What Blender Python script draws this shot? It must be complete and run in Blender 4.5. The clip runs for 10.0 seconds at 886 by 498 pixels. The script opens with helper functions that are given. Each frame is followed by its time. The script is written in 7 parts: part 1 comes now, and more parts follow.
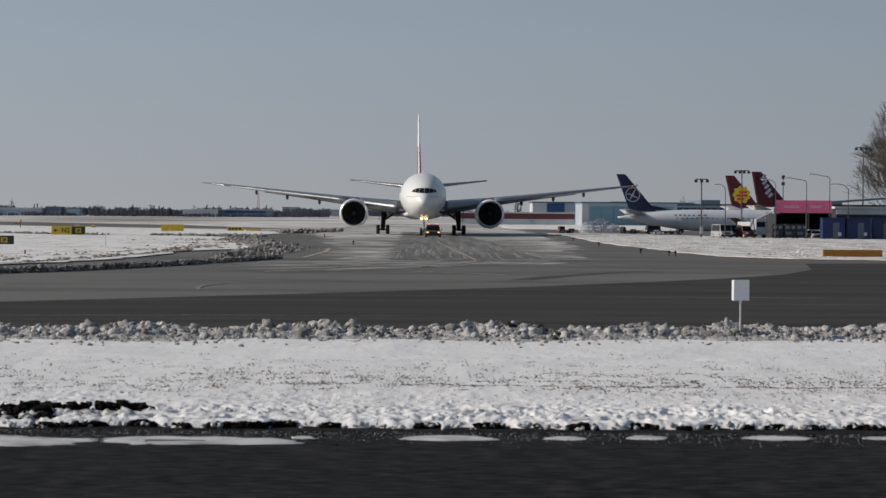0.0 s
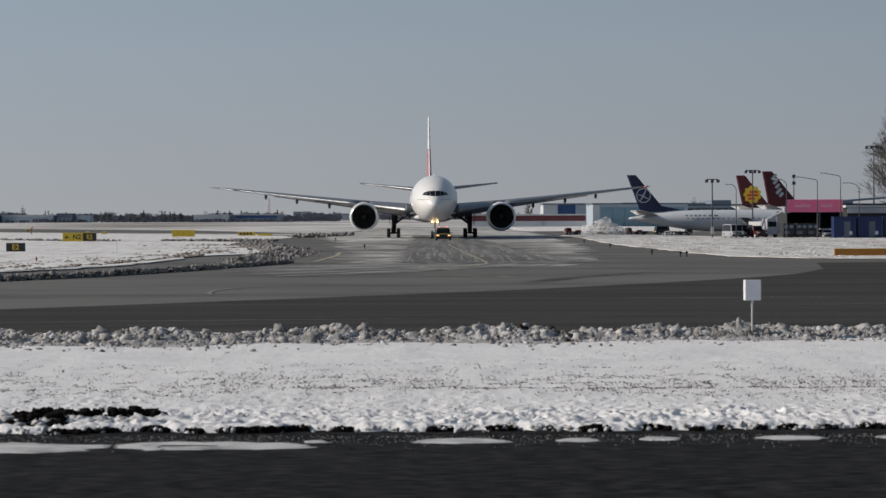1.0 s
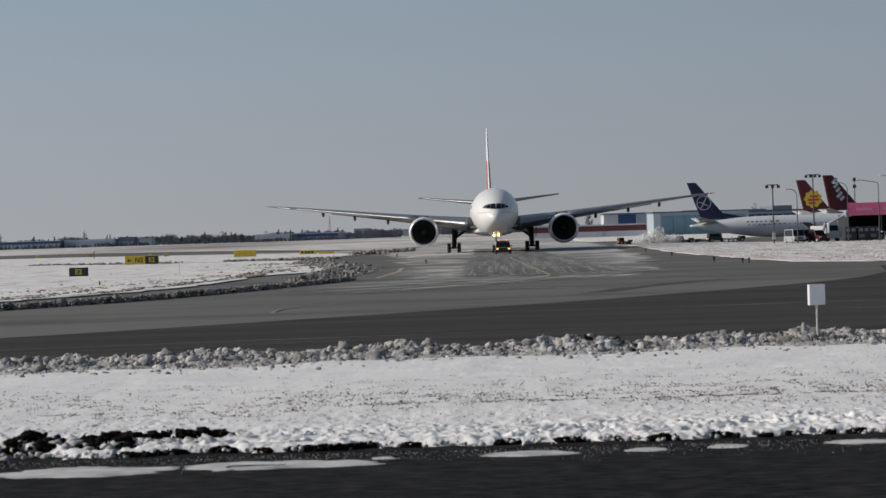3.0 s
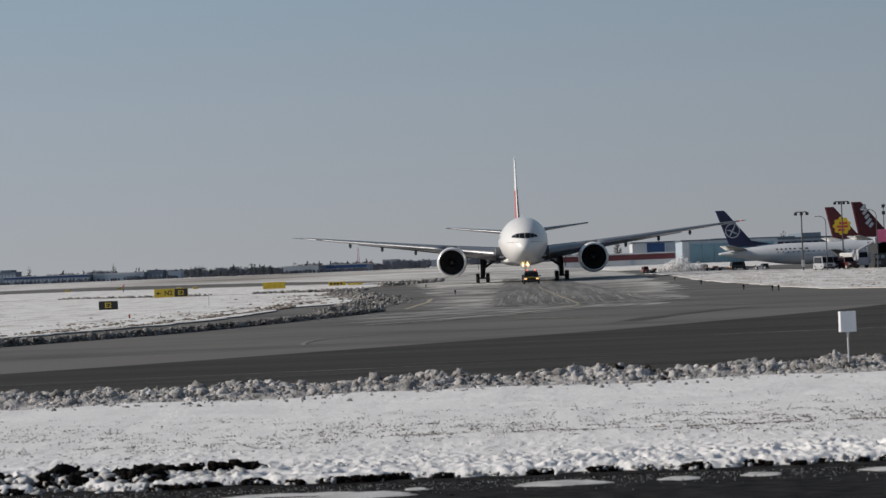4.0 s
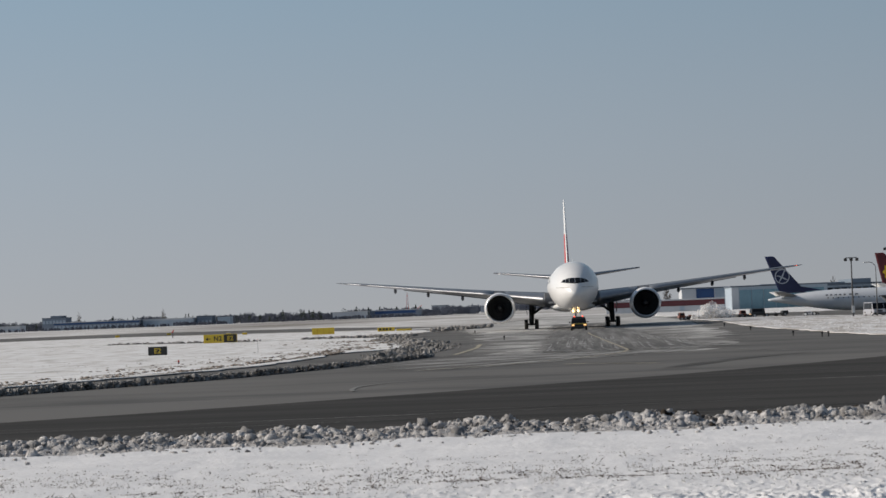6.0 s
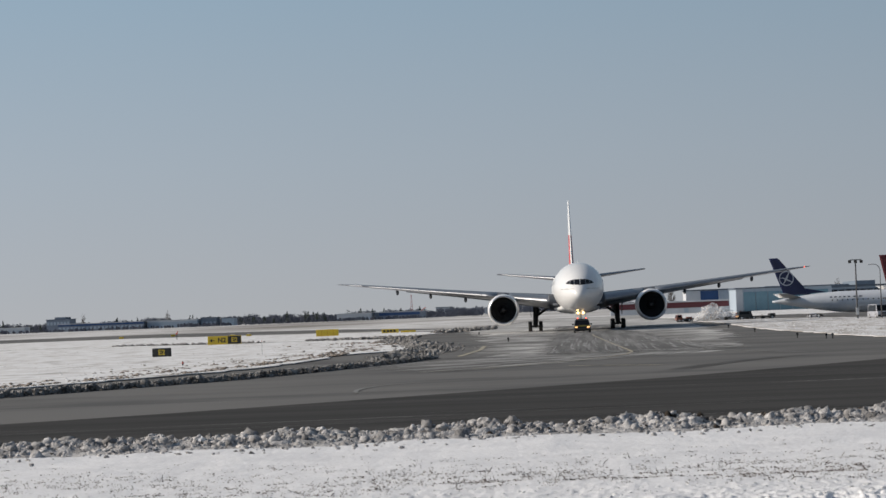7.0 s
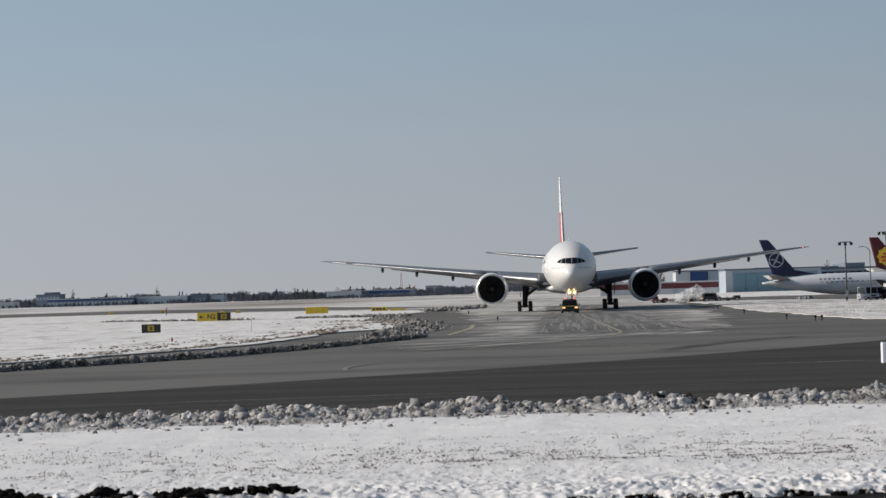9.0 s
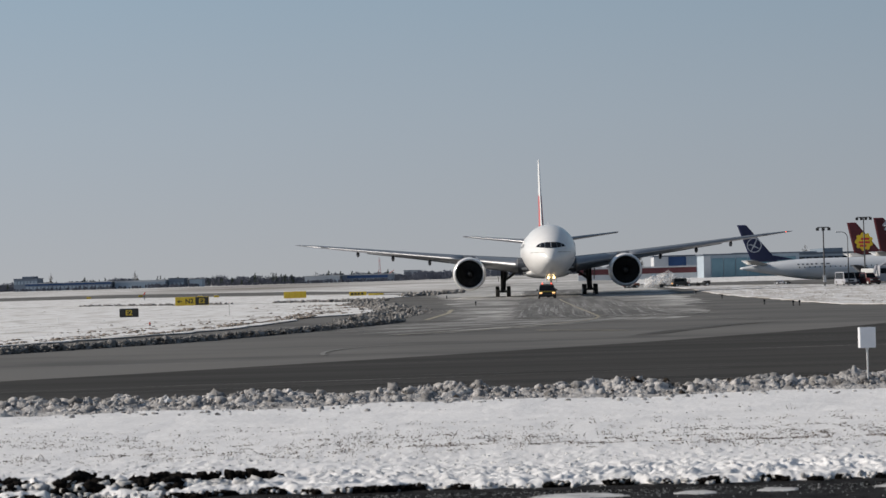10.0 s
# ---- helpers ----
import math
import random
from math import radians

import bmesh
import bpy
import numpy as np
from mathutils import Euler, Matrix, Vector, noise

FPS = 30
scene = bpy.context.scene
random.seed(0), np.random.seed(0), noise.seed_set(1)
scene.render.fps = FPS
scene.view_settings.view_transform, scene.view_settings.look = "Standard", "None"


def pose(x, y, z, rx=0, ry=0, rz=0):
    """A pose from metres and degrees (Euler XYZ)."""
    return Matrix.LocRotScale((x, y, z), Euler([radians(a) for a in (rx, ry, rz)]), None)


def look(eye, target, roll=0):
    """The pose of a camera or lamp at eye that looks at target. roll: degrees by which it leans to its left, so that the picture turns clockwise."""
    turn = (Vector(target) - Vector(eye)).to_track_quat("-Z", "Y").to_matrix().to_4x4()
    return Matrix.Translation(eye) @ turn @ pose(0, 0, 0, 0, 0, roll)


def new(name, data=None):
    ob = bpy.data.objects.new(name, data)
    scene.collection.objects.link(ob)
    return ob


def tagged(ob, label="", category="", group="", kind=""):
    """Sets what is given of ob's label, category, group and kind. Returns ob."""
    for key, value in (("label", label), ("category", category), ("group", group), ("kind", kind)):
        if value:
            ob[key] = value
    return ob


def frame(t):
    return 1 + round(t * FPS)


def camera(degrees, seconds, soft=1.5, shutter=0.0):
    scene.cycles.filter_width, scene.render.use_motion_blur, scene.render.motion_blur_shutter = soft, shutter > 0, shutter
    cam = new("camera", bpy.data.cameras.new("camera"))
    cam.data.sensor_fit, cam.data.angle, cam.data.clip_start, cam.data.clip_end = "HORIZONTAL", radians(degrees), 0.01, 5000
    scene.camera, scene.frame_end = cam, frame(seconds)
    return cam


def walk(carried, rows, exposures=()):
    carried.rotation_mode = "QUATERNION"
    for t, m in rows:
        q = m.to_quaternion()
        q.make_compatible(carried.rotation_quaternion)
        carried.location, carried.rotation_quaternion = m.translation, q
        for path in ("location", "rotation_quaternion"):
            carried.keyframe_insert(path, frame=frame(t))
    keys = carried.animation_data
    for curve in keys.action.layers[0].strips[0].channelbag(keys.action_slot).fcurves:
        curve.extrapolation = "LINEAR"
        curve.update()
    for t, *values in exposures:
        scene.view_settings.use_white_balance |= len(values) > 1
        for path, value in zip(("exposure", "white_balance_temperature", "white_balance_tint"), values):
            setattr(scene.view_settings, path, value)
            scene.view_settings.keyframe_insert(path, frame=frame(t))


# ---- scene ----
# Camera: a person stands still with a long lens and turns it by hand; rows are time, sway, turn, pitch, lean.
cam = camera(18.0, 10.0, soft=1.5)
cam.data.dof.use_dof, cam.data.dof.focus_distance, cam.data.dof.aperture_fstop = True, 320.0, 4.8      # a long lens focused on the airliner
TURNS = [
    (0.0, 0.000, 0.000, -0.723, 0.401),
    (0.1, 0.001, 0.178, -0.838, 0.338),
    (0.2, 0.003, 0.324, -1.479, 0.275),
    (0.3, 0.004, 0.420, -1.213, 0.213),
    (0.4, 0.006, 0.444, -1.435, 0.150),
    (0.5, 0.007, 0.442, -1.612, 0.087),
    (0.6, 0.007, 0.247, -1.152, 0.032),
    (0.7, 0.006, 0.060, -1.255, -0.023),
    (0.8, 0.006, -0.069, -1.191, -0.079),
    (0.9, 0.005, 0.352, -0.433, -0.134),
    (1.0, 0.005, 0.230, -0.664, -0.189),
    (1.1, 0.002, 0.235, -0.636, -0.313),
    (1.2, -0.001, 0.189, -0.748, -0.437),
    (1.3, -0.004, 0.293, -0.596, -0.561),
    (1.4, -0.007, 0.364, -0.611, -0.685),
    (1.5, -0.010, 0.560, -0.416, -0.809),
    (1.6, -0.010, 0.584, -0.430, -0.790),
    (1.7, -0.011, 0.688, -0.295, -0.771),
    (1.8, -0.011, 0.780, -0.160, -0.751),
    (1.9, -0.012, 0.829, -0.253, -0.732),
    (2.0, -0.012, 0.818, -0.528, -0.713),
    (2.1, -0.012, 0.854, -0.625, -0.787),
    (2.2, -0.012, 0.904, -0.760, -0.861),
    (2.3, -0.011, 1.033, -0.910, -0.934),
    (2.4, -0.011, 1.250, -1.552, -1.008),
    (2.5, -0.011, 1.461, -1.508, -1.082),
    (2.6, -0.013, 1.429, -0.958, -1.288),
    (2.7, -0.014, 1.428, -0.600, -1.495),
    (3.8, -0.031, 1.612, -0.065, -2.064),
    (3.9, -0.037, 1.885, 0.191, -2.179),
    (4.0, -0.043, 2.042, 0.284, -2.293),
    (4.1, -0.044, 2.253, 0.400, -2.305),
    (4.2, -0.045, 2.255, 0.320, -2.318),
    (4.3, -0.045, 2.362, 0.419, -2.330),
    (4.4, -0.046, 2.379, 0.370, -2.343),
    (4.5, -0.047, 2.579, 0.249, -2.355),
    (4.6, -0.042, 2.766, 0.383, -2.389),
    (4.7, -0.036, 2.758, 0.395, -2.423),
    (4.8, -0.031, 2.724, 0.455, -2.458),
    (4.9, -0.025, 2.797, 0.614, -2.492),
    (5.0, -0.020, 2.871, 0.826, -2.526),
    (5.1, -0.020, 3.013, 1.166, -2.491),
    (5.2, -0.020, 3.147, 1.206, -2.456),
    (5.3, -0.021, 3.106, 1.262, -2.422),
    (5.4, -0.021, 3.117, 1.300, -2.387),
    (5.5, -0.021, 3.110, 1.327, -2.352),
    (5.6, -0.021, 3.131, 1.421, -2.341),
    (5.7, -0.021, 3.063, 1.384, -2.331),
    (6.8, -0.020, 3.010, 1.157, -2.213),
    (7.0, -0.018, 3.095, 1.298, -2.232),
    (7.2, -0.010, 3.053, 1.345, -2.217),
    (7.3, -0.006, 3.019, 1.356, -2.209),
    (7.5, 0.002, 2.848, 1.343, -2.194),
    (7.6, 0.001, 2.863, 1.362, -2.212),
    (7.8, -0.000, 2.942, 1.385, -2.249),
    (8.0, -0.002, 3.102, 1.522, -2.285),
    (8.2, -0.008, 3.011, 1.290, -2.155),
    (8.3, -0.012, 2.963, 1.212, -2.091),
    (8.5, -0.018, 3.126, 1.189, -1.961),
    (8.6, -0.018, 3.120, 1.161, -1.913),
    (8.8, -0.019, 3.169, 1.147, -1.818),
    (9.0, -0.019, 2.909, 0.853, -1.722),
    (9.2, -0.020, 3.058, 0.873, -1.693),
    (9.3, -0.021, 2.994, 0.884, -1.678),
    (9.5, -0.022, 2.752, 0.839, -1.649),
    (9.6, -0.019, 2.718, 0.819, -1.649),
    (9.8, -0.012, 2.561, 0.651, -1.649),
    (10.0, -0.006, 2.475, 0.527, -1.649),
]


def aim(sway, turn, pitch, lean):
    return pose(sway, 0, 3.0, 0, 0, turn) @ pose(0, 0, 0, 90 + pitch) @ pose(0, 0, 0, 0, 0, lean)


walk(cam, [(t, aim(*r)) for t, *r in TURNS], exposures=[(0.0, 0.0), (2.5, -0.02), (4.0, 0.0), (5.0, 0.0), (5.7, 0.05), (7.0, 0.20), (8.5, 0.21), (10.0, 0.17)])

# ---- light ----
SUN_EL, SUN_AZ = 27.0, -91.0          # azimuth from +y towards +x
world = bpy.data.worlds.new("sky")
scene.world = world
world.use_nodes = True
wn, wl = world.node_tree.nodes, world.node_tree.links
wn.clear()
sky = wn.new("ShaderNodeTexSky")
sky.sky_type, sky.sun_disc = "NISHITA", False
sky.sun_elevation, sky.sun_rotation = radians(SUN_EL), radians(SUN_AZ)
sky.altitude, sky.air_density, sky.dust_density, sky.ozone_density = 100, 1.0, 1.0, 2.5
bg = wn.new("ShaderNodeBackground")
bg.inputs["Strength"].default_value = 0.07
wo = wn.new("ShaderNodeOutputWorld")
wt = wn.new("ShaderNodeTexCoord")
lift = wn.new("ShaderNodeVectorMath")
lift.operation = "ADD"
lift.inputs[1].default_value = (0, 0, 0.16)
unit = wn.new("ShaderNodeVectorMath")
unit.operation = "NORMALIZE"
sep = wn.new("ShaderNodeSeparateXYZ")
ramp = wn.new("ShaderNodeValToRGB")
ramp.color_ramp.elements[0].color = (0.372, 0.373, 0.381, 1)
ramp.color_ramp.elements[1].color = (0.085, 0.125, 0.19, 1)
mid = ramp.color_ramp.elements.new(0.055)
mid.color = (0.326, 0.370, 0.412, 1)
mid = ramp.color_ramp.elements.new(0.15)
mid.color = (0.222, 0.334, 0.430, 1)
mid = ramp.color_ramp.elements.new(0.35)
mid.color = (0.155, 0.205, 0.270, 1)
gain = wn.new("ShaderNodeVectorMath")
gain.operation = "SCALE"
haze = wn.new("ShaderNodeMix")
haze.data_type = "RGBA"
haze.inputs[0].default_value = 0.85
wl.new(wt.outputs["Generated"], sep.inputs[0])
wl.new(sep.outputs["Z"], ramp.inputs[0])
side = wn.new("ShaderNodeMapRange")          # brighter towards the sun
side.inputs[1].default_value, side.inputs[2].default_value, side.inputs[3].default_value, side.inputs[4].default_value = -1.0, 1.0, 14.3 * 1.52, 14.3 * 0.44
wl.new(sep.outputs["X"], side.inputs[0])
wl.new(side.outputs[0], gain.inputs["Scale"])
wl.new(ramp.outputs[0], gain.inputs[0])
wl.new(gain.outputs[0], haze.inputs[7])
wl.new(wt.outputs["Generated"], lift.inputs[0])
wl.new(lift.outputs[0], unit.inputs[0])
wl.new(unit.outputs[0], sky.inputs[0])
wl.new(sky.outputs[0], haze.inputs[6])
wl.new(haze.outputs[2], bg.inputs[0])
wl.new(bg.outputs[0], wo.inputs[0])
sun = new("sun", bpy.data.lights.new("sun", "SUN"))
sun.data.energy, sun.data.angle, sun.data.color = 3.95, radians(0.5), (1.0, 0.89, 0.76)
a, e = radians(SUN_AZ), radians(SUN_EL)
sun.matrix_world = look((0, 0, 60), (-60 * math.sin(a) * math.cos(e), -60 * math.cos(a) * math.cos(e), 60 - 60 * math.sin(e)))


# ---- materials ----
def mat(name, colour, rough=0.6, metal=0.0, other=None, scale=4.0, stretch=(1, 1, 1), lo=0.35, hi=0.65, fine=None, fine_scale=40.0, bump=0.0, bump_scale=20.0,
        glow=0.0, spread=0.0, coat=0.0, spec=0.5):
    """A procedural surface: a base colour, a second colour in patches, a fine grain, a relief."""
    m = bpy.data.materials.new(name)
    m.use_nodes = True
    n, l = m.node_tree.nodes, m.node_tree.links
    b = n["Principled BSDF"]
    b.inputs["Roughness"].default_value, b.inputs["Metallic"].default_value = rough, metal
    b.inputs["Coat Weight"].default_value = coat
    b.inputs["Specular IOR Level"].default_value = spec
    tc = n.new("ShaderNodeTexCoord")
    mp = n.new("ShaderNodeMapping")
    mp.inputs["Scale"].default_value = stretch
    l.new(tc.outputs["Object"], mp.inputs[0])
    rgb = n.new("ShaderNodeRGB")
    rgb.outputs[0].default_value = (*colour, 1)
    out = rgb.outputs[0]

    def blend(fac, a, c):
        mx = n.new("ShaderNodeMix")
        mx.data_type = "RGBA"
        l.new(fac, mx.inputs[0])
        l.new(a, mx.inputs[6])
        if isinstance(c, tuple):
            mx.inputs[7].default_value = (*c, 1)
        else:
            l.new(c, mx.inputs[7])
        return mx.outputs[2]

    def clouds(s, low, high, detail=6.0):
        t = n.new("ShaderNodeTexNoise")
        t.inputs["Scale"].default_value, t.inputs["Detail"].default_value = s, detail
        l.new(mp.outputs[0], t.inputs["Vector"])
        r = n.new("ShaderNodeMapRange")
        r.inputs[1].default_value, r.inputs[2].default_value = low, high
        l.new(t.outputs[0], r.inputs[0])
        return r.outputs[0]

    if other:
        out = blend(clouds(scale, lo, hi), out, other)
    if fine:
        out = blend(clouds(fine_scale, 0.42, 0.75, 4.0), out, fine)
    if spread:
        info = n.new("ShaderNodeObjectInfo")
        geo = n.new("ShaderNodeNewGeometry")
        add = n.new("ShaderNodeMath")
        l.new(info.outputs["Random"], add.inputs[0])
        l.new(geo.outputs["Random Per Island"], add.inputs[1])
        r = n.new("ShaderNodeMapRange")
        r.inputs[2].default_value = 1.6
        r.inputs[3].default_value, r.inputs[4].default_value = 1 - spread, 1 + spread * 0.5
        l.new(add.outputs[0], r.inputs[0])
        hs = n.new("ShaderNodeHueSaturation")
        l.new(r.outputs[0], hs.inputs["Value"])
        l.new(out, hs.inputs["Color"])
        out = hs.outputs[0]
    l.new(out, b.inputs["Base Color"])
    if bump:
        t = n.new("ShaderNodeTexNoise")
        t.inputs["Scale"].default_value, t.inputs["Detail"].default_value = bump_scale, 5
        l.new(mp.outputs[0], t.inputs["Vector"])
        bp = n.new("ShaderNodeBump")
        bp.inputs["Strength"].default_value, bp.inputs["Distance"].default_value = bump, 0.05
        l.new(t.outputs[0], bp.inputs["Height"])
        l.new(bp.outputs[0], b.inputs["Normal"])
    if glow:
        b.inputs["Emission Color"].default_value = (*colour, 1)
        b.inputs["Emission Strength"].default_value = glow
    return m


M_FIELD = mat("field_snow_and_grass", (0.68, 0.68, 0.685), 0.9, other=(0.20, 0.185, 0.17), scale=0.05, stretch=(0.22, 0.05, 1), lo=0.42, hi=0.62, fine=(0.38, 0.36, 0.335), fine_scale=0.7, spec=0.15)
M_PAVE = mat("worn_grey_pavement", (0.147, 0.145, 0.141), 0.9, other=(0.092, 0.091, 0.090), scale=0.25, stretch=(0.12, 0.35, 1), lo=0.42, hi=0.60, fine=(0.15, 0.146, 0.14), fine_scale=1.6, spec=0.15)
M_DARK = mat("dark_asphalt", (0.063, 0.061, 0.059), 0.9, other=(0.040, 0.039, 0.038), scale=0.2, stretch=(0.10, 1.6, 1), lo=0.42, hi=0.60, fine=(0.052, 0.05, 0.048), fine_scale=3.0, spec=0.05)
M_NEAR = mat("near_asphalt", (0.0108, 0.0108, 0.0116), 0.9, other=(0.0075, 0.0076, 0.0083), scale=0.3, stretch=(0.3, 1.0, 1), lo=0.35, hi=0.65, fine=(0.052, 0.0515, 0.053), fine_scale=9.0, bump=0.8, bump_scale=18, spec=0.05)
M_TYRE_DUST = mat("blown_snow_film", (0.36, 0.36, 0.355), 0.9, other=(0.13, 0.128, 0.125), scale=0.5, stretch=(0.2, 0.6, 1), lo=0.42, hi=0.60, fine=(0.2, 0.2, 0.2), fine_scale=2.0, spec=0.15)
M_FROST = mat("snow_dusted_pavement", (0.60, 0.598, 0.59), 0.9, other=(0.165, 0.163, 0.158), scale=0.6, stretch=(0.22, 0.09, 1), lo=0.30, hi=0.60, fine=(0.17, 0.167, 0.162), fine_scale=2.2, spec=0.15)
M_APRON = mat("drifted_snow_on_apron", (0.62, 0.618, 0.61), 0.9, other=(0.26, 0.257, 0.25), scale=0.35, stretch=(0.2, 0.06, 1), lo=0.36, hi=0.64, fine=(0.30, 0.297, 0.29), fine_scale=2.0, spec=0.15)
M_RUBBER = mat("tyre_mark", (0.080, 0.078, 0.074), 0.8, other=(0.14, 0.138, 0.134), scale=0.6, stretch=(0.2, 1, 1), fine=(0.09, 0.09, 0.09), fine_scale=4, spec=0.15)
M_TRACK = mat("wheel_worn_pavement", (0.118, 0.116, 0.114), 0.9, other=(0.27, 0.268, 0.263), scale=0.9, stretch=(1.3, 0.022, 1), lo=0.44, hi=0.70, fine=(0.17, 0.168, 0.164), fine_scale=1.4, spec=0.15)
M_SNOW = mat("settled_snow", (0.82, 0.825, 0.845), 0.8, other=(0.74, 0.745, 0.765), scale=0.6, fine=(0.63, 0.63, 0.64), fine_scale=9, bump=0.45, bump_scale=12)
M_SLUSH = mat("slush_and_crumb_shade", (0.62, 0.625, 0.635), 0.7, other=(0.24, 0.24, 0.245), scale=1.8, stretch=(0.8, 1.6, 1), lo=0.46, hi=0.68, fine=(0.44, 0.44, 0.445), fine_scale=14, bump=0.4, bump_scale=20)
M_SNOW_FAR = mat("snow_over_grass", (0.76, 0.765, 0.775), 0.85, other=(0.26, 0.24, 0.22), scale=0.8, stretch=(0.45, 0.14, 1), lo=0.54, hi=0.74, fine=(0.52, 0.50, 0.48), fine_scale=1.3)
M_SNOW_RIGHT = mat("trampled_snow", (0.66, 0.66, 0.67), 0.85, other=(0.26, 0.23, 0.20), scale=0.9, stretch=(0.40, 0.08, 1), lo=0.46, hi=0.72, fine=(0.40, 0.37, 0.34), fine_scale=1.8)
M_CLUMP = mat("dirty_snow_clump", (0.50, 0.492, 0.495), 0.95, other=(0.15, 0.144, 0.142), scale=1.7, lo=0.46, hi=0.70, fine=(0.33, 0.322, 0.318), fine_scale=16, bump=0.9, bump_scale=20, spread=0.8, spec=0.2)
M_CHUNK = mat("grey_ice_chunk", (0.23, 0.222, 0.215), 0.95, other=(0.06, 0.056, 0.052), scale=0.9, lo=0.44, hi=0.64, fine=(0.32, 0.312, 0.305), fine_scale=7, bump=0.8, bump_scale=10, spread=0.6, spec=0.2)
M_SOILSHADE = mat("black_soil_and_edge_shade", (0.007, 0.0065, 0.006), 0.95, other=(0.012, 0.010, 0.009), scale=6, bump=0.5, spec=0.05)
M_EARTH = mat("frozen_brown_earth", (0.055, 0.045, 0.037), 0.95, other=(0.15, 0.135, 0.12), scale=3.0, lo=0.5, hi=0.7, fine=(0.03, 0.025, 0.02), fine_scale=12, bump=0.7, spread=0.4, spec=0.1)
M_TUFT = mat("dead_grass_tuft", (0.24, 0.205, 0.175), 0.95, other=(0.4, 0.38, 0.36), scale=2.5, lo=0.45, hi=0.6, fine=(0.16, 0.12, 0.09), fine_scale=12, spread=0.4, spec=0.1)
M_STALKSHADE = mat("dead_grass", (0.15, 0.115, 0.09), 0.95, other=(0.085, 0.066, 0.054), scale=3, spread=0.4)
M_WHITE = mat("white_aircraft_paint", (0.80, 0.80, 0.80), 0.32, other=(0.76, 0.76, 0.76), scale=0.7, fine=(0.74, 0.74, 0.74), fine_scale=5, coat=0.3)
# darker than the paint: the wings' underside shade is put into it
M_GREYWING = mat("grey_wing_with_shade", (0.115, 0.125, 0.145), 0.6, other=(0.105, 0.115, 0.135), scale=0.8, stretch=(1, 0.3, 1), fine=(0.13, 0.14, 0.16), fine_scale=6, spec=0.12)
M_METAL = mat("bare_aluminium_edge", (0.78, 0.78, 0.79), 0.28, 0.9, other=(0.68, 0.68, 0.69), scale=1.5)
M_BLACK = mat("black_rubber", (0.018, 0.018, 0.019), 0.7, other=(0.03, 0.029, 0.028), scale=4)
M_DARKMETAL = mat("dark_metal", (0.028, 0.028, 0.03), 0.55, 0.3, other=(0.04, 0.039, 0.038), scale=3)
# near-black: the shade inside the engine inlets is put into the colour
M_FAN = mat("shade_black_inlet", (0.004, 0.004, 0.005), 0.6, 0.0, other=(0.012, 0.012, 0.013), scale=3)
M_GLASS = mat("dark_window_glass", (0.008, 0.009, 0.012), 0.12, other=(0.012, 0.013, 0.016), scale=2, spec=0.12)
M_REDPAINT = mat("red_paint", (0.55, 0.045, 0.03), 0.4, other=(0.48, 0.04, 0.03), scale=1)
M_GOLD = mat("gold_lettering", (0.36, 0.34, 0.31), 0.4, other=(0.33, 0.31, 0.28), scale=1)
M_LAMP = mat("warm_lamp_glow", (1.0, 0.66, 0.28), 0.3, glow=5.0)
M_AMBER = mat("amber_lamp_glow", (1.0, 0.55, 0.22), 0.3, glow=1.3)
M_REDLAMP = mat("red_lamp_glow", (1.0, 0.12, 0.06), 0.3, glow=2.0)
M_GREYPAINT = mat("light_grey_metal_paint", (0.55, 0.56, 0.57), 0.5, other=(0.48, 0.49, 0.50), scale=3)
M_POLE = mat("galvanised_steel", (0.10, 0.10, 0.105), 0.55, 0.3, other=(0.075, 0.075, 0.078), scale=3)
M_SIGNYEL = mat("yellow_sign_face", (0.62, 0.44, 0.02), 0.5, other=(0.55, 0.38, 0.02), scale=2, fine=(0.6, 0.46, 0.06), fine_scale=9)
M_SIGNBLK = mat("black_sign_face", (0.014, 0.014, 0.014), 0.5, other=(0.02, 0.02, 0.02), scale=2)
M_SIGNORANGE = mat("orange_sign_back", (0.40, 0.155, 0.012), 0.55, other=(0.32, 0.12, 0.010), scale=1.5, fine=(0.42, 0.19, 0.03), fine_scale=7)
M_SIGNWHITE = mat("white_sheet_metal", (0.72, 0.74, 0.78), 0.45, other=(0.67, 0.69, 0.73), scale=3)
M_YELLINE = mat("worn_yellow_marking", (0.42, 0.38, 0.28), 0.9, other=(0.20, 0.19, 0.165), scale=0.8, lo=0.35, hi=0.7)
M_WHTLINE = mat("worn_white_marking", (0.20, 0.20, 0.195), 0.9, other=(0.16, 0.16, 0.155), scale=0.8, lo=0.35, hi=0.7)


# ---- mesh helpers ----
def part(name, bm, material, parent=None, label="", smooth=False, mats=()):
    me = bpy.data.meshes.new(name)
    bmesh.ops.recalc_face_normals(bm, faces=bm.faces)
    bm.to_mesh(me)
    bm.free()
    me.materials.append(material)
    for extra in mats:
        me.materials.append(extra)
    if smooth:
        me.polygons.foreach_set("use_smooth", [smooth] * len(me.polygons))
    ob = new(name, me)
    if parent:
        ob.parent = parent
    return tagged(ob, label)


def thing(name, m, label, category, group="", kind=""):
    ob = new(name)
    ob.matrix_basis = m
    ob.empty_display_size = 0.5
    return tagged(ob, label, category, group, kind)


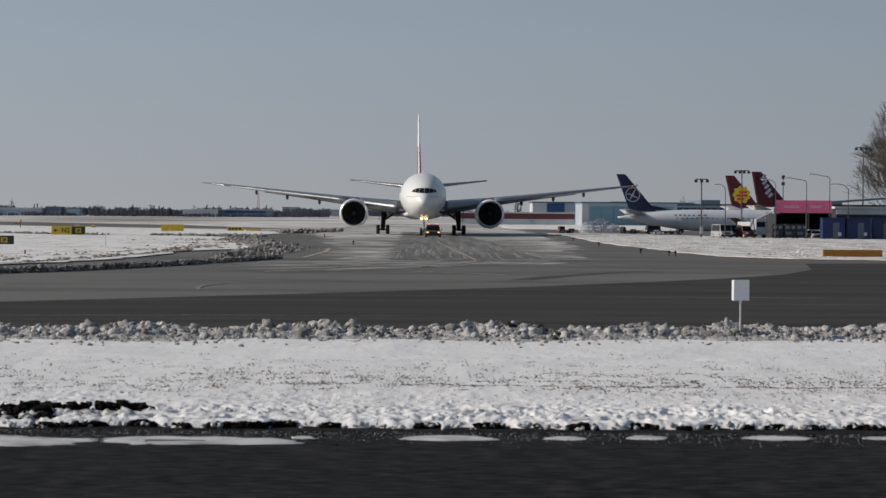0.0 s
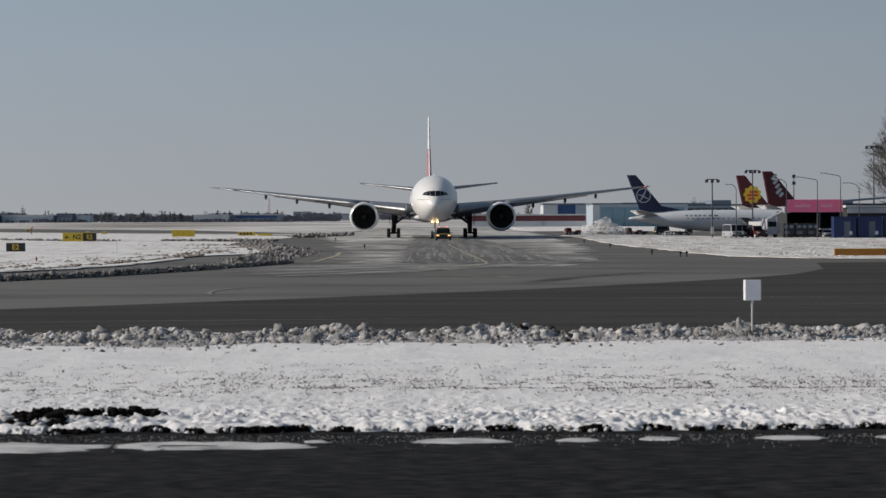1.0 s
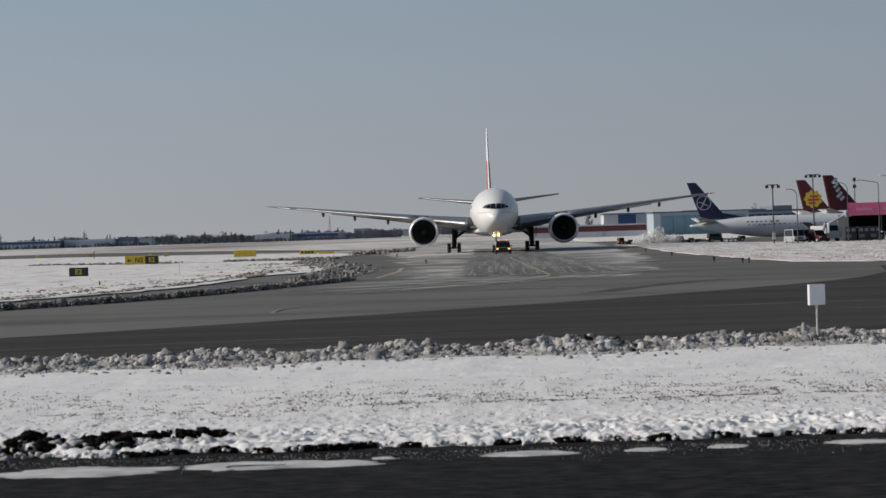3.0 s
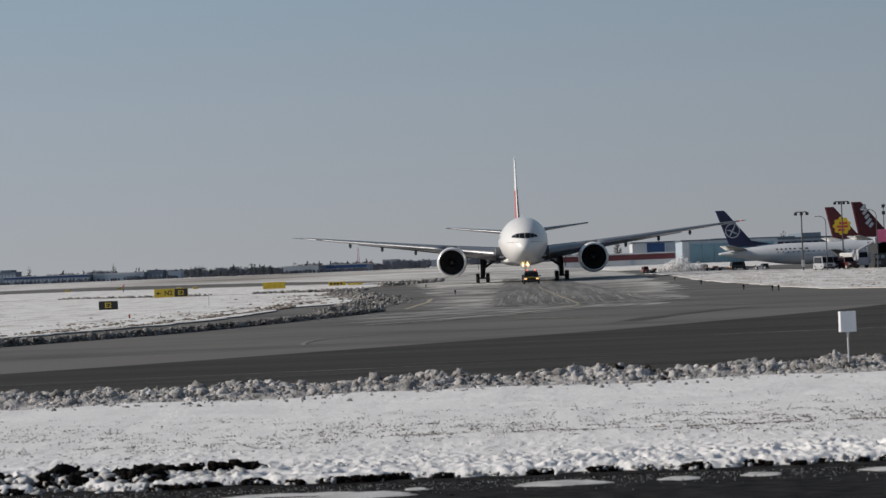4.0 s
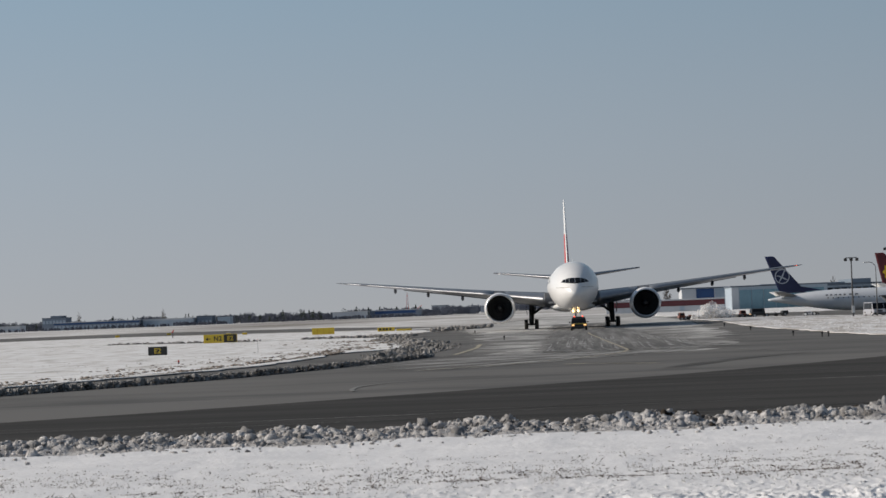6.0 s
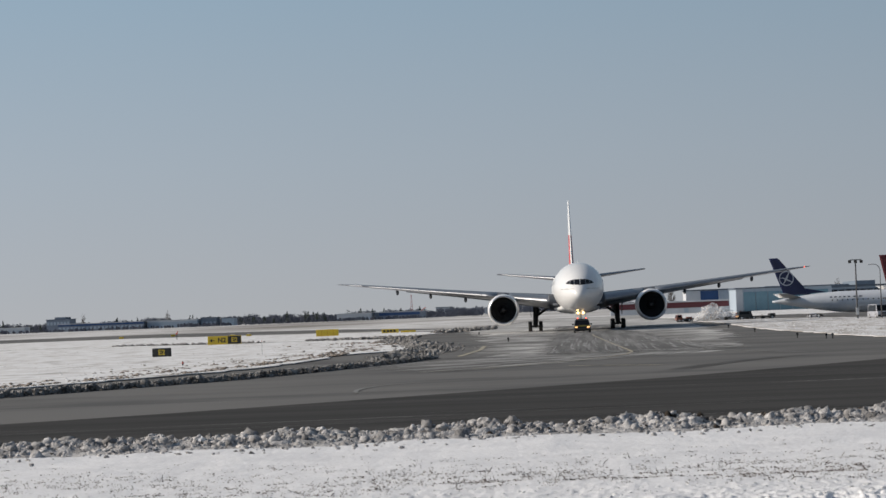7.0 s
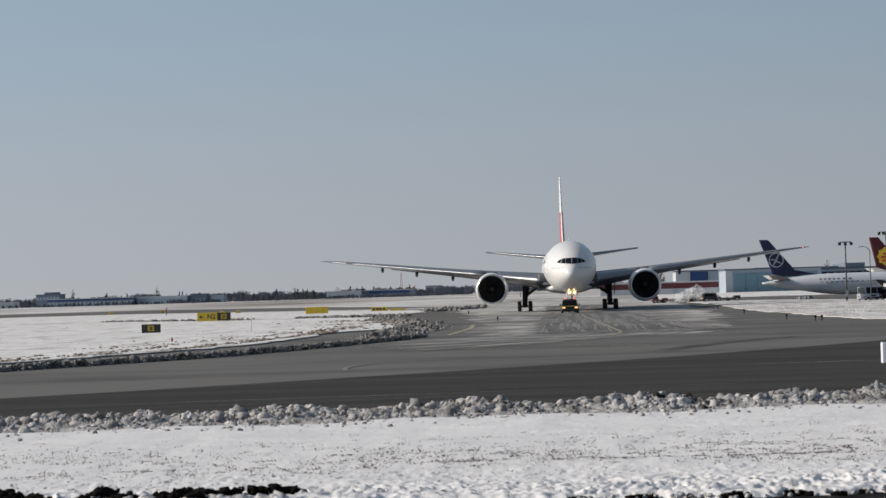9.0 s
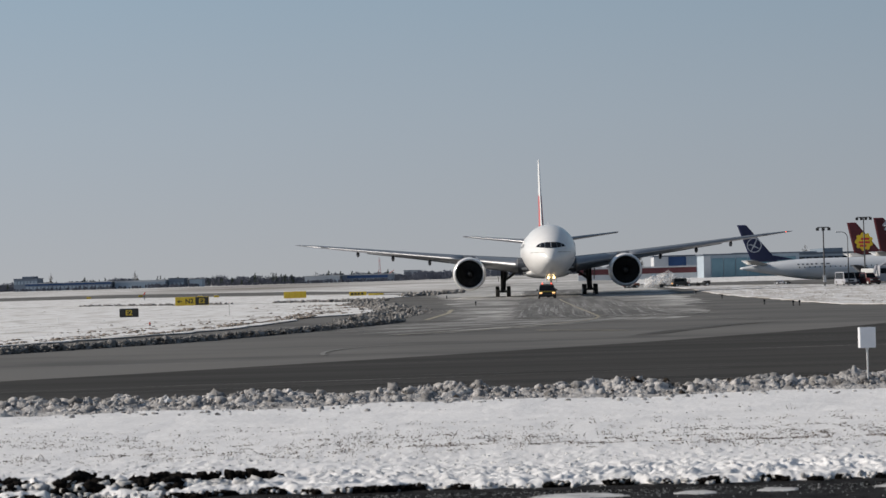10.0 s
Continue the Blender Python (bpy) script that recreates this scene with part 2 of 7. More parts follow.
def box(bm, x0, x1, y0, y1, z0, z1, bevel=0.0, m=None):
    made = bmesh.ops.create_cube(bm, size=1.0, matrix=Matrix.LocRotScale(((x0 + x1) / 2, (y0 + y1) / 2, (z0 + z1) / 2), None, (x1 - x0, y1 - y0, z1 - z0)))
    vs = made["verts"]
    if bevel:
        edges = list({ed for v in vs for ed in v.link_edges})
        vs = bmesh.ops.bevel(bm, geom=edges, offset=bevel, segments=2, affect="EDGES", profile=0.5)["verts"]
    if m is not None:
        bmesh.ops.transform(bm, matrix=m, verts=list({v for v in vs}))
    return bm


def boxed(*args, **kw):
    return box(bmesh.new(), *args, **kw)


def tube(bm, p0, p1, r0, r1=None, seg=12):
    r1 = r0 if r1 is None else r1
    p0, p1 = Vector(p0), Vector(p1)
    d = p1 - p0
    m = Matrix.Translation((p0 + p1) / 2) @ d.to_track_quat("Z", "Y").to_matrix().to_4x4()
    bmesh.ops.create_cone(bm, cap_ends=True, segments=seg, radius1=r0, radius2=r1, depth=d.length, matrix=m)
    return bm


def loft(bm, rings, close=True, cap=True):
    rows = [[bm.verts.new(p) for p in ring] for ring in rings]
    n = len(rows[0])
    for r0, r1 in zip(rows, rows[1:]):
        for i in range(n if close else n - 1):
            j = (i + 1) % n
            bm.faces.new((r0[i], r0[j], r1[j], r1[i]))
    if cap:
        bm.faces.new(rows[0][::-1])
        bm.faces.new(rows[-1])
    return bm


def prism(bm, outline, y0, y1):
    """An outline of (x, z) made thick from y0 to y1."""
    return loft(bm, [[(x, y0, z) for x, z in outline], [(x, y1, z) for x, z in outline]])


def wheel_mesh(r, w, seg=24):
    """A tyre with rounded shoulders about the x axis."""
    prof = [(-w / 2, r * 0.62), (-w / 2, r * 0.88), (-w * 0.38, r * 0.97), (0, r), (w * 0.38, r * 0.97), (w / 2, r * 0.88), (w / 2, r * 0.62)]
    return loft(bmesh.new(), [[(x, q * math.cos(k * math.tau / seg), q * math.sin(k * math.tau / seg)) for k in range(seg)] for x, q in prof])


def rim_mesh(r, w, seg=16):
    bm = bmesh.new()
    prof = [(-w * 0.52, r * 0.58), (-w * 0.42, r * 0.50), (-w * 0.46, r * 0.2), (w * 0.46, r * 0.2), (w * 0.42, r * 0.50), (w * 0.52, r * 0.58)]
    loft(bm, [[(x, q * math.cos(k * math.tau / seg), q * math.sin(k * math.tau / seg)) for k in range(seg)] for x, q in prof])
    for k in range(5):
        c, s = math.cos(k * math.tau / 5), math.sin(k * math.tau / 5)
        tube(bm, (-w * 0.53, c * r * 0.36, s * r * 0.36), (w * 0.53, c * r * 0.36, s * r * 0.36), r * 0.06, seg=6)
    return bm


def letters(text, size, material, parent, m, name="lettering"):
    cu = bpy.data.curves.new(name, "FONT")
    cu.body, cu.size, cu.align_x, cu.align_y, cu.extrude = text, size, "CENTER", "CENTER", 0.004
    cu.offset = size * 0.022
    tmp = new("tmp_text", cu)
    me = bpy.data.meshes.new_from_object(tmp.evaluated_get(bpy.context.evaluated_depsgraph_get()))
    bpy.data.objects.remove(tmp)
    me.materials.append(material)
    ob = new(name, me)
    ob.parent, ob.matrix_basis = parent, m
    return ob


def ragged(pts, step, amount, seed):
    """A closed outline with points every step metres, shifted a little at random."""
    out = []
    for i, p in enumerate(pts):
        a, b = Vector(p), Vector(pts[(i + 1) % len(pts)])
        n = max(1, int((b - a).length / step))
        for k in range(n):
            q = a.lerp(b, k / n)
            s = noise.noise((q.x * 0.9 / step, q.y * 0.9 / step, seed)) * amount
            t = noise.noise((q.x * 0.9 / step, q.y * 0.9 / step, seed + 9)) * amount
            out.append((q.x + s, q.y + t))
    return out


def slab(name, pts, z, material, step=3.0, amount=1.0, seed=1, depth=0.05, label="", category="ground"):
    """A thin sheet of ground with an uneven edge."""
    bm = bmesh.new()
    ring = ragged(pts, step, amount, seed) if amount else pts
    top = [bm.verts.new((x, y, z)) for x, y in ring]
    low = [bm.verts.new((x, y, z - depth)) for x, y in ring]
    f = bm.faces.new(top)
    f.normal_update()
    n = len(top)
    for i in range(n):
        bm.faces.new((top[i], low[i], low[(i + 1) % n], top[(i + 1) % n]))
    bmesh.ops.triangulate(bm, faces=[f])
    return tagged(part(name, bm, material), label, category, kind="structure")


# ---- the ground ----
def ground():
    bm = bmesh.new()
    loft(bm, [[(-3000, -400, 0), (3000, -400, 0)], [(-3000, 470, 0), (3000, 470, 0)], [(-3000, 1700, 0), (3000, 1700, 0)], [(-3000, 4900, 0), (3000, 4900, 0)]], close=False, cap=False)
    tagged(part("ground", bm, M_FIELD), "flat winter airfield with thin patchy snow over dead grass", "ground", kind="structure")
    slab("taxiway", [(-300, 60), (300, 60), (300, 470), (60, 640), (60, 790), (-12, 800), (-24, 470), (-300, 470)], 0.012, M_PAVE, amount=0, label="worn light grey taxiway pavement dusted with snow", category="taxiway")
    slab("asphalt_band", [(-60, 60), (60, 60), (60, 178), (30, 179), (22.8, 176), (21.6, 165), (20.6, 156), (17.5, 143), (14.0, 134), (9.2, 124.8), (2.7, 113.6), (-3.9, 104.7), (-9.5, 97.7), (-14.5, 91.6), (-26, 80)],
         0.020, M_DARK, amount=0, label="dark newer asphalt band across the taxiway", category="asphalt")
    slab("far_taxiway", [(-420, 590), (-100, 590), (-36, 500), (-24, 500), (-60, 640), (-120, 760), (-420, 780)], 0.024, M_PAVE, amount=0, label="distant grey taxiway crossing the snowy field", category="taxiway")
    slab("near_road", [(-60, -60), (60, -60), (60, 41.6), (-60, 38.0)], 0.020, M_NEAR, amount=0, label="dark damp asphalt road in the foreground", category="road")
    slab("frosted_pavement", [(-7.0, 178), (0, 164), (7, 168), (9.5, 190), (10.5, 220), (12.0, 260), (13.6, 400), (13.5, 434), (14, 560), (30, 640), (30, 780), (-10, 790), (-21, 480), (-19, 400), (-13, 320), (-9.5, 250), (-8.2, 205)], 0.0165, M_FROST, step=3, amount=3.5, seed=15,
         depth=0.004, label="taxiway centre whitened by blown snow", category="taxiway")
    slab("snowy_apron", [(-12, 330), (-4, 318), (6, 322), (13, 335), (14, 434), (14, 560), (33, 545), (60, 560), (60, 785), (-11, 795), (-22, 478), (-18, 400)], 0.0205, M_APRON, step=4, amount=3.5, seed=16, depth=0.003,
         label="apron beyond the airliner whitened by drifting snow", category="apron")
    slab("worn_track", [(-3.7, 181), (-1.5, 179), (1.5, 180), (4.5, 179), (7.4, 180.5), (9.2, 184), (8.6, 192), (6.6, 215), (5.6, 250), (4.4, 300), (3.4, 360), (2.6, 450), (-6.5, 450), (-5.4, 360), (-4.6, 300), (-4.2, 250), (-3.9, 215)], 0.0265, M_TRACK, step=1.0, amount=1.5, seed=23, depth=0.003,
         label="darker wheel-worn strip along the taxiway", category="taxiway")
    # snow areas
    slab("snow_island", [(-60, 95), (-40, 112), (-30, 133), (-22.7, 157), (-20.5, 169), (-19.3, 190), (-19.5, 212), (-17, 219), (-14, 245), (-17, 268), (-22, 300), (-25.5, 332), (-34, 343), (-45, 343), (-62, 372), (-140, 400), (-200, 250), (-140, 90)],
         0.10, M_SNOW_FAR, step=2.5, amount=1.0, seed=3, label="flat snow-covered grass island beside the taxiway", category="snow")
    slab("snow_verge_far", [(-27, 346), (-35, 349), (-46, 350), (-62, 380), (-140, 410), (-180, 560), (-90, 565), (-66, 510), (-48, 492), (-31, 450), (-22.5, 420), (-22, 398)], 0.09, M_SNOW_FAR, step=4, amount=1.0, seed=5,
         label="snow-covered strip of grass behind the signs", category="snow")
    slab("snow_verge_apron", [(15.8, 434), (17.2, 391), (16.7, 300), (17.2, 270), (18.1, 250), (18.6, 226), (20.1, 203), (24.5, 191.5), (29.8, 188.5), (45, 187), (120, 185), (120, 362), (60, 370), (47, 377), (37, 396), (30, 430), (22, 442)],
         0.10, M_SNOW_RIGHT, step=2.5, amount=0.8, seed=7, label="trampled snow verge beside the apron", category="snow")
    slab("snow_apron_edge", [(14, 560), (34, 545), (120, 520), (120, 780), (40, 785), (14, 745)], 0.08, M_SNOW_FAR, step=5, amount=2, seed=11, label="snow along the far edge of the apron", category="snow")
    # blown snow and tyre marks on the pavement
    rnd = random.Random(4)
    film, marks = [], []

    def streak(store, pts, w, z):
        """A thin flat band that tapers at both ends."""
        m = len(pts) - 1
        for k, p in enumerate(pts):
            a, b = Vector(pts[max(0, k - 1)][:2]), Vector(pts[min(m, k + 1)][:2])
            d = (b - a).normalized()
            q = 0.5 * w * min(1.0, 0.12 + 3.0 * min(k, m - k) / m) * rnd.uniform(0.75, 1.25)
            store[-1].append(((p[0] - d.y * q, p[1] + d.x * q, z), (p[0] + d.y * q, p[1] - d.x * q, z)))

    def add(store, pts, w, z):
        store.append([])
        streak(store, pts, w, z)

    for k in range(150):        # drifts lying across the pavement
        y = rnd.uniform(182, 430)
        x = rnd.choice((rnd.uniform(-9.5, -3.2), rnd.uniform(3.5, 11), rnd.uniform(-9, 13)))
        if 178 < y < 240 and -3.2 < x < 5.5:
            continue
        w, n = rnd.uniform(0.8, 4.0), rnd.uniform(-0.4, 0.4)
        add(film, [(x + w * (i / 8 - 0.5) * 2, y + n * math.sin(i * 0.8 + k) + (i / 8 - 0.5) * 2 * w * 0.25, 0) for i in range(9)], rnd.uniform(0.35, 1.5) * y / 250, 0.0245 + 0.00002 * k)
    for k in range(64):         # long light sweeps turning off towards one side
        r = rnd.uniform(0, 1)
        x0, y0 = -3.0 + 8.8 * r, 178 + 5 * rnd.random()
        add(film, [(x0 - 14 * u + 1.2 * u * (1 - u), y0 - (16 + 26 * r) * u ** 0.75 - rnd.random() * 0.3, 0) for u in (i / 14 for i in range(15))], rnd.uniform(0.10, 0.6), 0.0283 + 0.00003 * k)
    for k in range(26):         # twin arcs of the nose gear's turning circle
        x0, y0, u1 = rnd.uniform(5.8, 7.8), rnd.uniform(182, 196), rnd.uniform(0.6, 1.0)
        add(film, [(x0 - 6.5 * u ** 1.6, y0 - 24 * math.sin(u * 1.5), 0) for u in (u1 * i / 12 for i in range(13))], rnd.uniform(0.06, 0.22), 0.0300 + 0.00003 * k)
    for k in range(120):        # dark wheel tracks, hooked at the near end
        x0, y0 = rnd.uniform(-3.6, 6.6), 176.5 + abs(rnd.gauss(0, 3))
        y1 = y0 + rnd.uniform(10, 40)
        hook = rnd.uniform(0.0, 1.5)
        add(marks, [(x0 * (1 + 0.0012 * (y - y0)) + hook * max(0, 1 - (y - y0) / 14) ** 2, y, 0) for y in (y0 + (y1 - y0) * (i / 10) ** 1.5 for i in range(11))], rnd.uniform(0.05, 0.16), 0.0315 + 0.00002 * k)
    for k in range(90):         # light streaks left between the wheel tracks
        x0, y0 = rnd.uniform(-3.5, 7.5), rnd.uniform(178, 240)
        y1 = y0 + rnd.uniform(6, 40)
        hook = rnd.uniform(-0.3, 1.5)
        add(film, [(x0 * (1 + 0.0012 * (y - y0)) + hook * max(0, 1 - (y - y0) / 12) ** 2, y, 0) for y in (y0 + (y1 - y0) * i / 8 for i in range(9))], rnd.uniform(0.05, 0.22), 0.0352 + 0.00002 * k)
    for k in range(150):        # white comb marks, hooked, where the wheels turned
        x0 = -3.4 + 13.0 * rnd.random()
        y0 = 178.0 + 1.2 * math.sin(x0 * 0.9) + abs(rnd.gauss(0, 1.6)) + 0.12 * max(0.0, x0)
        ln, hook = rnd.uniform(3, 9), rnd.uniform(0.5, 1.5)
        add(film, [(x0 + hook * u ** 2 - 0.25 * hook, y0 + ln * (1 - u), 0) for u in (i / 7 for i in range(8))], rnd.uniform(0.04, 0.13), 0.0372 + 0.00002 * k)
    for k in range(12):         # a single dark arc and rubber traces on the clean part
        x0 = 11.5 + 0.12 * k
        add(marks, [(x0 - 9.0 * u ** 0.8, 150 - 26 * u + 3 * math.sin(u * 3), 0) for u in (i / 12 for i in range(13))], rnd.uniform(0.04, 0.12), 0.0308 + 0.00003 * k)
    for k in range(60):         # faint long wheel traces along the dark band
        x, y = rnd.uniform(-26, 20), rnd.uniform(70, 125)
        w = rnd.uniform(2, 7)
        add(film if rnd.random() < 0.12 else marks, [(x + w * (i / 6 - 0.5) * 2, y + 0.25 * w * (i / 6 - 0.5), 0) for i in range(7)], rnd.uniform(0.05, 0.16), 0.0290 + 0.00003 * k)
    for name, store, material, label, category in (("blown_snow_film", film, M_TYRE_DUST, "thin streaks of blown snow lying on the taxiway", "snow film"),
                                                   ("tyre_marks", marks, M_RUBBER, "dark tyre tracks and smears along the taxiway", "tyre marks")):
        verts, faces = [], []
        for band in store:
            b = len(verts)
            for p, q in band:
                verts += [p, q]
            faces += [(b + 2 * i, b + 2 * i + 1, b + 2 * i + 3, b + 2 * i + 2) for i in range(len(band) - 1)]
        me = bpy.data.meshes.new(name)
        me.from_pydata(verts, [], faces)
        me.materials.append(material)
        tagged(new(name, me), label, category, kind="stuff")


def ribbon(name, pts, width, z, material, label):
    bm = bmesh.new()
    left, right = [], []
    for i, p in enumerate(pts):
        a, b = Vector(pts[max(0, i - 1)]), Vector(pts[min(len(pts) - 1, i + 1)])
        d = (b - a).normalized()
        nrm = Vector((-d.y, d.x)) * width / 2
        left.append((p[0] + nrm.x, p[1] + nrm.y, z))
        right.append((p[0] - nrm.x, p[1] - nrm.y, z))
    loft(bm, [left, right], close=False, cap=False)
    tagged(part(name, bm, material), label, "marking", kind="structure")


def arc(cx, cy, rx, ry, a0, a1, n=20):
    return [(cx + rx * math.cos(radians(a0 + (a1 - a0) * k / n)), cy + ry * math.sin(radians(a0 + (a1 - a0) * k / n))) for k in range(n + 1)]


def lumps(bm, rnd, x, y, z, r, rough=0.35, flat=0.8, detail=1):
    made = bmesh.ops.create_icosphere(bm, subdivisions=detail, radius=r)["verts"]
    turn = Euler((rnd.random() * 6, rnd.random() * 6, rnd.random() * 6)).to_matrix()
    o = rnd.random() * 100
    sx, sy, sz = rnd.uniform(0.75, 1.35), rnd.uniform(0.75, 1.25), flat * rnd.uniform(0.75, 1.2)
    for v in made:
        c = turn @ v.co
        q = 1 + rough * (noise.noise((c.x / r * 1.4 + o, c.y / r * 1.4, c.z / r * 1.4)) * 1.5 + noise.noise((c.x / r * 3.7, c.y / r * 3.7 + o, c.z / r * 3.7)) * 0.8 + noise.noise((c.x / r * 7 + o, c.y / r * 7, c.z / r * 7)) * (0.5 if detail > 1 else 0.0))
        v.co = Vector((x + c.x * q * sx, y + c.y * q * sy, z + c.z * q * sz))


def field_of_lumps(name, spots, material, label, category, smooth=True, core=((), ())):
    """Joins many lumps into one object; built in small bmeshes."""
    verts, faces = list(core[0]), list(core[1])
    rnd = random.Random(12)
    for k in range(0, len(spots), 60):
        bm = bmesh.new()
        for s in spots[k:k + 60]:
            lumps(bm, rnd, *s)
        bm.verts.index_update()
        base = len(verts)
        verts += [v.co[:] for v in bm.verts]
        faces += [[base + v.index for v in f.verts] for f in bm.faces]
        bm.free()
    me = bpy.data.meshes.new(name)
    me.from_pydata(verts, [], faces)
    me.materials.append(material)
    me.polygons.foreach_set("use_smooth", [smooth] * len(me.polygons))
    return tagged(new(name, me), label, category, kind="stuff")


BERM_SLOPE = 0.165     # the near bank runs slightly away to one side


HOLLOWS = [(-7.0, 39.95, 0.46, 1.1), (-5.9, 40.1, 0.60, 1.1), (-4.85, 40.9, 0.80, 0.45), (-8.3, 39.95, 0.65, 1.0), (-1.4, 39.5, 0.5, 0.12), (0.4, 39.3, 1.2, 0.16), (2.6, 39.4, 0.9, 0.13)]


def snow_height(x, y):
    edge = 38.75 + 0.030 * x + 0.35 * noise.noise((x * 0.8, 3.1, 0)) + 0.18 * noise.noise((x * 3.1, 7.7, 0))
    h = 0.10 + 0.04 * noise.noise((x * 0.25, y * 0.25, 2)) + 0.022 * noise.noise((x * 1.3, y * 1.0, 5))
    h -= 0.04 * math.exp(-((y - 47.6 - 0.012 * x - 0.15 * noise.noise((x * 0.4, 1.5, 0))) / 0.22) ** 2)
    drift = noise.noise((x * 0.35, y * 0.22, 21))
    h += 0.05 * max(0.0, drift) * max(0.0, min(1.0, (y - 50) / 4))
    lump = max(0.0, 1 - abs(y - 40.6 - 0.03 * x) / 2.6) + 0.3 * max(0.0, 1 - abs(y - 44.2) / 3.0)
    wx, wy = x + 0.35 * noise.noise((x * 1.1, y * 0.9, 31)), y + 0.5 * noise.noise((x * 0.9, y * 0.8, 37))
    patch = 0.35 + 0.9 * max(0.0, noise.noise((x * 0.55, y * 0.5, 41)) + 0.35)
    crumb = noise.noise((wx * 6.0, wy * 3.4, 4))
    h += lump * patch * (0.055 * noise.noise((wx * 1.7, wy * 0.9, 8)) + 0.08 * crumb * abs(crumb) * 2 + 0.06 * noise.noise((wx * 8.5, wy * 5.0, 14)) + 0.04 * noise.noise((wx * 16.0, wy * 10.0, 17)))
    rough = max(0.45, min(1.0, (50 - y) / 5)) * (1 + 1.3 * max(0.0, min(1.0, (43 - y) / 2)))
    h += rough * (0.014 * noise.noise((x * 6, y * 4, 1)) + 0.02 * max(0.0, noise.noise((x * 3.3, y * 2.2, 12))))
    for hx, hy, hw, hd in HOLLOWS:
        dd = ((x - hx) / hw) ** 2 + ((y - hy) / hd) ** 2 + 0.6 * noise.noise((x * 2.3, y * 1.2, 6))
        if dd < 1.3:
            h -= 0.20 * min(1.0, max(0.0, (1.3 - dd) / 0.5))
    s = min(1.0, max(0.0, (y - edge) / 0.30), max(0.0, (67.0 + 0.165 * x - y) / 0.8))
    return h * s - 0.03 * (1 - s)


def bank_ridge(x):
    return 0.41 - 0.005 * max(0.0, x) + 0.20 * noise.noise((x * 0.5, 0, 0)) + 0.13 * noise.noise((x * 1.7, 4, 0))


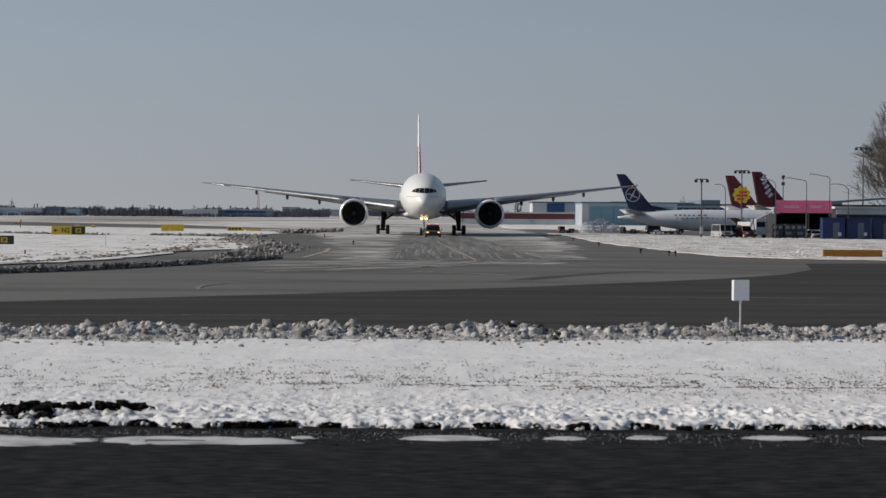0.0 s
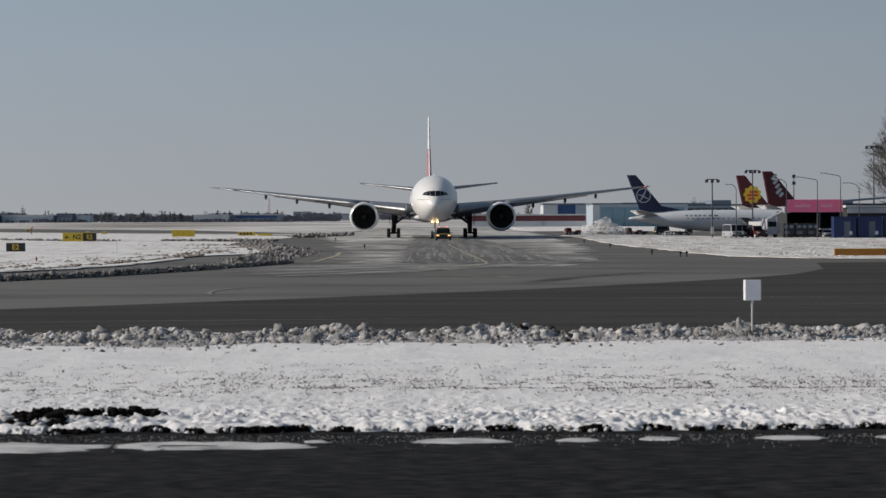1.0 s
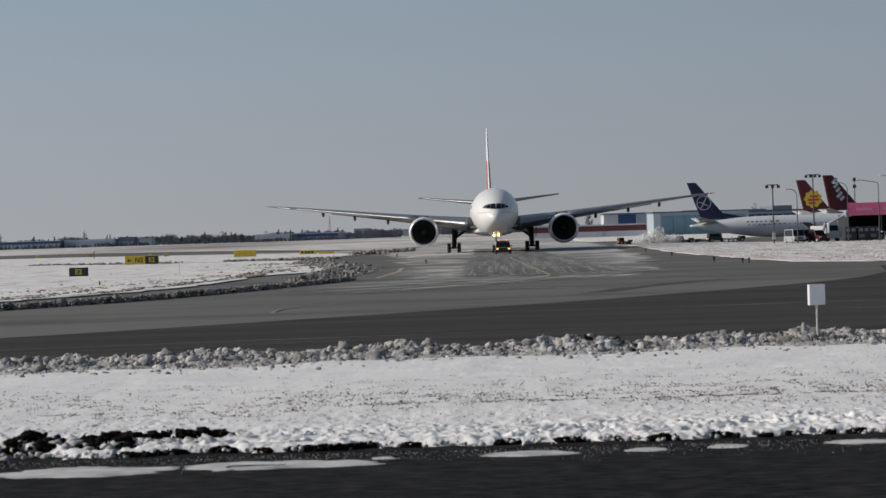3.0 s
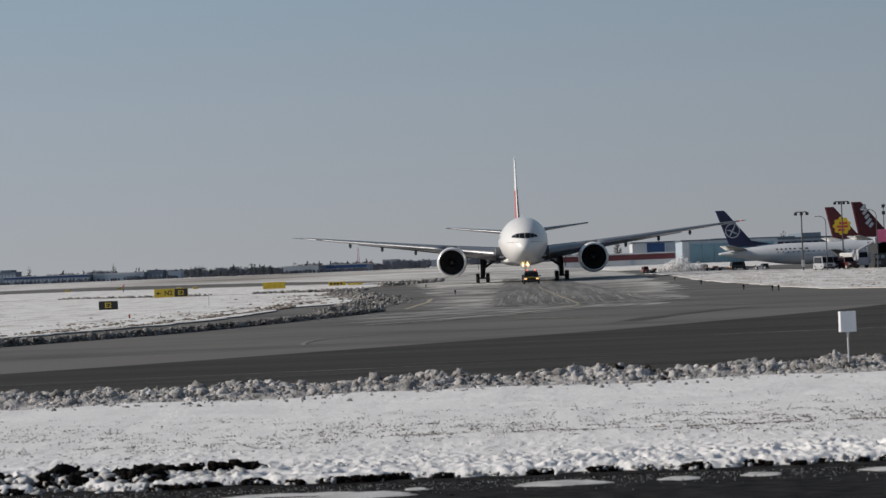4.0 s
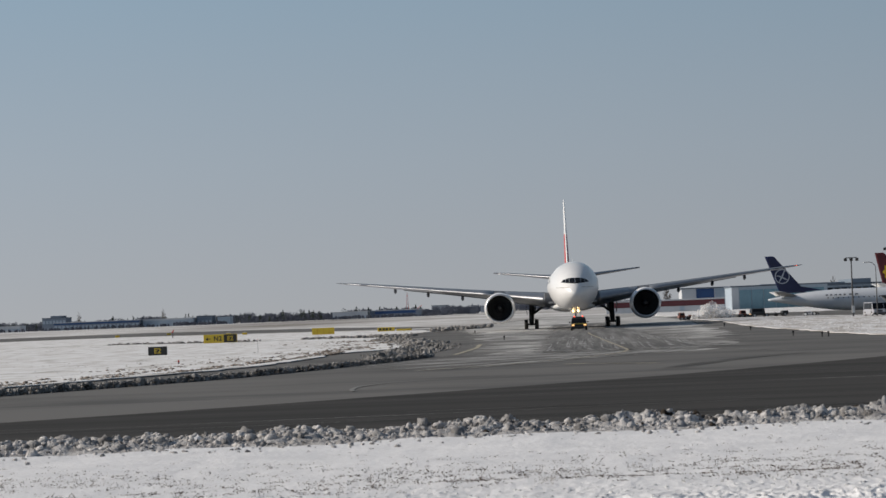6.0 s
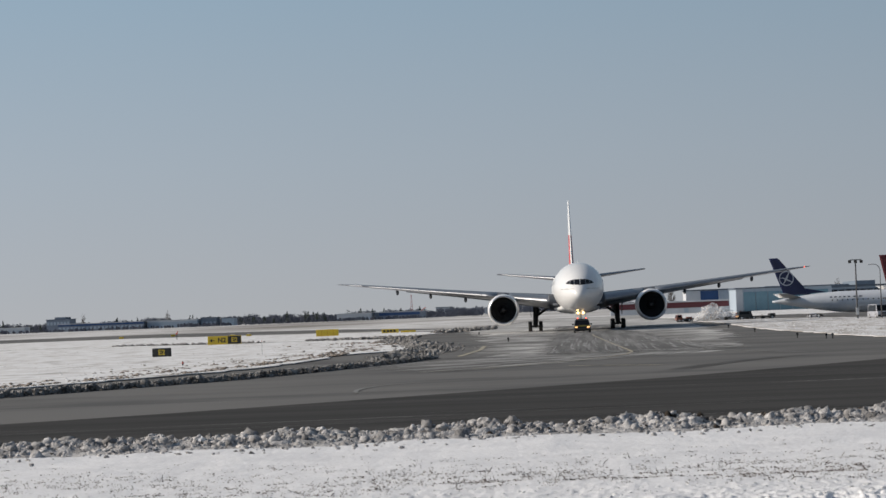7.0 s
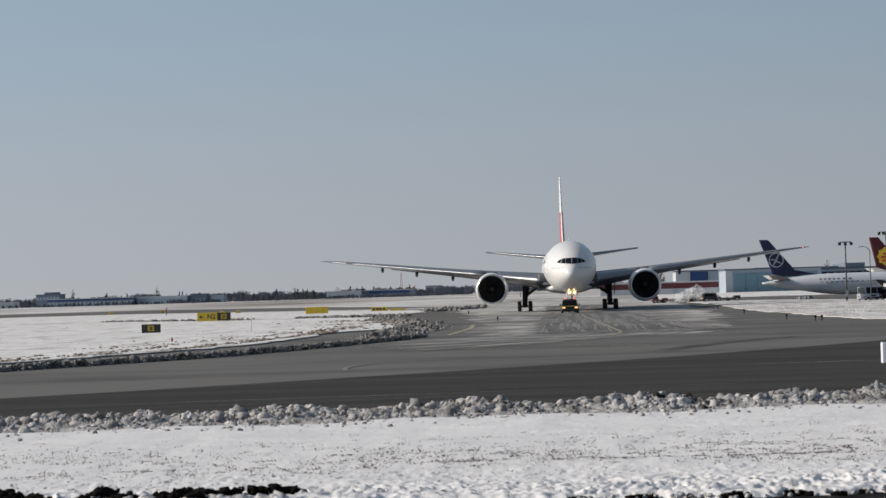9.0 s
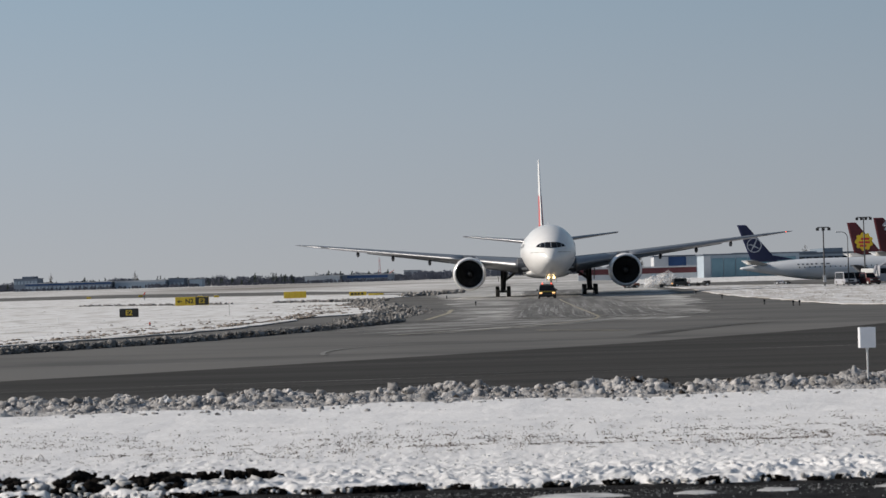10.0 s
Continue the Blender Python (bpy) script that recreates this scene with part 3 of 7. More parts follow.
def near_snow():
    # snow strip between the road and the bank: a sheet with drifts, lumps and bare hollows
    xs = np.concatenate((np.linspace(-22, -10.05, 150), np.linspace(-10, 9, 720), np.linspace(9.05, 20, 140)))
    ys = np.concatenate((np.linspace(37.6, 44.0, 130), np.linspace(44.15, 71.0, 150)))
    nx, ny = len(xs), len(ys)
    verts = [(x, y, snow_height(x, y)) for y in ys for x in xs]
    faces = [(j * nx + i, j * nx + i + 1, (j + 1) * nx + i + 1, (j + 1) * nx + i) for j in range(ny - 1) for i in range(nx - 1)]
    me = bpy.data.meshes.new("snow_strip")
    me.from_pydata(verts, [], faces)
    me.materials.append(M_SNOW)
    me.polygons.foreach_set("use_smooth", [True] * len(faces))
    tagged(new("snow_strip", me), "lumpy strip of settled snow beside the road", "snow", kind="structure")
    slab("soil_strip", [(-60, 37.05), (60, 40.65), (60, 44.2), (-60, 43.2)], 0.024, M_SOILSHADE, amount=0, label="black wet soil showing through the snow", category="soil")
    # flat icy puddles of snow on the road's edge
    rnd = random.Random(8)
    for x, y, w, h in [(-5.7, 36.15, 1.25, 0.75), (-3.25, 36.35, 1.30, 0.72), (-1.85, 36.95, 0.16, 0.2), (0.1, 37.0, 0.60, 0.42), (1.65, 37.1, 0.26, 0.28), (2.75, 37.3, 0.26, 0.28), (4.5, 37.4, 0.42, 0.3), (-8.7, 35.9, 1.3, 0.7), (5.9, 37.5, 0.3, 0.2)]:
        bm = bmesh.new()
        rings = []
        for q, z in ((1.0, 0.022), (0.9, 0.034), (0.5, 0.036)):
            rings.append([(x + math.cos(t) * w * q * (1 + 0.4 * noise.noise((math.cos(t) * 1.5 + x, math.sin(t) * 1.5, y)) + 0.22 * noise.noise((math.cos(t) * 6 + x, math.sin(t) * 6, y))), y + math.sin(t) * h * q * (1 + 0.4 * noise.noise((math.cos(t) * 1.5 + x, math.sin(t) * 1.5 + 4, y)) + 0.22 * noise.noise((math.cos(t) * 6 + x, math.sin(t) * 6 + 4, y))), z)
                          for t in (k * math.tau / 80 for k in range(80))])
        if x == -3.25:      # thawed in the middle
            for q, z in ((0.48, 0.036), (0.34, 0.022)):
                rings.append([(x - 0.25 + (px - x) * q / 0.5, y + 0.03 + (py - y) * q / 0.5 * 0.8, z) for px, py, _ in rings[2]])
            rings[2] = [(x - 0.1 + (px - x) * 1.2, y + (py - y) * 1.2, z) for px, py, z in rings[2]]
        loft(bm, rings, cap=x != -3.25)
        tagged(part("snow_patch", bm, M_SLUSH), "thin flat patch of slush on the asphalt", "snow patch", group="slush patches by the road")
    # ploughed bank of dirty clumps
    spots, earth = [], []
    rnd = random.Random(21)
    for k in range(8600):
        x = rnd.uniform(-24, 22)
        u = rnd.gauss(0, 0.5)
        ridge = bank_ridge(x)
        y = 65.9 + BERM_SLOPE * x + u * 1.9
        z = ridge * max(0.0, 1 - abs(u) / 1.25) * rnd.uniform(0.3, 0.92)
        r = min(0.16, rnd.lognormvariate(-2.95, 0.48))
        (earth if rnd.random() < 0.03 + 0.05 * (noise.noise((x * 0.6, 1, 9)) > 0.2) else spots).append((x, y, z, r, 0.38, 0.9, 2 if r > 0.06 else 1))
    for k in range(4200):      # fine crumbs over and before the bank
        x, u = rnd.uniform(-24, 22), rnd.gauss(-0.25, 0.45)
        ridge = bank_ridge(x)
        spots.append((x, 65.9 + BERM_SLOPE * x + u * 1.9, 0.03 + ridge * max(0.0, 1.0 - abs(u) / 1.25) * rnd.uniform(0.4, 0.9), rnd.uniform(0.018, 0.05), 0.6, 0.9, 1))
    for k in range(420):       # crumbs fallen on the snow in front
        x = rnd.uniform(-24, 22)
        spots.append((x, 64.4 + BERM_SLOPE * x - abs(rnd.gauss(0, 1.5)), 0.11, rnd.uniform(0.02, 0.07), 0.45, 0.8, 1))
    # the packed heap under the loose clumps
    xs, us = np.linspace(-24, 22, 860), np.linspace(-1.35, 1.35, 56)
    heap = []
    for u in us:
        for x in xs:
            ridge = bank_ridge(x)
            y = 65.9 + BERM_SLOPE * x + u * 1.9
            lumpy = 0.55 + 0.6 * abs(noise.noise((x * 2.6, y * 2.2, 3))) + 0.35 * abs(noise.noise((x * 6.1, y * 5.0, 5))) + 0.14 * noise.noise((x * 13, y * 11, 7))
            heap.append((x, y, ridge * max(0.0, 1 - abs(u) / 1.25) * lumpy + 0.02))
    n = len(xs)
    heap_faces = [(j * n + i, j * n + i + 1, (j + 1) * n + i + 1, (j + 1) * n + i) for j in range(len(us) - 1) for i in range(n - 1)]
    clods = []
    for cx, cy, w, d, n in ((-7.0, 39.95, 0.36, 0.7, 420), (-5.9, 40.1, 0.46, 0.7, 520), (-4.85, 40.9, 0.65, 0.16, 160), (-8.3, 39.95, 0.6, 0.6, 360)):
        for k in range(n):
            u = rnd.uniform(-1, 1)
            top = 0.25 * (1 - u * u) ** 0.5 * (0.7 + 0.6 * noise.noise(((cx + u * w) * 3.0, 0, 5)))
            clods.append((cx + u * w, cy + rnd.gauss(0, 0.5) * d, 0.05 + rnd.random() * max(0.02, top), min(0.11, rnd.lognormvariate(-3.2, 0.5)), 0.5, 0.8, 1))
    for k in range(4200):       # black crumbs that draw the shadow line and soil under the broken edge
        x = rnd.uniform(-10, 9)
        q = noise.noise((x * 0.55, 2.0, 1.0)) + 0.8 * noise.noise((x * 2.3, 5.0, 1.0))
        if q > 0.05:
            clods.append((x, 38.8 + 0.030 * x + 0.35 * noise.noise((x * 0.8, 3.1, 0)) + 0.18 * noise.noise((x * 3.1, 7.7, 0)) + rnd.gauss(0, 0.05), rnd.uniform(0.01, 0.045 + 0.08 * min(1, q + 0.25)), rnd.uniform(0.015, 0.05), 0.4, 0.7, 1))
    for k in range(700):       # grit thrown on the road
        clods.append((rnd.uniform(-10, 9), 38.2 - abs(rnd.gauss(0, 0.7)), 0.025, rnd.uniform(0.006, 0.018), 0.4, 0.7, 1))
    snowy = []
    for k in range(900):       # crumbs of snow along the broken edge and round the soil
        x = rnd.uniform(-10, 9)
        snowy.append((x, 38.95 + 0.030 * x + 0.35 * noise.noise((x * 0.8, 3.1, 0)) + rnd.gauss(0, 0.16), rnd.uniform(0.02, 0.08), rnd.uniform(0.012, 0.055), 0.6, 0.75, 1))
    for k in range(2600):        # frozen grains on the road
        snowy.append((rnd.uniform(-10, 9), 38.1 - abs(rnd.gauss(0, 0.8)), 0.022, rnd.uniform(0.003, 0.009), 0.5, 0.6, 1))
    for k in range(1500):        # crusts and crumbs lying on the strip
        x, y = rnd.uniform(-12, 10), 39.6 + abs(rnd.gauss(0, 4.0))
        snowy.append((x, y, snow_height(x, y) - 0.002, rnd.uniform(0.012, 0.04) * (1.0 if y < 45 else 0.7), 0.6, 0.6, 1))
    for k in range(160):
        snowy.append((rnd.uniform(-8.2, -4.4), rnd.gauss(39.7, 0.18), rnd.uniform(0.06, 0.14), rnd.uniform(0.04, 0.12), 0.5, 0.75, 1))
    # slush grey on the crumbs: dirt, plus the relief's shadows put into colour
    field_of_lumps("snow_crumbs", snowy, M_SLUSH, "crumbled snow along the road's edge, greyed for dirt and relief shadow", "snow")
    field_of_lumps("soil_clods", clods, M_SOILSHADE, "black wet soil clods, with dark crumbs drawing the snow edge's shadow", "soil")
    field_of_lumps("earth_clods", [(x, y, z, min(r, 0.09), *q) for x, y, z, r, *q in earth], M_EARTH, "dark brown frozen earth clods in the ploughed bank", "soil", smooth=False)
    field_of_lumps("snow_bank", spots, M_CLUMP, "ploughed bank of dirty snow clumps beside the taxiway", "snow bank", core=(heap, heap_faces))
    # dead grass standing in the snow; low wide flecks double as small shadows
    verts, faces = [], []
    for k in range(15000):
        cx = rnd.uniform(-22, 20)
        cy = min(62.0, 44.6 + rnd.gammavariate(2.2, 2.2)) + 0.03 * cx
        dens = 0.35 * noise.noise((cx * 0.45, cy * 0.3, 3)) + 0.55 * noise.noise((cx * 1.7, cy * 0.9, 8)) + 0.7 * noise.noise((cx * 4.0, cy * 1.6, 5))
        if dens < 0.04 + 0.025 * max(0.0, cy - 51):
            continue
        tall = rnd.random() < 0.04
        for q in range(rnd.randint(1, 5)):
            x, y = cx + rnd.gauss(0, 0.06), cy + rnd.gauss(0, 0.14)
            hgt = rnd.uniform(0.04, 0.13) if tall else rnd.uniform(0.003, 0.018)
            dx, dy = rnd.gauss(0, 0.5) * (hgt * 0.8 if tall else 0.05), rnd.gauss(0, 0.4) * hgt
            w = rnd.uniform(0.0012, 0.003) if tall else rnd.uniform(0.006, 0.022)
            b = len(verts)
            z = snow_height(x, y)
            verts += [(x - w, y, z - 0.02), (x + w, y, z - 0.02), (x + w + dx * 0.5, y + dy * 0.5, z + hgt * 0.6), (x + dx, y + dy, z + hgt)]
            faces += [(b, b + 1, b + 2), (b, b + 2, b + 3), (b + 1, b + 3, b + 2)]
    for k in range(5000):       # brown grass along the old rut
        x = rnd.uniform(-4.5, 20)
        wide = 0.10 + (0.5 if x > 2 and rnd.random() < 0.4 else 0.0)
        if noise.noise((x * 0.7, 3.3, 9)) + 0.5 * noise.noise((x * 3.1, 1.3, 9)) < -0.25 + max(0, -x) * 0.08:
            continue
        y = 47.55 + 0.012 * x + abs(rnd.gauss(0, wide)) * rnd.choice((1, 1, -0.4))
        z, b, w, hgt = snow_height(x, y), len(verts), rnd.uniform(0.006, 0.02), rnd.uniform(0.006, 0.032)
        dx = rnd.gauss(0, 0.05)
        verts += [(x - w, y, z - 0.02), (x + w, y, z - 0.02), (x + w + dx * 0.5, y, z + hgt * 0.6), (x + dx, y + 0.01, z + hgt)]
        faces += [(b, b + 1, b + 2), (b, b + 2, b + 3), (b + 1, b + 3, b + 2)]
    me = bpy.data.meshes.new("dead_grass")
    me.from_pydata(verts, [], faces)
    me.materials.append(M_STALKSHADE)
    tagged(new("dead_grass", me), "sparse brown dead grass and low dark flecks standing in for snow shadows", "grass", kind="stuff")


def island_banks():
    rnd = random.Random(5)
    line = [(-60, 78), (-40, 96), (-28, 115), (-20.8, 131), (-17.8, 138.5), (-14.9, 151), (-11.5, 168), (-10.2, 181)]
    spots = []
    for (x0, y0), (x1, y1) in zip(line, line[1:]):
        n = int(math.hypot(x1 - x0, y1 - y0) * 110)
        for k in range(n):
            t, u = rnd.random(), rnd.gauss(0, 0.5)
            r = min(0.18, rnd.lognormvariate(-2.85, 0.45))
            spots.append((x0 + (x1 - x0) * t - abs(u) * 1.2 - 0.3, y0 + (y1 - y0) * t + u * 2.2 + 1.2, rnd.uniform(0.02, 0.32) * max(0, 1 - abs(u) / 1.3), r, 0.7, 0.85, 1))
    for k in range(6600):       # the broad heap at the tip of the island
        t = rnd.random()
        y = 178 + 130 * t ** 1.4
        c = -13.0 - 9.5 * max(0, (y - 225) / 85) ** 1.2
        w = 1.0 + 1.2 * math.sin(min(1, (y - 172) / 60) * math.pi * 0.5)
        u = rnd.gauss(0, 0.5)
        spots.append((c + u * w - 0.5, y, rnd.uniform(0.05, 0.50) * max(0.15, 1 - abs(u)), min(0.24, rnd.lognormvariate(-2.5, 0.45)), 0.7, 0.85, 1))
    field_of_lumps("rubble_bank", spots, M_CHUNK, "bank of grey icy rubble along the island's edge", "rubble bank", smooth=False)
    spots = []
    for k in range(340):
        x = rnd.uniform(-66, -42)
        spots.append((x, 349 + max(0, -46 - x) * 1.6 + rnd.gauss(0, 2), rnd.uniform(0, 0.2), rnd.uniform(0.08, 0.22), 0.4, 0.8, 1))
    for k in range(420):
        spots.append((rnd.uniform(-36, -22), rnd.gauss(346, 3), rnd.uniform(0, 0.2), rnd.uniform(0.12, 0.3), 0.4, 0.8, 1))
    for k in range(300):
        t = rnd.random()
        spots.append((-23 + 6 * t + rnd.gauss(0, 0.6), 405 + 36 * t + rnd.gauss(0, 5), rnd.uniform(0, 0.4), rnd.uniform(0.15, 0.42), 0.4, 0.8, 1))
    field_of_lumps("rubble_row", spots, M_CHUNK, "low row of dark ploughed rubble at the snow's edge", "rubble row")


def verge_lumps():
    rnd = random.Random(77)
    white, brown = [], []
    for k in range(2600):
        y = rnd.uniform(189, 385)
        x = rnd.uniform(17.5, 17.5 + (y - 185) * 0.28 + 8)
        lo = np.interp(y, [188, 192, 203, 226, 250, 300, 390], [30, 24.5, 20.4, 18.9, 18.5, 17.4, 17.6])
        if x < lo + 0.4:
            continue
        d = noise.noise((x * 0.22, y * 0.05, 2))
        (brown if d + rnd.gauss(0, 0.25) > 0.42 else white).append((x, y, 0.09, rnd.uniform(0.05, 0.15), 0.5, 0.4, 1))
    for k in range(2000):
        y = rnd.uniform(140, 335)
        x = rnd.uniform(-22 - (y - 120) * 0.26, -19)
        if x > np.interp(y, [133, 157, 169, 190, 219, 245, 300, 332], [-31, -24, -22, -21, -19, -16.5, -24, -27]):
            continue
        d = noise.noise((x * 0.15, y * 0.04, 7))
        (brown if d + rnd.gauss(0, 0.2) > 0.38 else white).append((x, y, 0.09, rnd.uniform(0.03, 0.10), 0.5, 0.4, 1))
    for k in range(3200):       # thawed, dirty rim of the island
        y = rnd.uniform(125, 300)
        x = np.interp(y, [125, 133, 157, 169, 190, 219, 245, 300], [-34, -31, -24, -22, -21, -19, -16.5, -24]) - rnd.expovariate(0.45)
        if noise.noise((x * 0.35, y * 0.06, 4)) + 0.5 * noise.noise((x * 1.3, y * 0.25, 4)) > -0.05:
            brown.append((x + 0.5, y, 0.10, min(0.2, rnd.lognormvariate(-2.4, 0.4)), 0.6, 0.5, 1))
    for k in range(1500):       # scraps of turf further in
        y = rnd.uniform(140, 330)
        x = rnd.uniform(-24 - (y - 120) * 0.26, -21)
        if noise.noise((x * 0.12, y * 0.11, 14)) + 0.4 * noise.noise((x * 0.6, y * 0.3, 4)) > 0.22:
            brown.append((x, y, 0.09, rnd.uniform(0.03, 0.08), 0.6, 0.35, 1))
    field_of_lumps("snow_hummocks", white, M_SNOW, "small snow hummocks on the verges", "snow")
    field_of_lumps("grass_tufts", brown, M_TUFT, "brown dead grass tufts in the snow", "grass")


ground()
verge_lumps()
ribbon("taxi_line", [(-0.6, 300), (-0.3, 280), (0.3, 255), (1.0, 225), (1.75, 196), (2.05, 184), (2.1, 178), (1.7, 171), (0.6, 164), (-1.4, 156), (-4.5, 148), (-9.0, 140)], 0.18, 0.0435, M_YELLINE, "worn yellow taxiway centre line")
ribbon("taxi_line_curve", arc(12.5, 205, 6, 48, 180, 262), 0.25, 0.034, M_WHTLINE, "worn curved white marking on the pavement")
ribbon("edge_line", [(-9.3, 186), (-9.0, 214), (-9.6, 236)], 0.35, 0.034, M_YELLINE, "worn yellow edge marking by the rubble")
ribbon("stop_dash", [(-1.6, 143.5), (0.6, 140.6), (3.0, 137.2)], 0.35, 0.034, M_YELLINE, "short worn yellow dash")
ribbon("curve_mark", arc(-7.5, 112, 2.2, 8, 215, 95), 0.2, 0.034, M_WHTLINE, "faint curved tyre-worn marking")
near_snow()
island_banks()
ice = bmesh.new()
lumps(ice, random.Random(2), 0, 0, 0, 0.085, 0.4, 1.0, 2)
ice_block = tagged(part("ice_block", ice, M_SNOW), "bright white block of ice on the ploughed bank", "ice block")
ice_block.matrix_basis = pose(-9.2, 63.9, 0.27)


# ---- the airliner ----
M_SLAT = mat("pale_slat_edge", (0.38, 0.39, 0.415), 0.42, 0.88, other=(0.33, 0.34, 0.36), scale=1.5)


def fus_width(b):
    if b < 11:
        return 3.1 * max(0.0, 1 - (1 - b / 11) ** 2.0) ** 0.56
    if b > 48:
        return 0.25 + 2.85 * max(0.0, 1 - ((b - 48) / 25.0) ** 1.7)
    return 3.1


def fus_top(b):
    if b < 12:
        return 4.45 + 4.10 * max(0.0, 1 - (1 - b / 12) ** 1.9) ** 0.62
    return 8.55 if b < 56 else 8.55 - 1.0 * ((b - 56) / 17.0) ** 1.6


def fus_low(b):
    if b < 8.5:
        return 4.45 - 2.12 * max(0.0, 1 - (1 - b / 8.5) ** 2.0) ** 0.55
    return 2.33 if b < 46 else 2.33 + 4.45 * ((b - 46) / 27.0) ** 1.25


def nose_depth(x, z):
    """How far back from the tip the nose's skin lies at this offset and height."""
    lo, hi = 0.001, 10.9
    for _ in range(40):
        mid = (lo + hi) / 2
        c, h = (fus_top(mid) + fus_low(mid)) / 2, (fus_top(mid) - fus_low(mid)) / 2
        inside = (x / max(1e-6, fus_width(mid))) ** 2 + ((z - c) / max(1e-6, h)) ** 2 < 1
        lo, hi = (lo, mid) if inside else (mid, hi)
    return hi


def skin_patch(bm, corners, lift=0.02, n=6):
    """A patch that lies on the nose's skin, from four corners (x, z)."""
    grid = []
    a, b, c, d = [Vector(p) for p in corners]
    for j in range(n + 1):
        row = []
        for i in range(n + 1):
            q = a.lerp(b, i / n).lerp(d.lerp(c, i / n), j / n)
            row.append((q.x, nose_depth(q.x, q.y) - lift, q.y))
        grid.append(row)
    return loft(bm, grid, close=False, cap=False)


def wing_mesh(side, stations, camber=0.0):
    """Lofted aerofoils. Stations: offset, leading edge, chord, thickness, height, twist."""
    bm = bmesh.new()
    prof = [(1, 0), (0.75, 0.045), (0.45, 0.072), (0.2, 0.066), (0.07, 0.042), (0.015, 0.02), (0, 0), (0.015, -0.018), (0.07, -0.032), (0.2, -0.046), (0.45, -0.048), (0.75, -0.02)]
    rings = []
    for x, le, ch, th, z, tw in stations:
        rings.append([(side * x, le + px * ch, z + pz * th / 0.12 * ch - (px - 0.3) * ch * math.tan(radians(tw))) for px, pz in prof])
    return loft(bm, rings)


def slat_mesh(side, stations, inner, outer):
    """The skin that wraps the front of a wing between two offsets, a little proud of it."""
    bm = bmesh.new()
    prof = [(0.14, 0.058), (0.07, 0.042), (0.03, 0.030), (0.015, 0.02), (0.004, 0.010), (0, 0), (0.004, -0.009), (0.015, -0.018), (0.04, -0.027), (0.08, -0.034), (0.20, -0.0465)]
    rows = []
    for k in range(15):
        q = inner + (outer - inner) * k / 14
        le, ch, th, z, tw = [float(np.interp(q, [r[0] for r in stations], [r[i] for r in stations])) for i in range(1, 6)]
        ring = []
        for px, pz in prof:
            out = Vector((px - 0.10, pz * 1.6)).normalized() * 0.02
            ring.append((side * q, le + px * ch + out.x, z + pz * th / 0.12 * ch - (px - 0.3) * ch * math.tan(radians(tw)) + out.y))
        rows.append(ring + [(side * q, le + px * ch + 0.03, z + pz * 0.5 * th / 0.12 * ch - (px - 0.3) * ch * math.tan(radians(tw))) for px, pz in ((0.08, -0.034), (0.14, 0.058))])
    return loft(bm, rows)


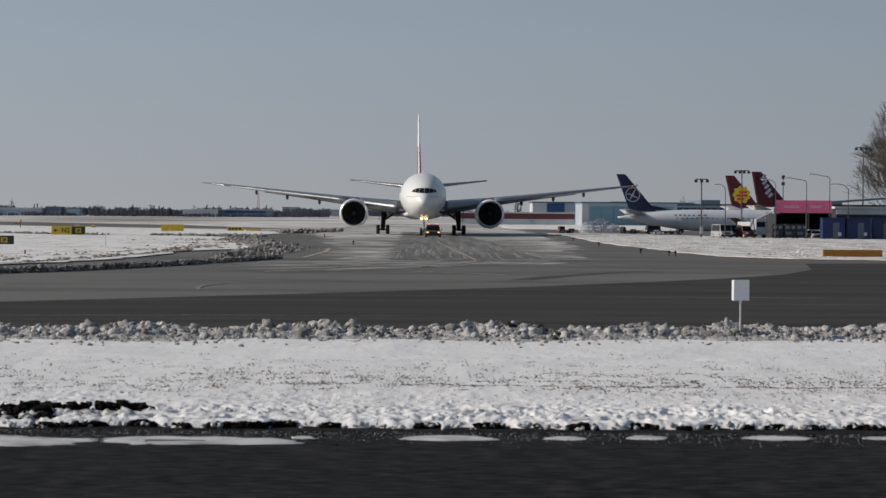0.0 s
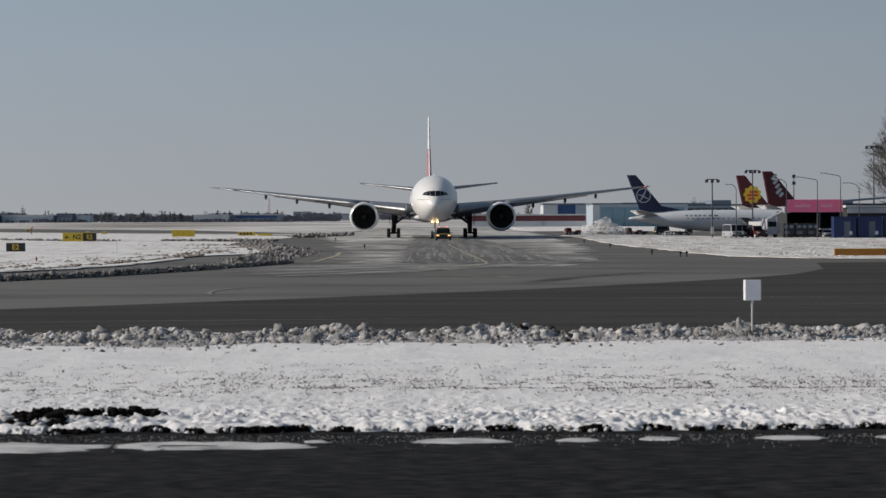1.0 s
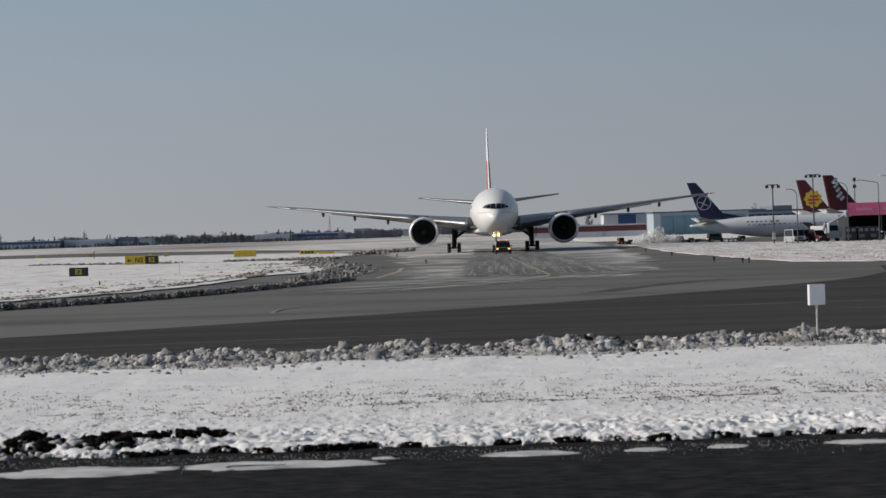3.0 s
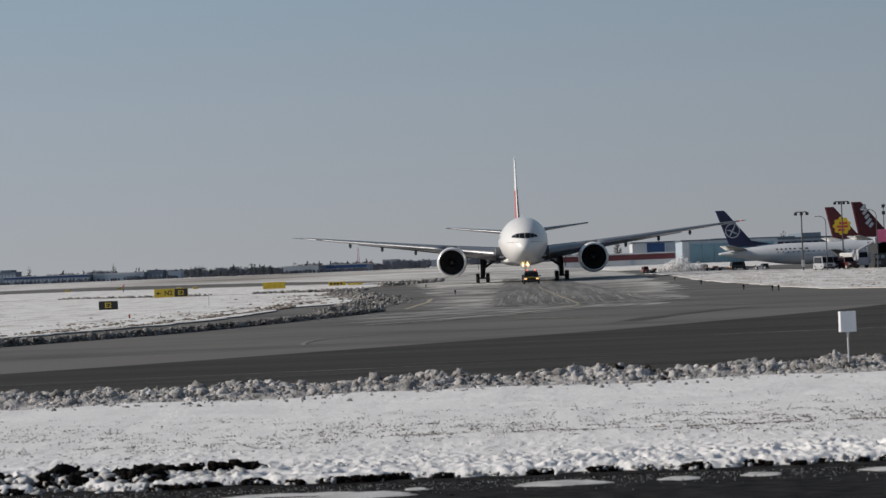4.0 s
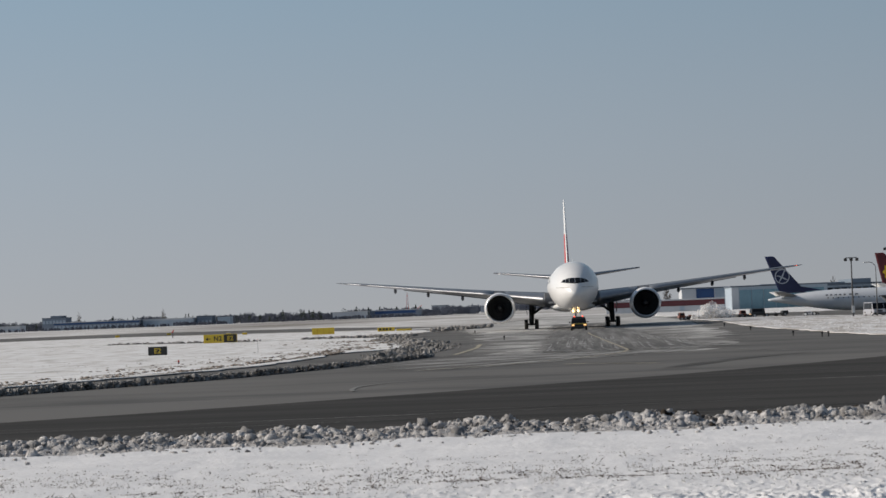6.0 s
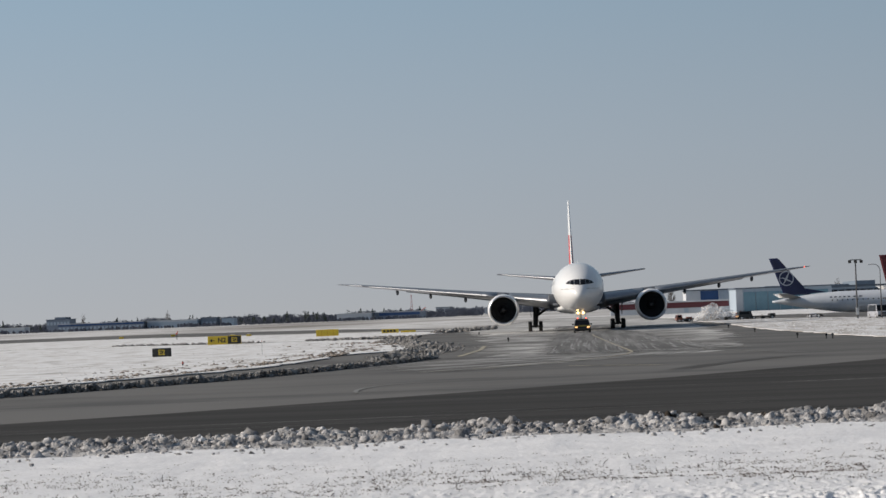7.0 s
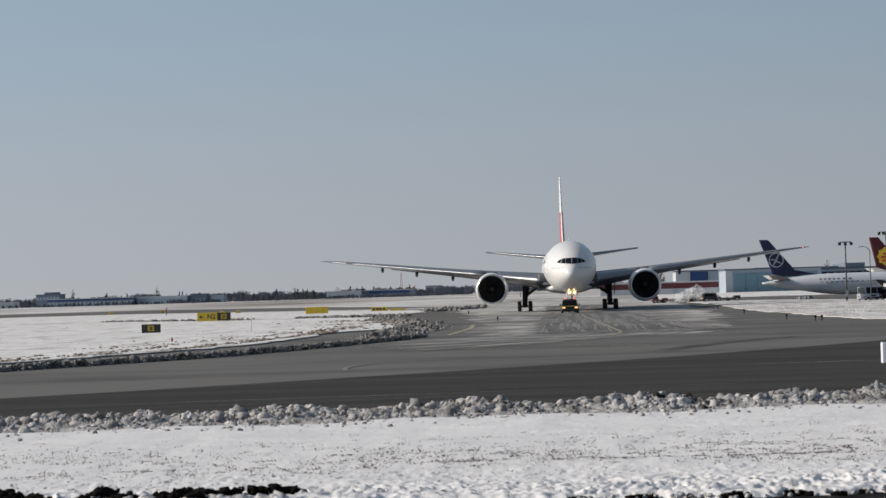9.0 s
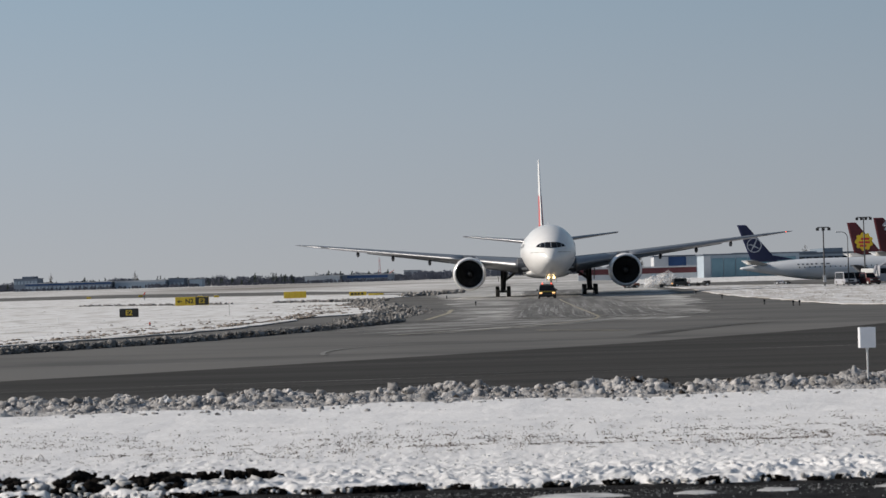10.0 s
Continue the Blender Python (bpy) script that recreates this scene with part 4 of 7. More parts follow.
def engine(parent, side):
    x, z, front = side * 9.6, 3.0, 26.0
    seg = 40
    cir = [(math.cos(k * math.tau / seg), math.sin(k * math.tau / seg)) for k in range(seg)]
    prof = [(0.0, 1.80), (0.12, 1.90), (0.5, 1.98), (1.6, 2.06), (3.2, 2.05), (4.6, 1.92), (5.8, 1.70), (5.8, 1.62)]
    bm = loft(bmesh.new(), [[(x + c * r, front + y, z + s * r) for c, s in cir] for y, r in prof], cap=False)
    nac = part("nacelle", bm, M_WHITE, parent, "white engine nacelle", smooth=True)
    prof = [(0.10, 1.885), (-0.02, 1.82), (-0.05, 1.76), (0.0, 1.70), (0.25, 1.64)]
    part("inlet_lip", loft(bmesh.new(), [[(x + c * r, front + y - 0.01, z + s * r) for c, s in cir] for y, r in prof], cap=False), M_METAL, nac, "polished metal inlet lip", smooth=True)
    prof = [(0.24, 1.642), (0.9, 1.62), (1.7, 1.63), (1.75, 0.5)]
    part("inlet_duct", loft(bmesh.new(), [[(x + c * r, front + y, z + s * r) for c, s in cir] for y, r in prof], cap=False), M_FAN, nac, "dark inlet duct", smooth=True)
    for k in range(22):
        bm = bmesh.new()
        t = k * math.tau / 22
        rows = []
        for r, tw, w in ((0.5, 50, 0.16), (1.0, 35, 0.22), (1.6, 22, 0.26)):
            c0 = Vector((math.cos(t + (r - 0.5) * 0.12) * r, 0, math.sin(t + (r - 0.5) * 0.12) * r))
            tang = Vector((-math.sin(t), 0, math.cos(t)))
            off = tang * w * math.cos(radians(tw)) + Vector((0, w * math.sin(radians(tw)), 0))
            rows.append([tuple(c0 - off + Vector((x, front + 1.35, z))), tuple(c0 + off + Vector((x, front + 1.35, z)))])
        loft(bm, rows, close=False, cap=False)
        part("fan_blade", bm, M_FAN, nac)
    bm = loft(bmesh.new(), [[(x + c * r, front + y, z + s * r) for c, s in cir[::2]] for y, r in ((0.75, 0.02), (0.85, 0.2), (1.1, 0.38), (1.5, 0.5))])
    part("spinner", bm, M_DARKMETAL, nac, "grey spinner cone", smooth=True)
    prof = [(5.0, 1.25), (6.2, 1.05), (7.3, 0.75), (7.3, 0.6), (8.2, 0.1)]
    part("exhaust", loft(bmesh.new(), [[(x + c * r, front + y, z + s * r) for c, s in cir[::2]] for y, r in prof]), M_DARKMETAL, nac, "dark exhaust nozzle", smooth=True)
    bm = loft(bmesh.new(), [[(x - 0.25, front + 2.0, z + 1.9), (x + 0.25, front + 2.0, z + 1.9), (x + 0.25, front + 2.2, z + 2.05), (x - 0.25, front + 2.2, z + 2.05)],
                            [(x - 0.3, front + 7.5, z + 0.8), (x + 0.3, front + 7.5, z + 0.8), (x + 0.3, front + 7.5, z + 2.3), (x - 0.3, front + 7.5, z + 2.3)]])
    part("pylon", bm, M_GREYWING, parent, "grey engine pylon")
    bm = bmesh.new()
    bm2 = loft(bm, [[(x - side * 1.25, front + 1.6, z + 1.55), (x - side * 1.28, front + 2.6, z + 1.62), (x - side * 1.25, front + 2.6, z + 1.55)],
                    [(x - side * 1.75, front + 2.0, z + 2.15), (x - side * 1.76, front + 2.7, z + 2.2), (x - side * 1.74, front + 2.7, z + 2.15)]])
    part("strake", bm2, M_GREYWING, nac, "small grey nacelle strake")


def spinning_wheel(name, parent, x, y, r, w):
    wh = part(name, wheel_mesh(r, w), M_BLACK, parent, "black rubber tyre", smooth=True)
    wh.matrix_basis = pose(x, y, r)
    part("rim", rim_mesh(r, w), M_GREYPAINT, wh, "grey metal wheel rim")
    return wh


def airliner():
    jet = thing("airliner", pose(-2.47, 367.7, 0, 0, 0, 1.34), "large white twin-engine airliner taxiing with its nose lights on", "airplane")
    seg = 48
    bs = [0.02, 0.15, 0.4, 0.8, 1.3, 1.9, 2.6, 3.4, 4.4, 5.6, 7, 8.5, 10, 12, 16, 24, 32, 40, 46, 50, 54, 58, 62, 66, 69, 71.5, 72.9]
    rings = []
    for b in bs:
        w, t, lo = fus_width(b), fus_top(b), fus_low(b)
        rings.append([(w * math.cos(k * math.tau / seg), b, (t + lo) / 2 + (t - lo) / 2 * math.sin(k * math.tau / seg)) for k in range(seg)])
    body = part("fuselage", loft(bmesh.new(), rings), M_WHITE, jet, "white painted fuselage", smooth=True)
    # flight-deck panes in two halves
    for s in (-1, 1):
        for c in ([(0.03, 5.68), (0.70, 5.73), (0.66, 6.37), (0.03, 6.39)], [(0.735, 5.735), (1.25, 5.79), (1.10, 6.29), (0.695, 6.365)], [(1.285, 5.80), (1.72, 5.88), (1.46, 6.14), (1.14, 6.275)]):
            part("cockpit_window", skin_patch(bmesh.new(), [(s * p, q) for p, q in c]), M_GLASS, body, "dark flight-deck window pane", smooth=True)
        # faint gold lettering on the side and small probes below the windows, as plain bars
        for x0, x1 in ((0.75, 1.25), (1.35, 1.9), (2.0, 2.3)):
            part("lettering_bar", skin_patch(bmesh.new(), [(s * x0, 5.18), (s * x1, 5.20), (s * x1, 5.27), (s * x0, 5.25)], lift=0.012), M_GOLD, body, "faint gold lettering bar")
    # cabin windows and doors along the sides
    for s in (-1, 1):
        for k in range(86):
            bm = bmesh.new()
            b = 9.5 + k * 0.56
            for z0, z1 in ((5.95, 6.32),):
                h = 3.11
                zc = (fus_top(b) + fus_low(b)) / 2
                xa, xb = s * h * math.sqrt(1 - ((z0 - zc) / 3.11) ** 2), s * h * math.sqrt(1 - ((z1 - zc) / 3.11) ** 2)
                v = [bm.verts.new(p) for p in ((xa, b - 0.12, z0), (xa, b + 0.12, z0), (xb, b + 0.12, z1), (xb, b - 0.12, z1))]
                bm.faces.new(v)
            part("cabin_window", bm, M_GLASS, body, "small dark cabin window")
    bm = loft(bmesh.new(), [[(3.0 * c * q, b, 2.95 + 0.80 * s * q) for c, s in ((math.cos(k * math.tau / 24), math.sin(k * math.tau / 24)) for k in range(24))] for b, q in ((24.5, 0.3), (26, 0.75), (29, 1.0), (40, 1.0), (44, 0.8), (47, 0.3))])
    part("belly_fairing", bm, M_WHITE, jet, "white wing-to-body fairing", smooth=True)
    for s in (-1, 1):
        st = [(2.2, 25.8, 15.6, 0.135, 3.55, 2.0), (6.5, 29.2, 13.2, 0.125, 4.15, 1.6), (10.2, 31.9, 10.2, 0.115, 4.72, 1.2), (16, 36.0, 7.8, 0.105, 5.45, 0.6), (23, 40.9, 5.4, 0.10, 6.30, 0.0), (28.8, 45.0, 3.6, 0.095, 6.98, -0.4), (30.6, 46.9, 2.7, 0.09, 7.19, -0.5), (32.0, 49.0, 1.6, 0.085, 7.34, -0.6), (32.7, 50.6, 0.5, 0.08, 7.41, -0.6)]
        wing = part("wing", wing_mesh(s, st), M_GREYWING, jet, "long swept grey wing", smooth=True)
        # pale slats reach further under, standing in for the sunlit wing front
        for inner, outer in ((3.6, 8.8), (10.4, 32.2)):
            part("slat", slat_mesh(s, st, inner, outer), M_SLAT, wing, "pale leading-edge slat", smooth=True)
        for x, le, ln, z in ((5.0, 39.0, 5.0, 2.75), (14.8, 40.3, 4.2, 4.62), (19.6, 43.0, 3.6, 5.30), (24.2, 45.2, 2.6, 5.98)):
            bm = bmesh.new()
            rings = [[(s * x + 0.22 * q * math.cos(k * math.tau / 10), le + y * ln, z + 0.1 - 0.25 * y + 0.42 * q * math.sin(k * math.tau / 10)) for k in range(10)] for y, q in ((0, 0.15), (0.15, 0.7), (0.4, 1), (0.7, 0.8), (1.0, 0.1))]
            part("flap_fairing", loft(bm, rings), M_GREYWING, wing, "canoe-shaped flap track fairing", smooth=True)
        st = [(x, le + ch * 0.80, ch * 0.22, 0.10, z - 0.06 - 0.5 * ch * math.tan(radians(tw)) - 0.10, 12) for x, le, ch, th, z, tw in st[1:5]]
        part("flap", wing_mesh(s, st), M_GREYWING, wing, "grey trailing-edge flap", smooth=True)
        bm = bmesh.new()
        bmesh.ops.create_icosphere(bm, subdivisions=2, radius=0.07, matrix=Matrix.Translation((s * 31.6, 48.3, 7.31)))
        part("tip_light", bm, M_REDLAMP if s > 0 else M_GREYPAINT, wing, "small wing-tip light")
        engine(jet, s)
        st = [(0.6, 60.5, 7.4, 0.10, 6.95, 0), (5.0, 64.6, 5.0, 0.095, 7.50, 0), (10.4, 69.2, 2.5, 0.09, 8.15, 0), (10.75, 70.0, 1.6, 0.08, 8.19, 0)]
        plane = part("tailplane", wing_mesh(s, st), M_GREYWING, jet, "grey swept tailplane", smooth=True)
        # pale edge stands in for sunlight on the tailplane's front
        part("leading_edge", slat_mesh(s, st, 1.2, 10.5), M_SLAT, plane, "pale edge for the tailplane's sunlit front", smooth=True)
        bm = boxed(s * 2.7 - 0.15 if s > 0 else -3.15, s * 2.7 + 0.45 if s > 0 else -2.55, 25.6, 25.75, 3.35, 3.60, bevel=0.05)
        part("landing_light", bm, M_SLAT, jet, "wing-root landing light housing")
    # fin with flag colours
    bm = bmesh.new()
    prof = [(1, 0), (0.7, 0.03), (0.4, 0.055), (0.15, 0.045), (0.03, 0.02), (0, 0), (0.03, -0.02), (0.15, -0.045), (0.4, -0.055), (0.7, -0.03)]
    levels = [(8.0, 57.0, 11.6), (9.3, 59.8, 9.6), (11.0, 62.0, 8.3), (13.0, 64.4, 6.9), (15.2, 66.9, 5.5), (17.4, 69.4, 4.2), (18.3, 70.5, 3.4), (18.6, 71.3, 2.4)]
    loft(bm, [[(pz * ch * 0.62, le + px * ch, z) for px, pz in prof] for z, le, ch in levels])
    fin = part("fin", bm, M_WHITE, jet, "tall white tail fin with a red flag band", smooth=False)
    for name, m, z0, z1, f0, f1 in (("flag_band", M_REDPAINT, 9.0, 13.4, 0.06, 0.36),):
        for s in (-1, 1):
            bm = bmesh.new()
            rows = []
            for j in range(9):
                z = z0 + (z1 - z0) * j / 8
                for (za, la, ca), (zb, lb, cb) in zip(levels, levels[1:]):
                    if za <= z <= zb:
                        k = (z - za) / (zb - za)
                        le, ch = la + (lb - la) * k, ca + (cb - ca) * k
                row = []
                for i in range(7):
                    fr = f0 + (f1 - f0) * i / 6
                    th = np.interp(fr, [0, 0.03, 0.15, 0.4, 0.7, 1], [0.0, 0.02, 0.045, 0.055, 0.03, 0]) * ch * 0.62 + 0.015
                    row.append((s * th, le + fr * ch - 0.012, z))
                rows.append(row)
            part(name, loft(bm, rows, close=False, cap=False), m, fin, "red flag band")
    # nose gear
    bm = tube(bmesh.new(), (0, 5.9, 0.5), (0, 5.7, 3.2), 0.13)
    tube(bm, (0, 5.9, 1.2), (0, 7.6, 2.9), 0.07)
    tube(bm, (-0.36, 5.9, 0.54), (0.36, 5.9, 0.54), 0.09)
    box(bm, -0.45, 0.45, 5.45, 5.6, 2.05, 2.15)
    gear = part("nose_gear", bm, M_GREYPAINT, jet, "grey nose gear leg")
    for s in (-1, 1):
        box_bm = boxed(s * 0.62 - 0.03, s * 0.62 + 0.03, 4.9, 7.2, 1.75, 2.6, bevel=0.02)
        part("gear_door", box_bm, M_WHITE, jet, "white nose gear door")
        bm = bmesh.new()
        bmesh.ops.create_cone(bm, cap_ends=True, segments=20, radius1=0.11, radius2=0.145, depth=0.16, matrix=Matrix.Translation((s * 0.32, 5.42, 2.32)) @ pose(0, 0, 0, 90))
        part("taxi_lamp", bm, M_LAMP, gear, "bright warm taxi lamp")
    wheels = [(spinning_wheel("nose_wheel", jet, s * 0.36, 5.9, 0.54, 0.36), 0.54) for s in (-1, 1)]
    for s in (-1, 1):
        bm = tube(bmesh.new(), (s * 5.49, 37.1, 0.75), (s * 5.3, 36.9, 4.3), 0.33, 0.42)
        tube(bm, (s * 5.45, 37.0, 1.9), (s * 2.9, 36.7, 3.7), 0.16)
        tube(bm, (s * 5.45, 37.0, 1.7), (s * 5.4, 34.4, 3.7), 0.11)
        box(bm, s * 5.49 - 0.16, s * 5.49 + 0.16, 35.4, 38.8, 0.52, 0.86, bevel=0.05)
        for y in (35.65, 37.1, 38.55):
            tube(bm, (s * 5.49 - 0.7, y, 0.67), (s * 5.49 + 0.7, y, 0.67), 0.12)
        part("main_gear", bm, M_DARKMETAL, jet, "dark main gear leg with bogie beam")
        bm = loft(bmesh.new(), [[(s * 6.0, 35.6, 1.9), (s * 6.06, 35.6, 1.9), (s * 6.2, 35.6, 4.2), (s * 6.14, 35.6, 4.2)], [(s * 6.0, 38.0, 1.9), (s * 6.06, 38.0, 1.9), (s * 6.2, 38.2, 4.2), (s * 6.14, 38.2, 4.2)]])
        part("main_gear_door", bm, M_DARKMETAL, jet, "dark main gear door")
        for y in (35.65, 37.1, 38.55):
            for q in (-0.7, 0.7):
                wheels.append((spinning_wheel("main_wheel", jet, s * 5.49 + q, y, 0.67, 0.50), 0.67))
    # small aerials
    for b in (14.0, 30.0):
        bm = bmesh.new()
        loft(bm, [[(-0.03, b, 8.5), (0.03, b, 8.5), (0.03, b + 0.7, 8.5), (-0.03, b + 0.7, 8.5)], [(-0.02, b + 0.35, 8.95), (0.02, b + 0.35, 8.95), (0.02, b + 0.65, 8.95), (-0.02, b + 0.65, 8.95)]])
        part("aerial", bm, M_WHITE, jet, "small white blade aerial")
    return jet, wheels


airplane, airplane_wheels = airliner()


def jet_path(t):
    s = t / 10
    return -2.47 + 0.39 * s + 0.63 * s * s, 367.7 - 31.5 * s - 19.0 * s * s, math.degrees(0.0205 + 0.0039 * s)


# ---- more materials ----
M_NAVY = mat("navy_fin_paint", (0.008, 0.012, 0.058), 0.35, other=(0.010, 0.015, 0.068), scale=0.8)
M_MAROON = mat("maroon_fin_paint", (0.085, 0.006, 0.012), 0.4, other=(0.072, 0.005, 0.010), scale=0.8)
# aircraft white made greyer and bluer: the parked jets' shade is in it
M_JETWHITE = mat("shaded_white_aircraft_paint", (0.60, 0.63, 0.68), 0.35, other=(0.54, 0.57, 0.62), scale=0.5, fine=(0.56, 0.59, 0.64), fine_scale=3, coat=0.3)
M_EMBLEM = mat("pale_emblem", (0.55, 0.57, 0.62), 0.5, other=(0.5, 0.52, 0.57), scale=2)
M_EMBLEMYEL = mat("yellow_emblem", (0.72, 0.50, 0.02), 0.5, other=(0.66, 0.44, 0.02), scale=2)
M_PINK = mat("pink_banner", (0.93, 0.18, 0.34), 0.6, other=(0.88, 0.16, 0.31), scale=0.8, fine=(0.9, 0.24, 0.38), fine_scale=3)
M_PALEPINK = mat("pale_lettering", (0.85, 0.45, 0.52), 0.6, other=(0.8, 0.4, 0.48), scale=3)
M_BLUEBOX = mat("blue_container_paint", (0.007, 0.026, 0.12), 0.5, other=(0.006, 0.02, 0.09), scale=1.2, fine=(0.012, 0.03, 0.10), fine_scale=7)
M_DARKWALL = mat("dark_shed_cladding", (0.016, 0.017, 0.021), 0.7, other=(0.025, 0.026, 0.03), scale=0.8)
M_CLAD = mat("grey_blue_cladding", (0.36, 0.43, 0.50), 0.6, other=(0.33, 0.40, 0.47), scale=0.25, fine=(0.40, 0.46, 0.53), fine_scale=1.5)
M_CLADDARK = mat("slate_cladding", (0.10, 0.125, 0.165), 0.6, other=(0.085, 0.105, 0.14), scale=0.2, fine=(0.10, 0.13, 0.17), fine_scale=1.2)
M_CLADMID = mat("dusty_blue_cladding", (0.18, 0.23, 0.29), 0.6, other=(0.155, 0.20, 0.255), scale=0.2, fine=(0.15, 0.185, 0.23), fine_scale=1.2)
M_CLADWHITE = mat("white_cladding", (0.55, 0.57, 0.60), 0.6, other=(0.48, 0.50, 0.53), scale=0.3)
# far walls: own blue-grey, with the distance haze put into the colour
M_CLADHAZE = mat("haze_blue_grey_wall", (0.20, 0.235, 0.29), 0.7, other=(0.17, 0.20, 0.25), scale=0.2)
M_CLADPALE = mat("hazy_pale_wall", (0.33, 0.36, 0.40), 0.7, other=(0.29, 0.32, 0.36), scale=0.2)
M_CLADBLUE = mat("blue_cladding", (0.025, 0.075, 0.21), 0.55, other=(0.02, 0.06, 0.17), scale=0.3)
M_CLADRED = mat("maroon_cladding", (0.13, 0.030, 0.038), 0.6, other=(0.11, 0.025, 0.03), scale=0.3)
M_TEAL = mat("teal_glass_door", (0.17, 0.30, 0.37), 0.35, other=(0.14, 0.26, 0.325), scale=0.4)
M_ROOFSNOW = mat("snowy_roof", (0.70, 0.71, 0.73), 0.8, other=(0.5, 0.5, 0.52), scale=0.2)
M_BARK = mat("bare_bark", (0.075, 0.062, 0.052), 0.9, other=(0.05, 0.042, 0.036), scale=2, spread=0.3)
# bluish instead of bark brown: distance haze is put into the colour
M_WOODS = mat("haze_blue_winter_woods", (0.085, 0.098, 0.135), 0.95, other=(0.062, 0.072, 0.10), scale=0.2, spread=0.35)
M_CONIFER = mat("dark_conifer", (0.030, 0.042, 0.036), 0.9, other=(0.02, 0.03, 0.026), scale=0.3, spread=0.3)
M_ORANGE = mat("orange_vehicle_paint", (0.22, 0.065, 0.035), 0.6, other=(0.16, 0.05, 0.03), scale=2)
M_VEHBLACK = mat("black_vehicle_paint", (0.022, 0.024, 0.024), 0.4, other=(0.03, 0.03, 0.03), scale=2)
M_VEHWHITE = mat("white_vehicle_paint", (0.40, 0.41, 0.45), 0.4, other=(0.34, 0.35, 0.39), scale=2)
M_VEHBLUE = mat("dark_blue_vehicle_paint", (0.03, 0.045, 0.075), 0.4, other=(0.025, 0.038, 0.06), scale=2)
M_VEHRED = mat("dark_red_vehicle_paint", (0.08, 0.012, 0.015), 0.4, other=(0.06, 0.01, 0.012), scale=2)
M_VEHYEL = mat("yellow_vehicle_paint", (0.55, 0.40, 0.03), 0.45, other=(0.48, 0.34, 0.03), scale=2)
M_REDWHITE = mat("red_mast_paint", (0.42, 0.06, 0.045), 0.6, other=(0.36, 0.05, 0.04), scale=0.5)


def plume_material():
    m = bpy.data.materials.new("blown_snow_cloud")
    m.use_nodes = True
    n, l = m.node_tree.nodes, m.node_tree.links
    n.remove(n["Principled BSDF"])
    dif, tra, clear = n.new("ShaderNodeBsdfDiffuse"), n.new("ShaderNodeBsdfTranslucent"), n.new("ShaderNodeBsdfTransparent")
    for sh in (dif, tra):
        sh.inputs["Color"].default_value = (0.93, 0.93, 0.94, 1)
    half, mix = n.new("ShaderNodeMixShader"), n.new("ShaderNodeMixShader")
    tc = n.new("ShaderNodeTexCoord")
    t = n.new("ShaderNodeTexNoise")
    t.inputs["Scale"].default_value, t.inputs["Detail"].default_value = 1.1, 6
    r = n.new("ShaderNodeMapRange")
    r.inputs[1].default_value, r.inputs[2].default_value, r.inputs[3].default_value, r.inputs[4].default_value = 0.32, 0.66, 0.03, 0.44
    l.new(tc.outputs["Object"], t.inputs["Vector"])
    l.new(t.outputs[0], r.inputs[0])
    half.inputs[0].default_value = 0.5
    l.new(dif.outputs[0], half.inputs[1])
    l.new(tra.outputs[0], half.inputs[2])
    l.new(r.outputs[0], mix.inputs[0])
    l.new(clear.outputs[0], mix.inputs[1])
    l.new(half.outputs[0], mix.inputs[2])
    l.new(mix.outputs[0], n["Material Output"].inputs["Surface"])
    return m


M_PLUME = plume_material()


# ---- signs and small airfield fittings ----
def board(name, x0, x1, y, z0, z1, face, label, deep=0.22):
    """A lit guidance sign: a shallow case on short legs."""
    cx = (x0 + x1) / 2
    ob = thing(name, pose(cx, y, 0), label, "airfield sign")
    w = (x1 - x0) / 2
    part("case", boxed(-w, w, 0, deep, z0, z1, bevel=0.03), face, ob)
    n = max(2, int(w * 1.6))
    for k in range(n):
        x = -w * 0.8 + 1.6 * w * k / (n - 1)
        part("leg", tube(bmesh.new(), (x, deep / 2, 0), (x, deep / 2, z0 + 0.02), 0.04, seg=8), M_DARKMETAL, ob)
    return ob, w


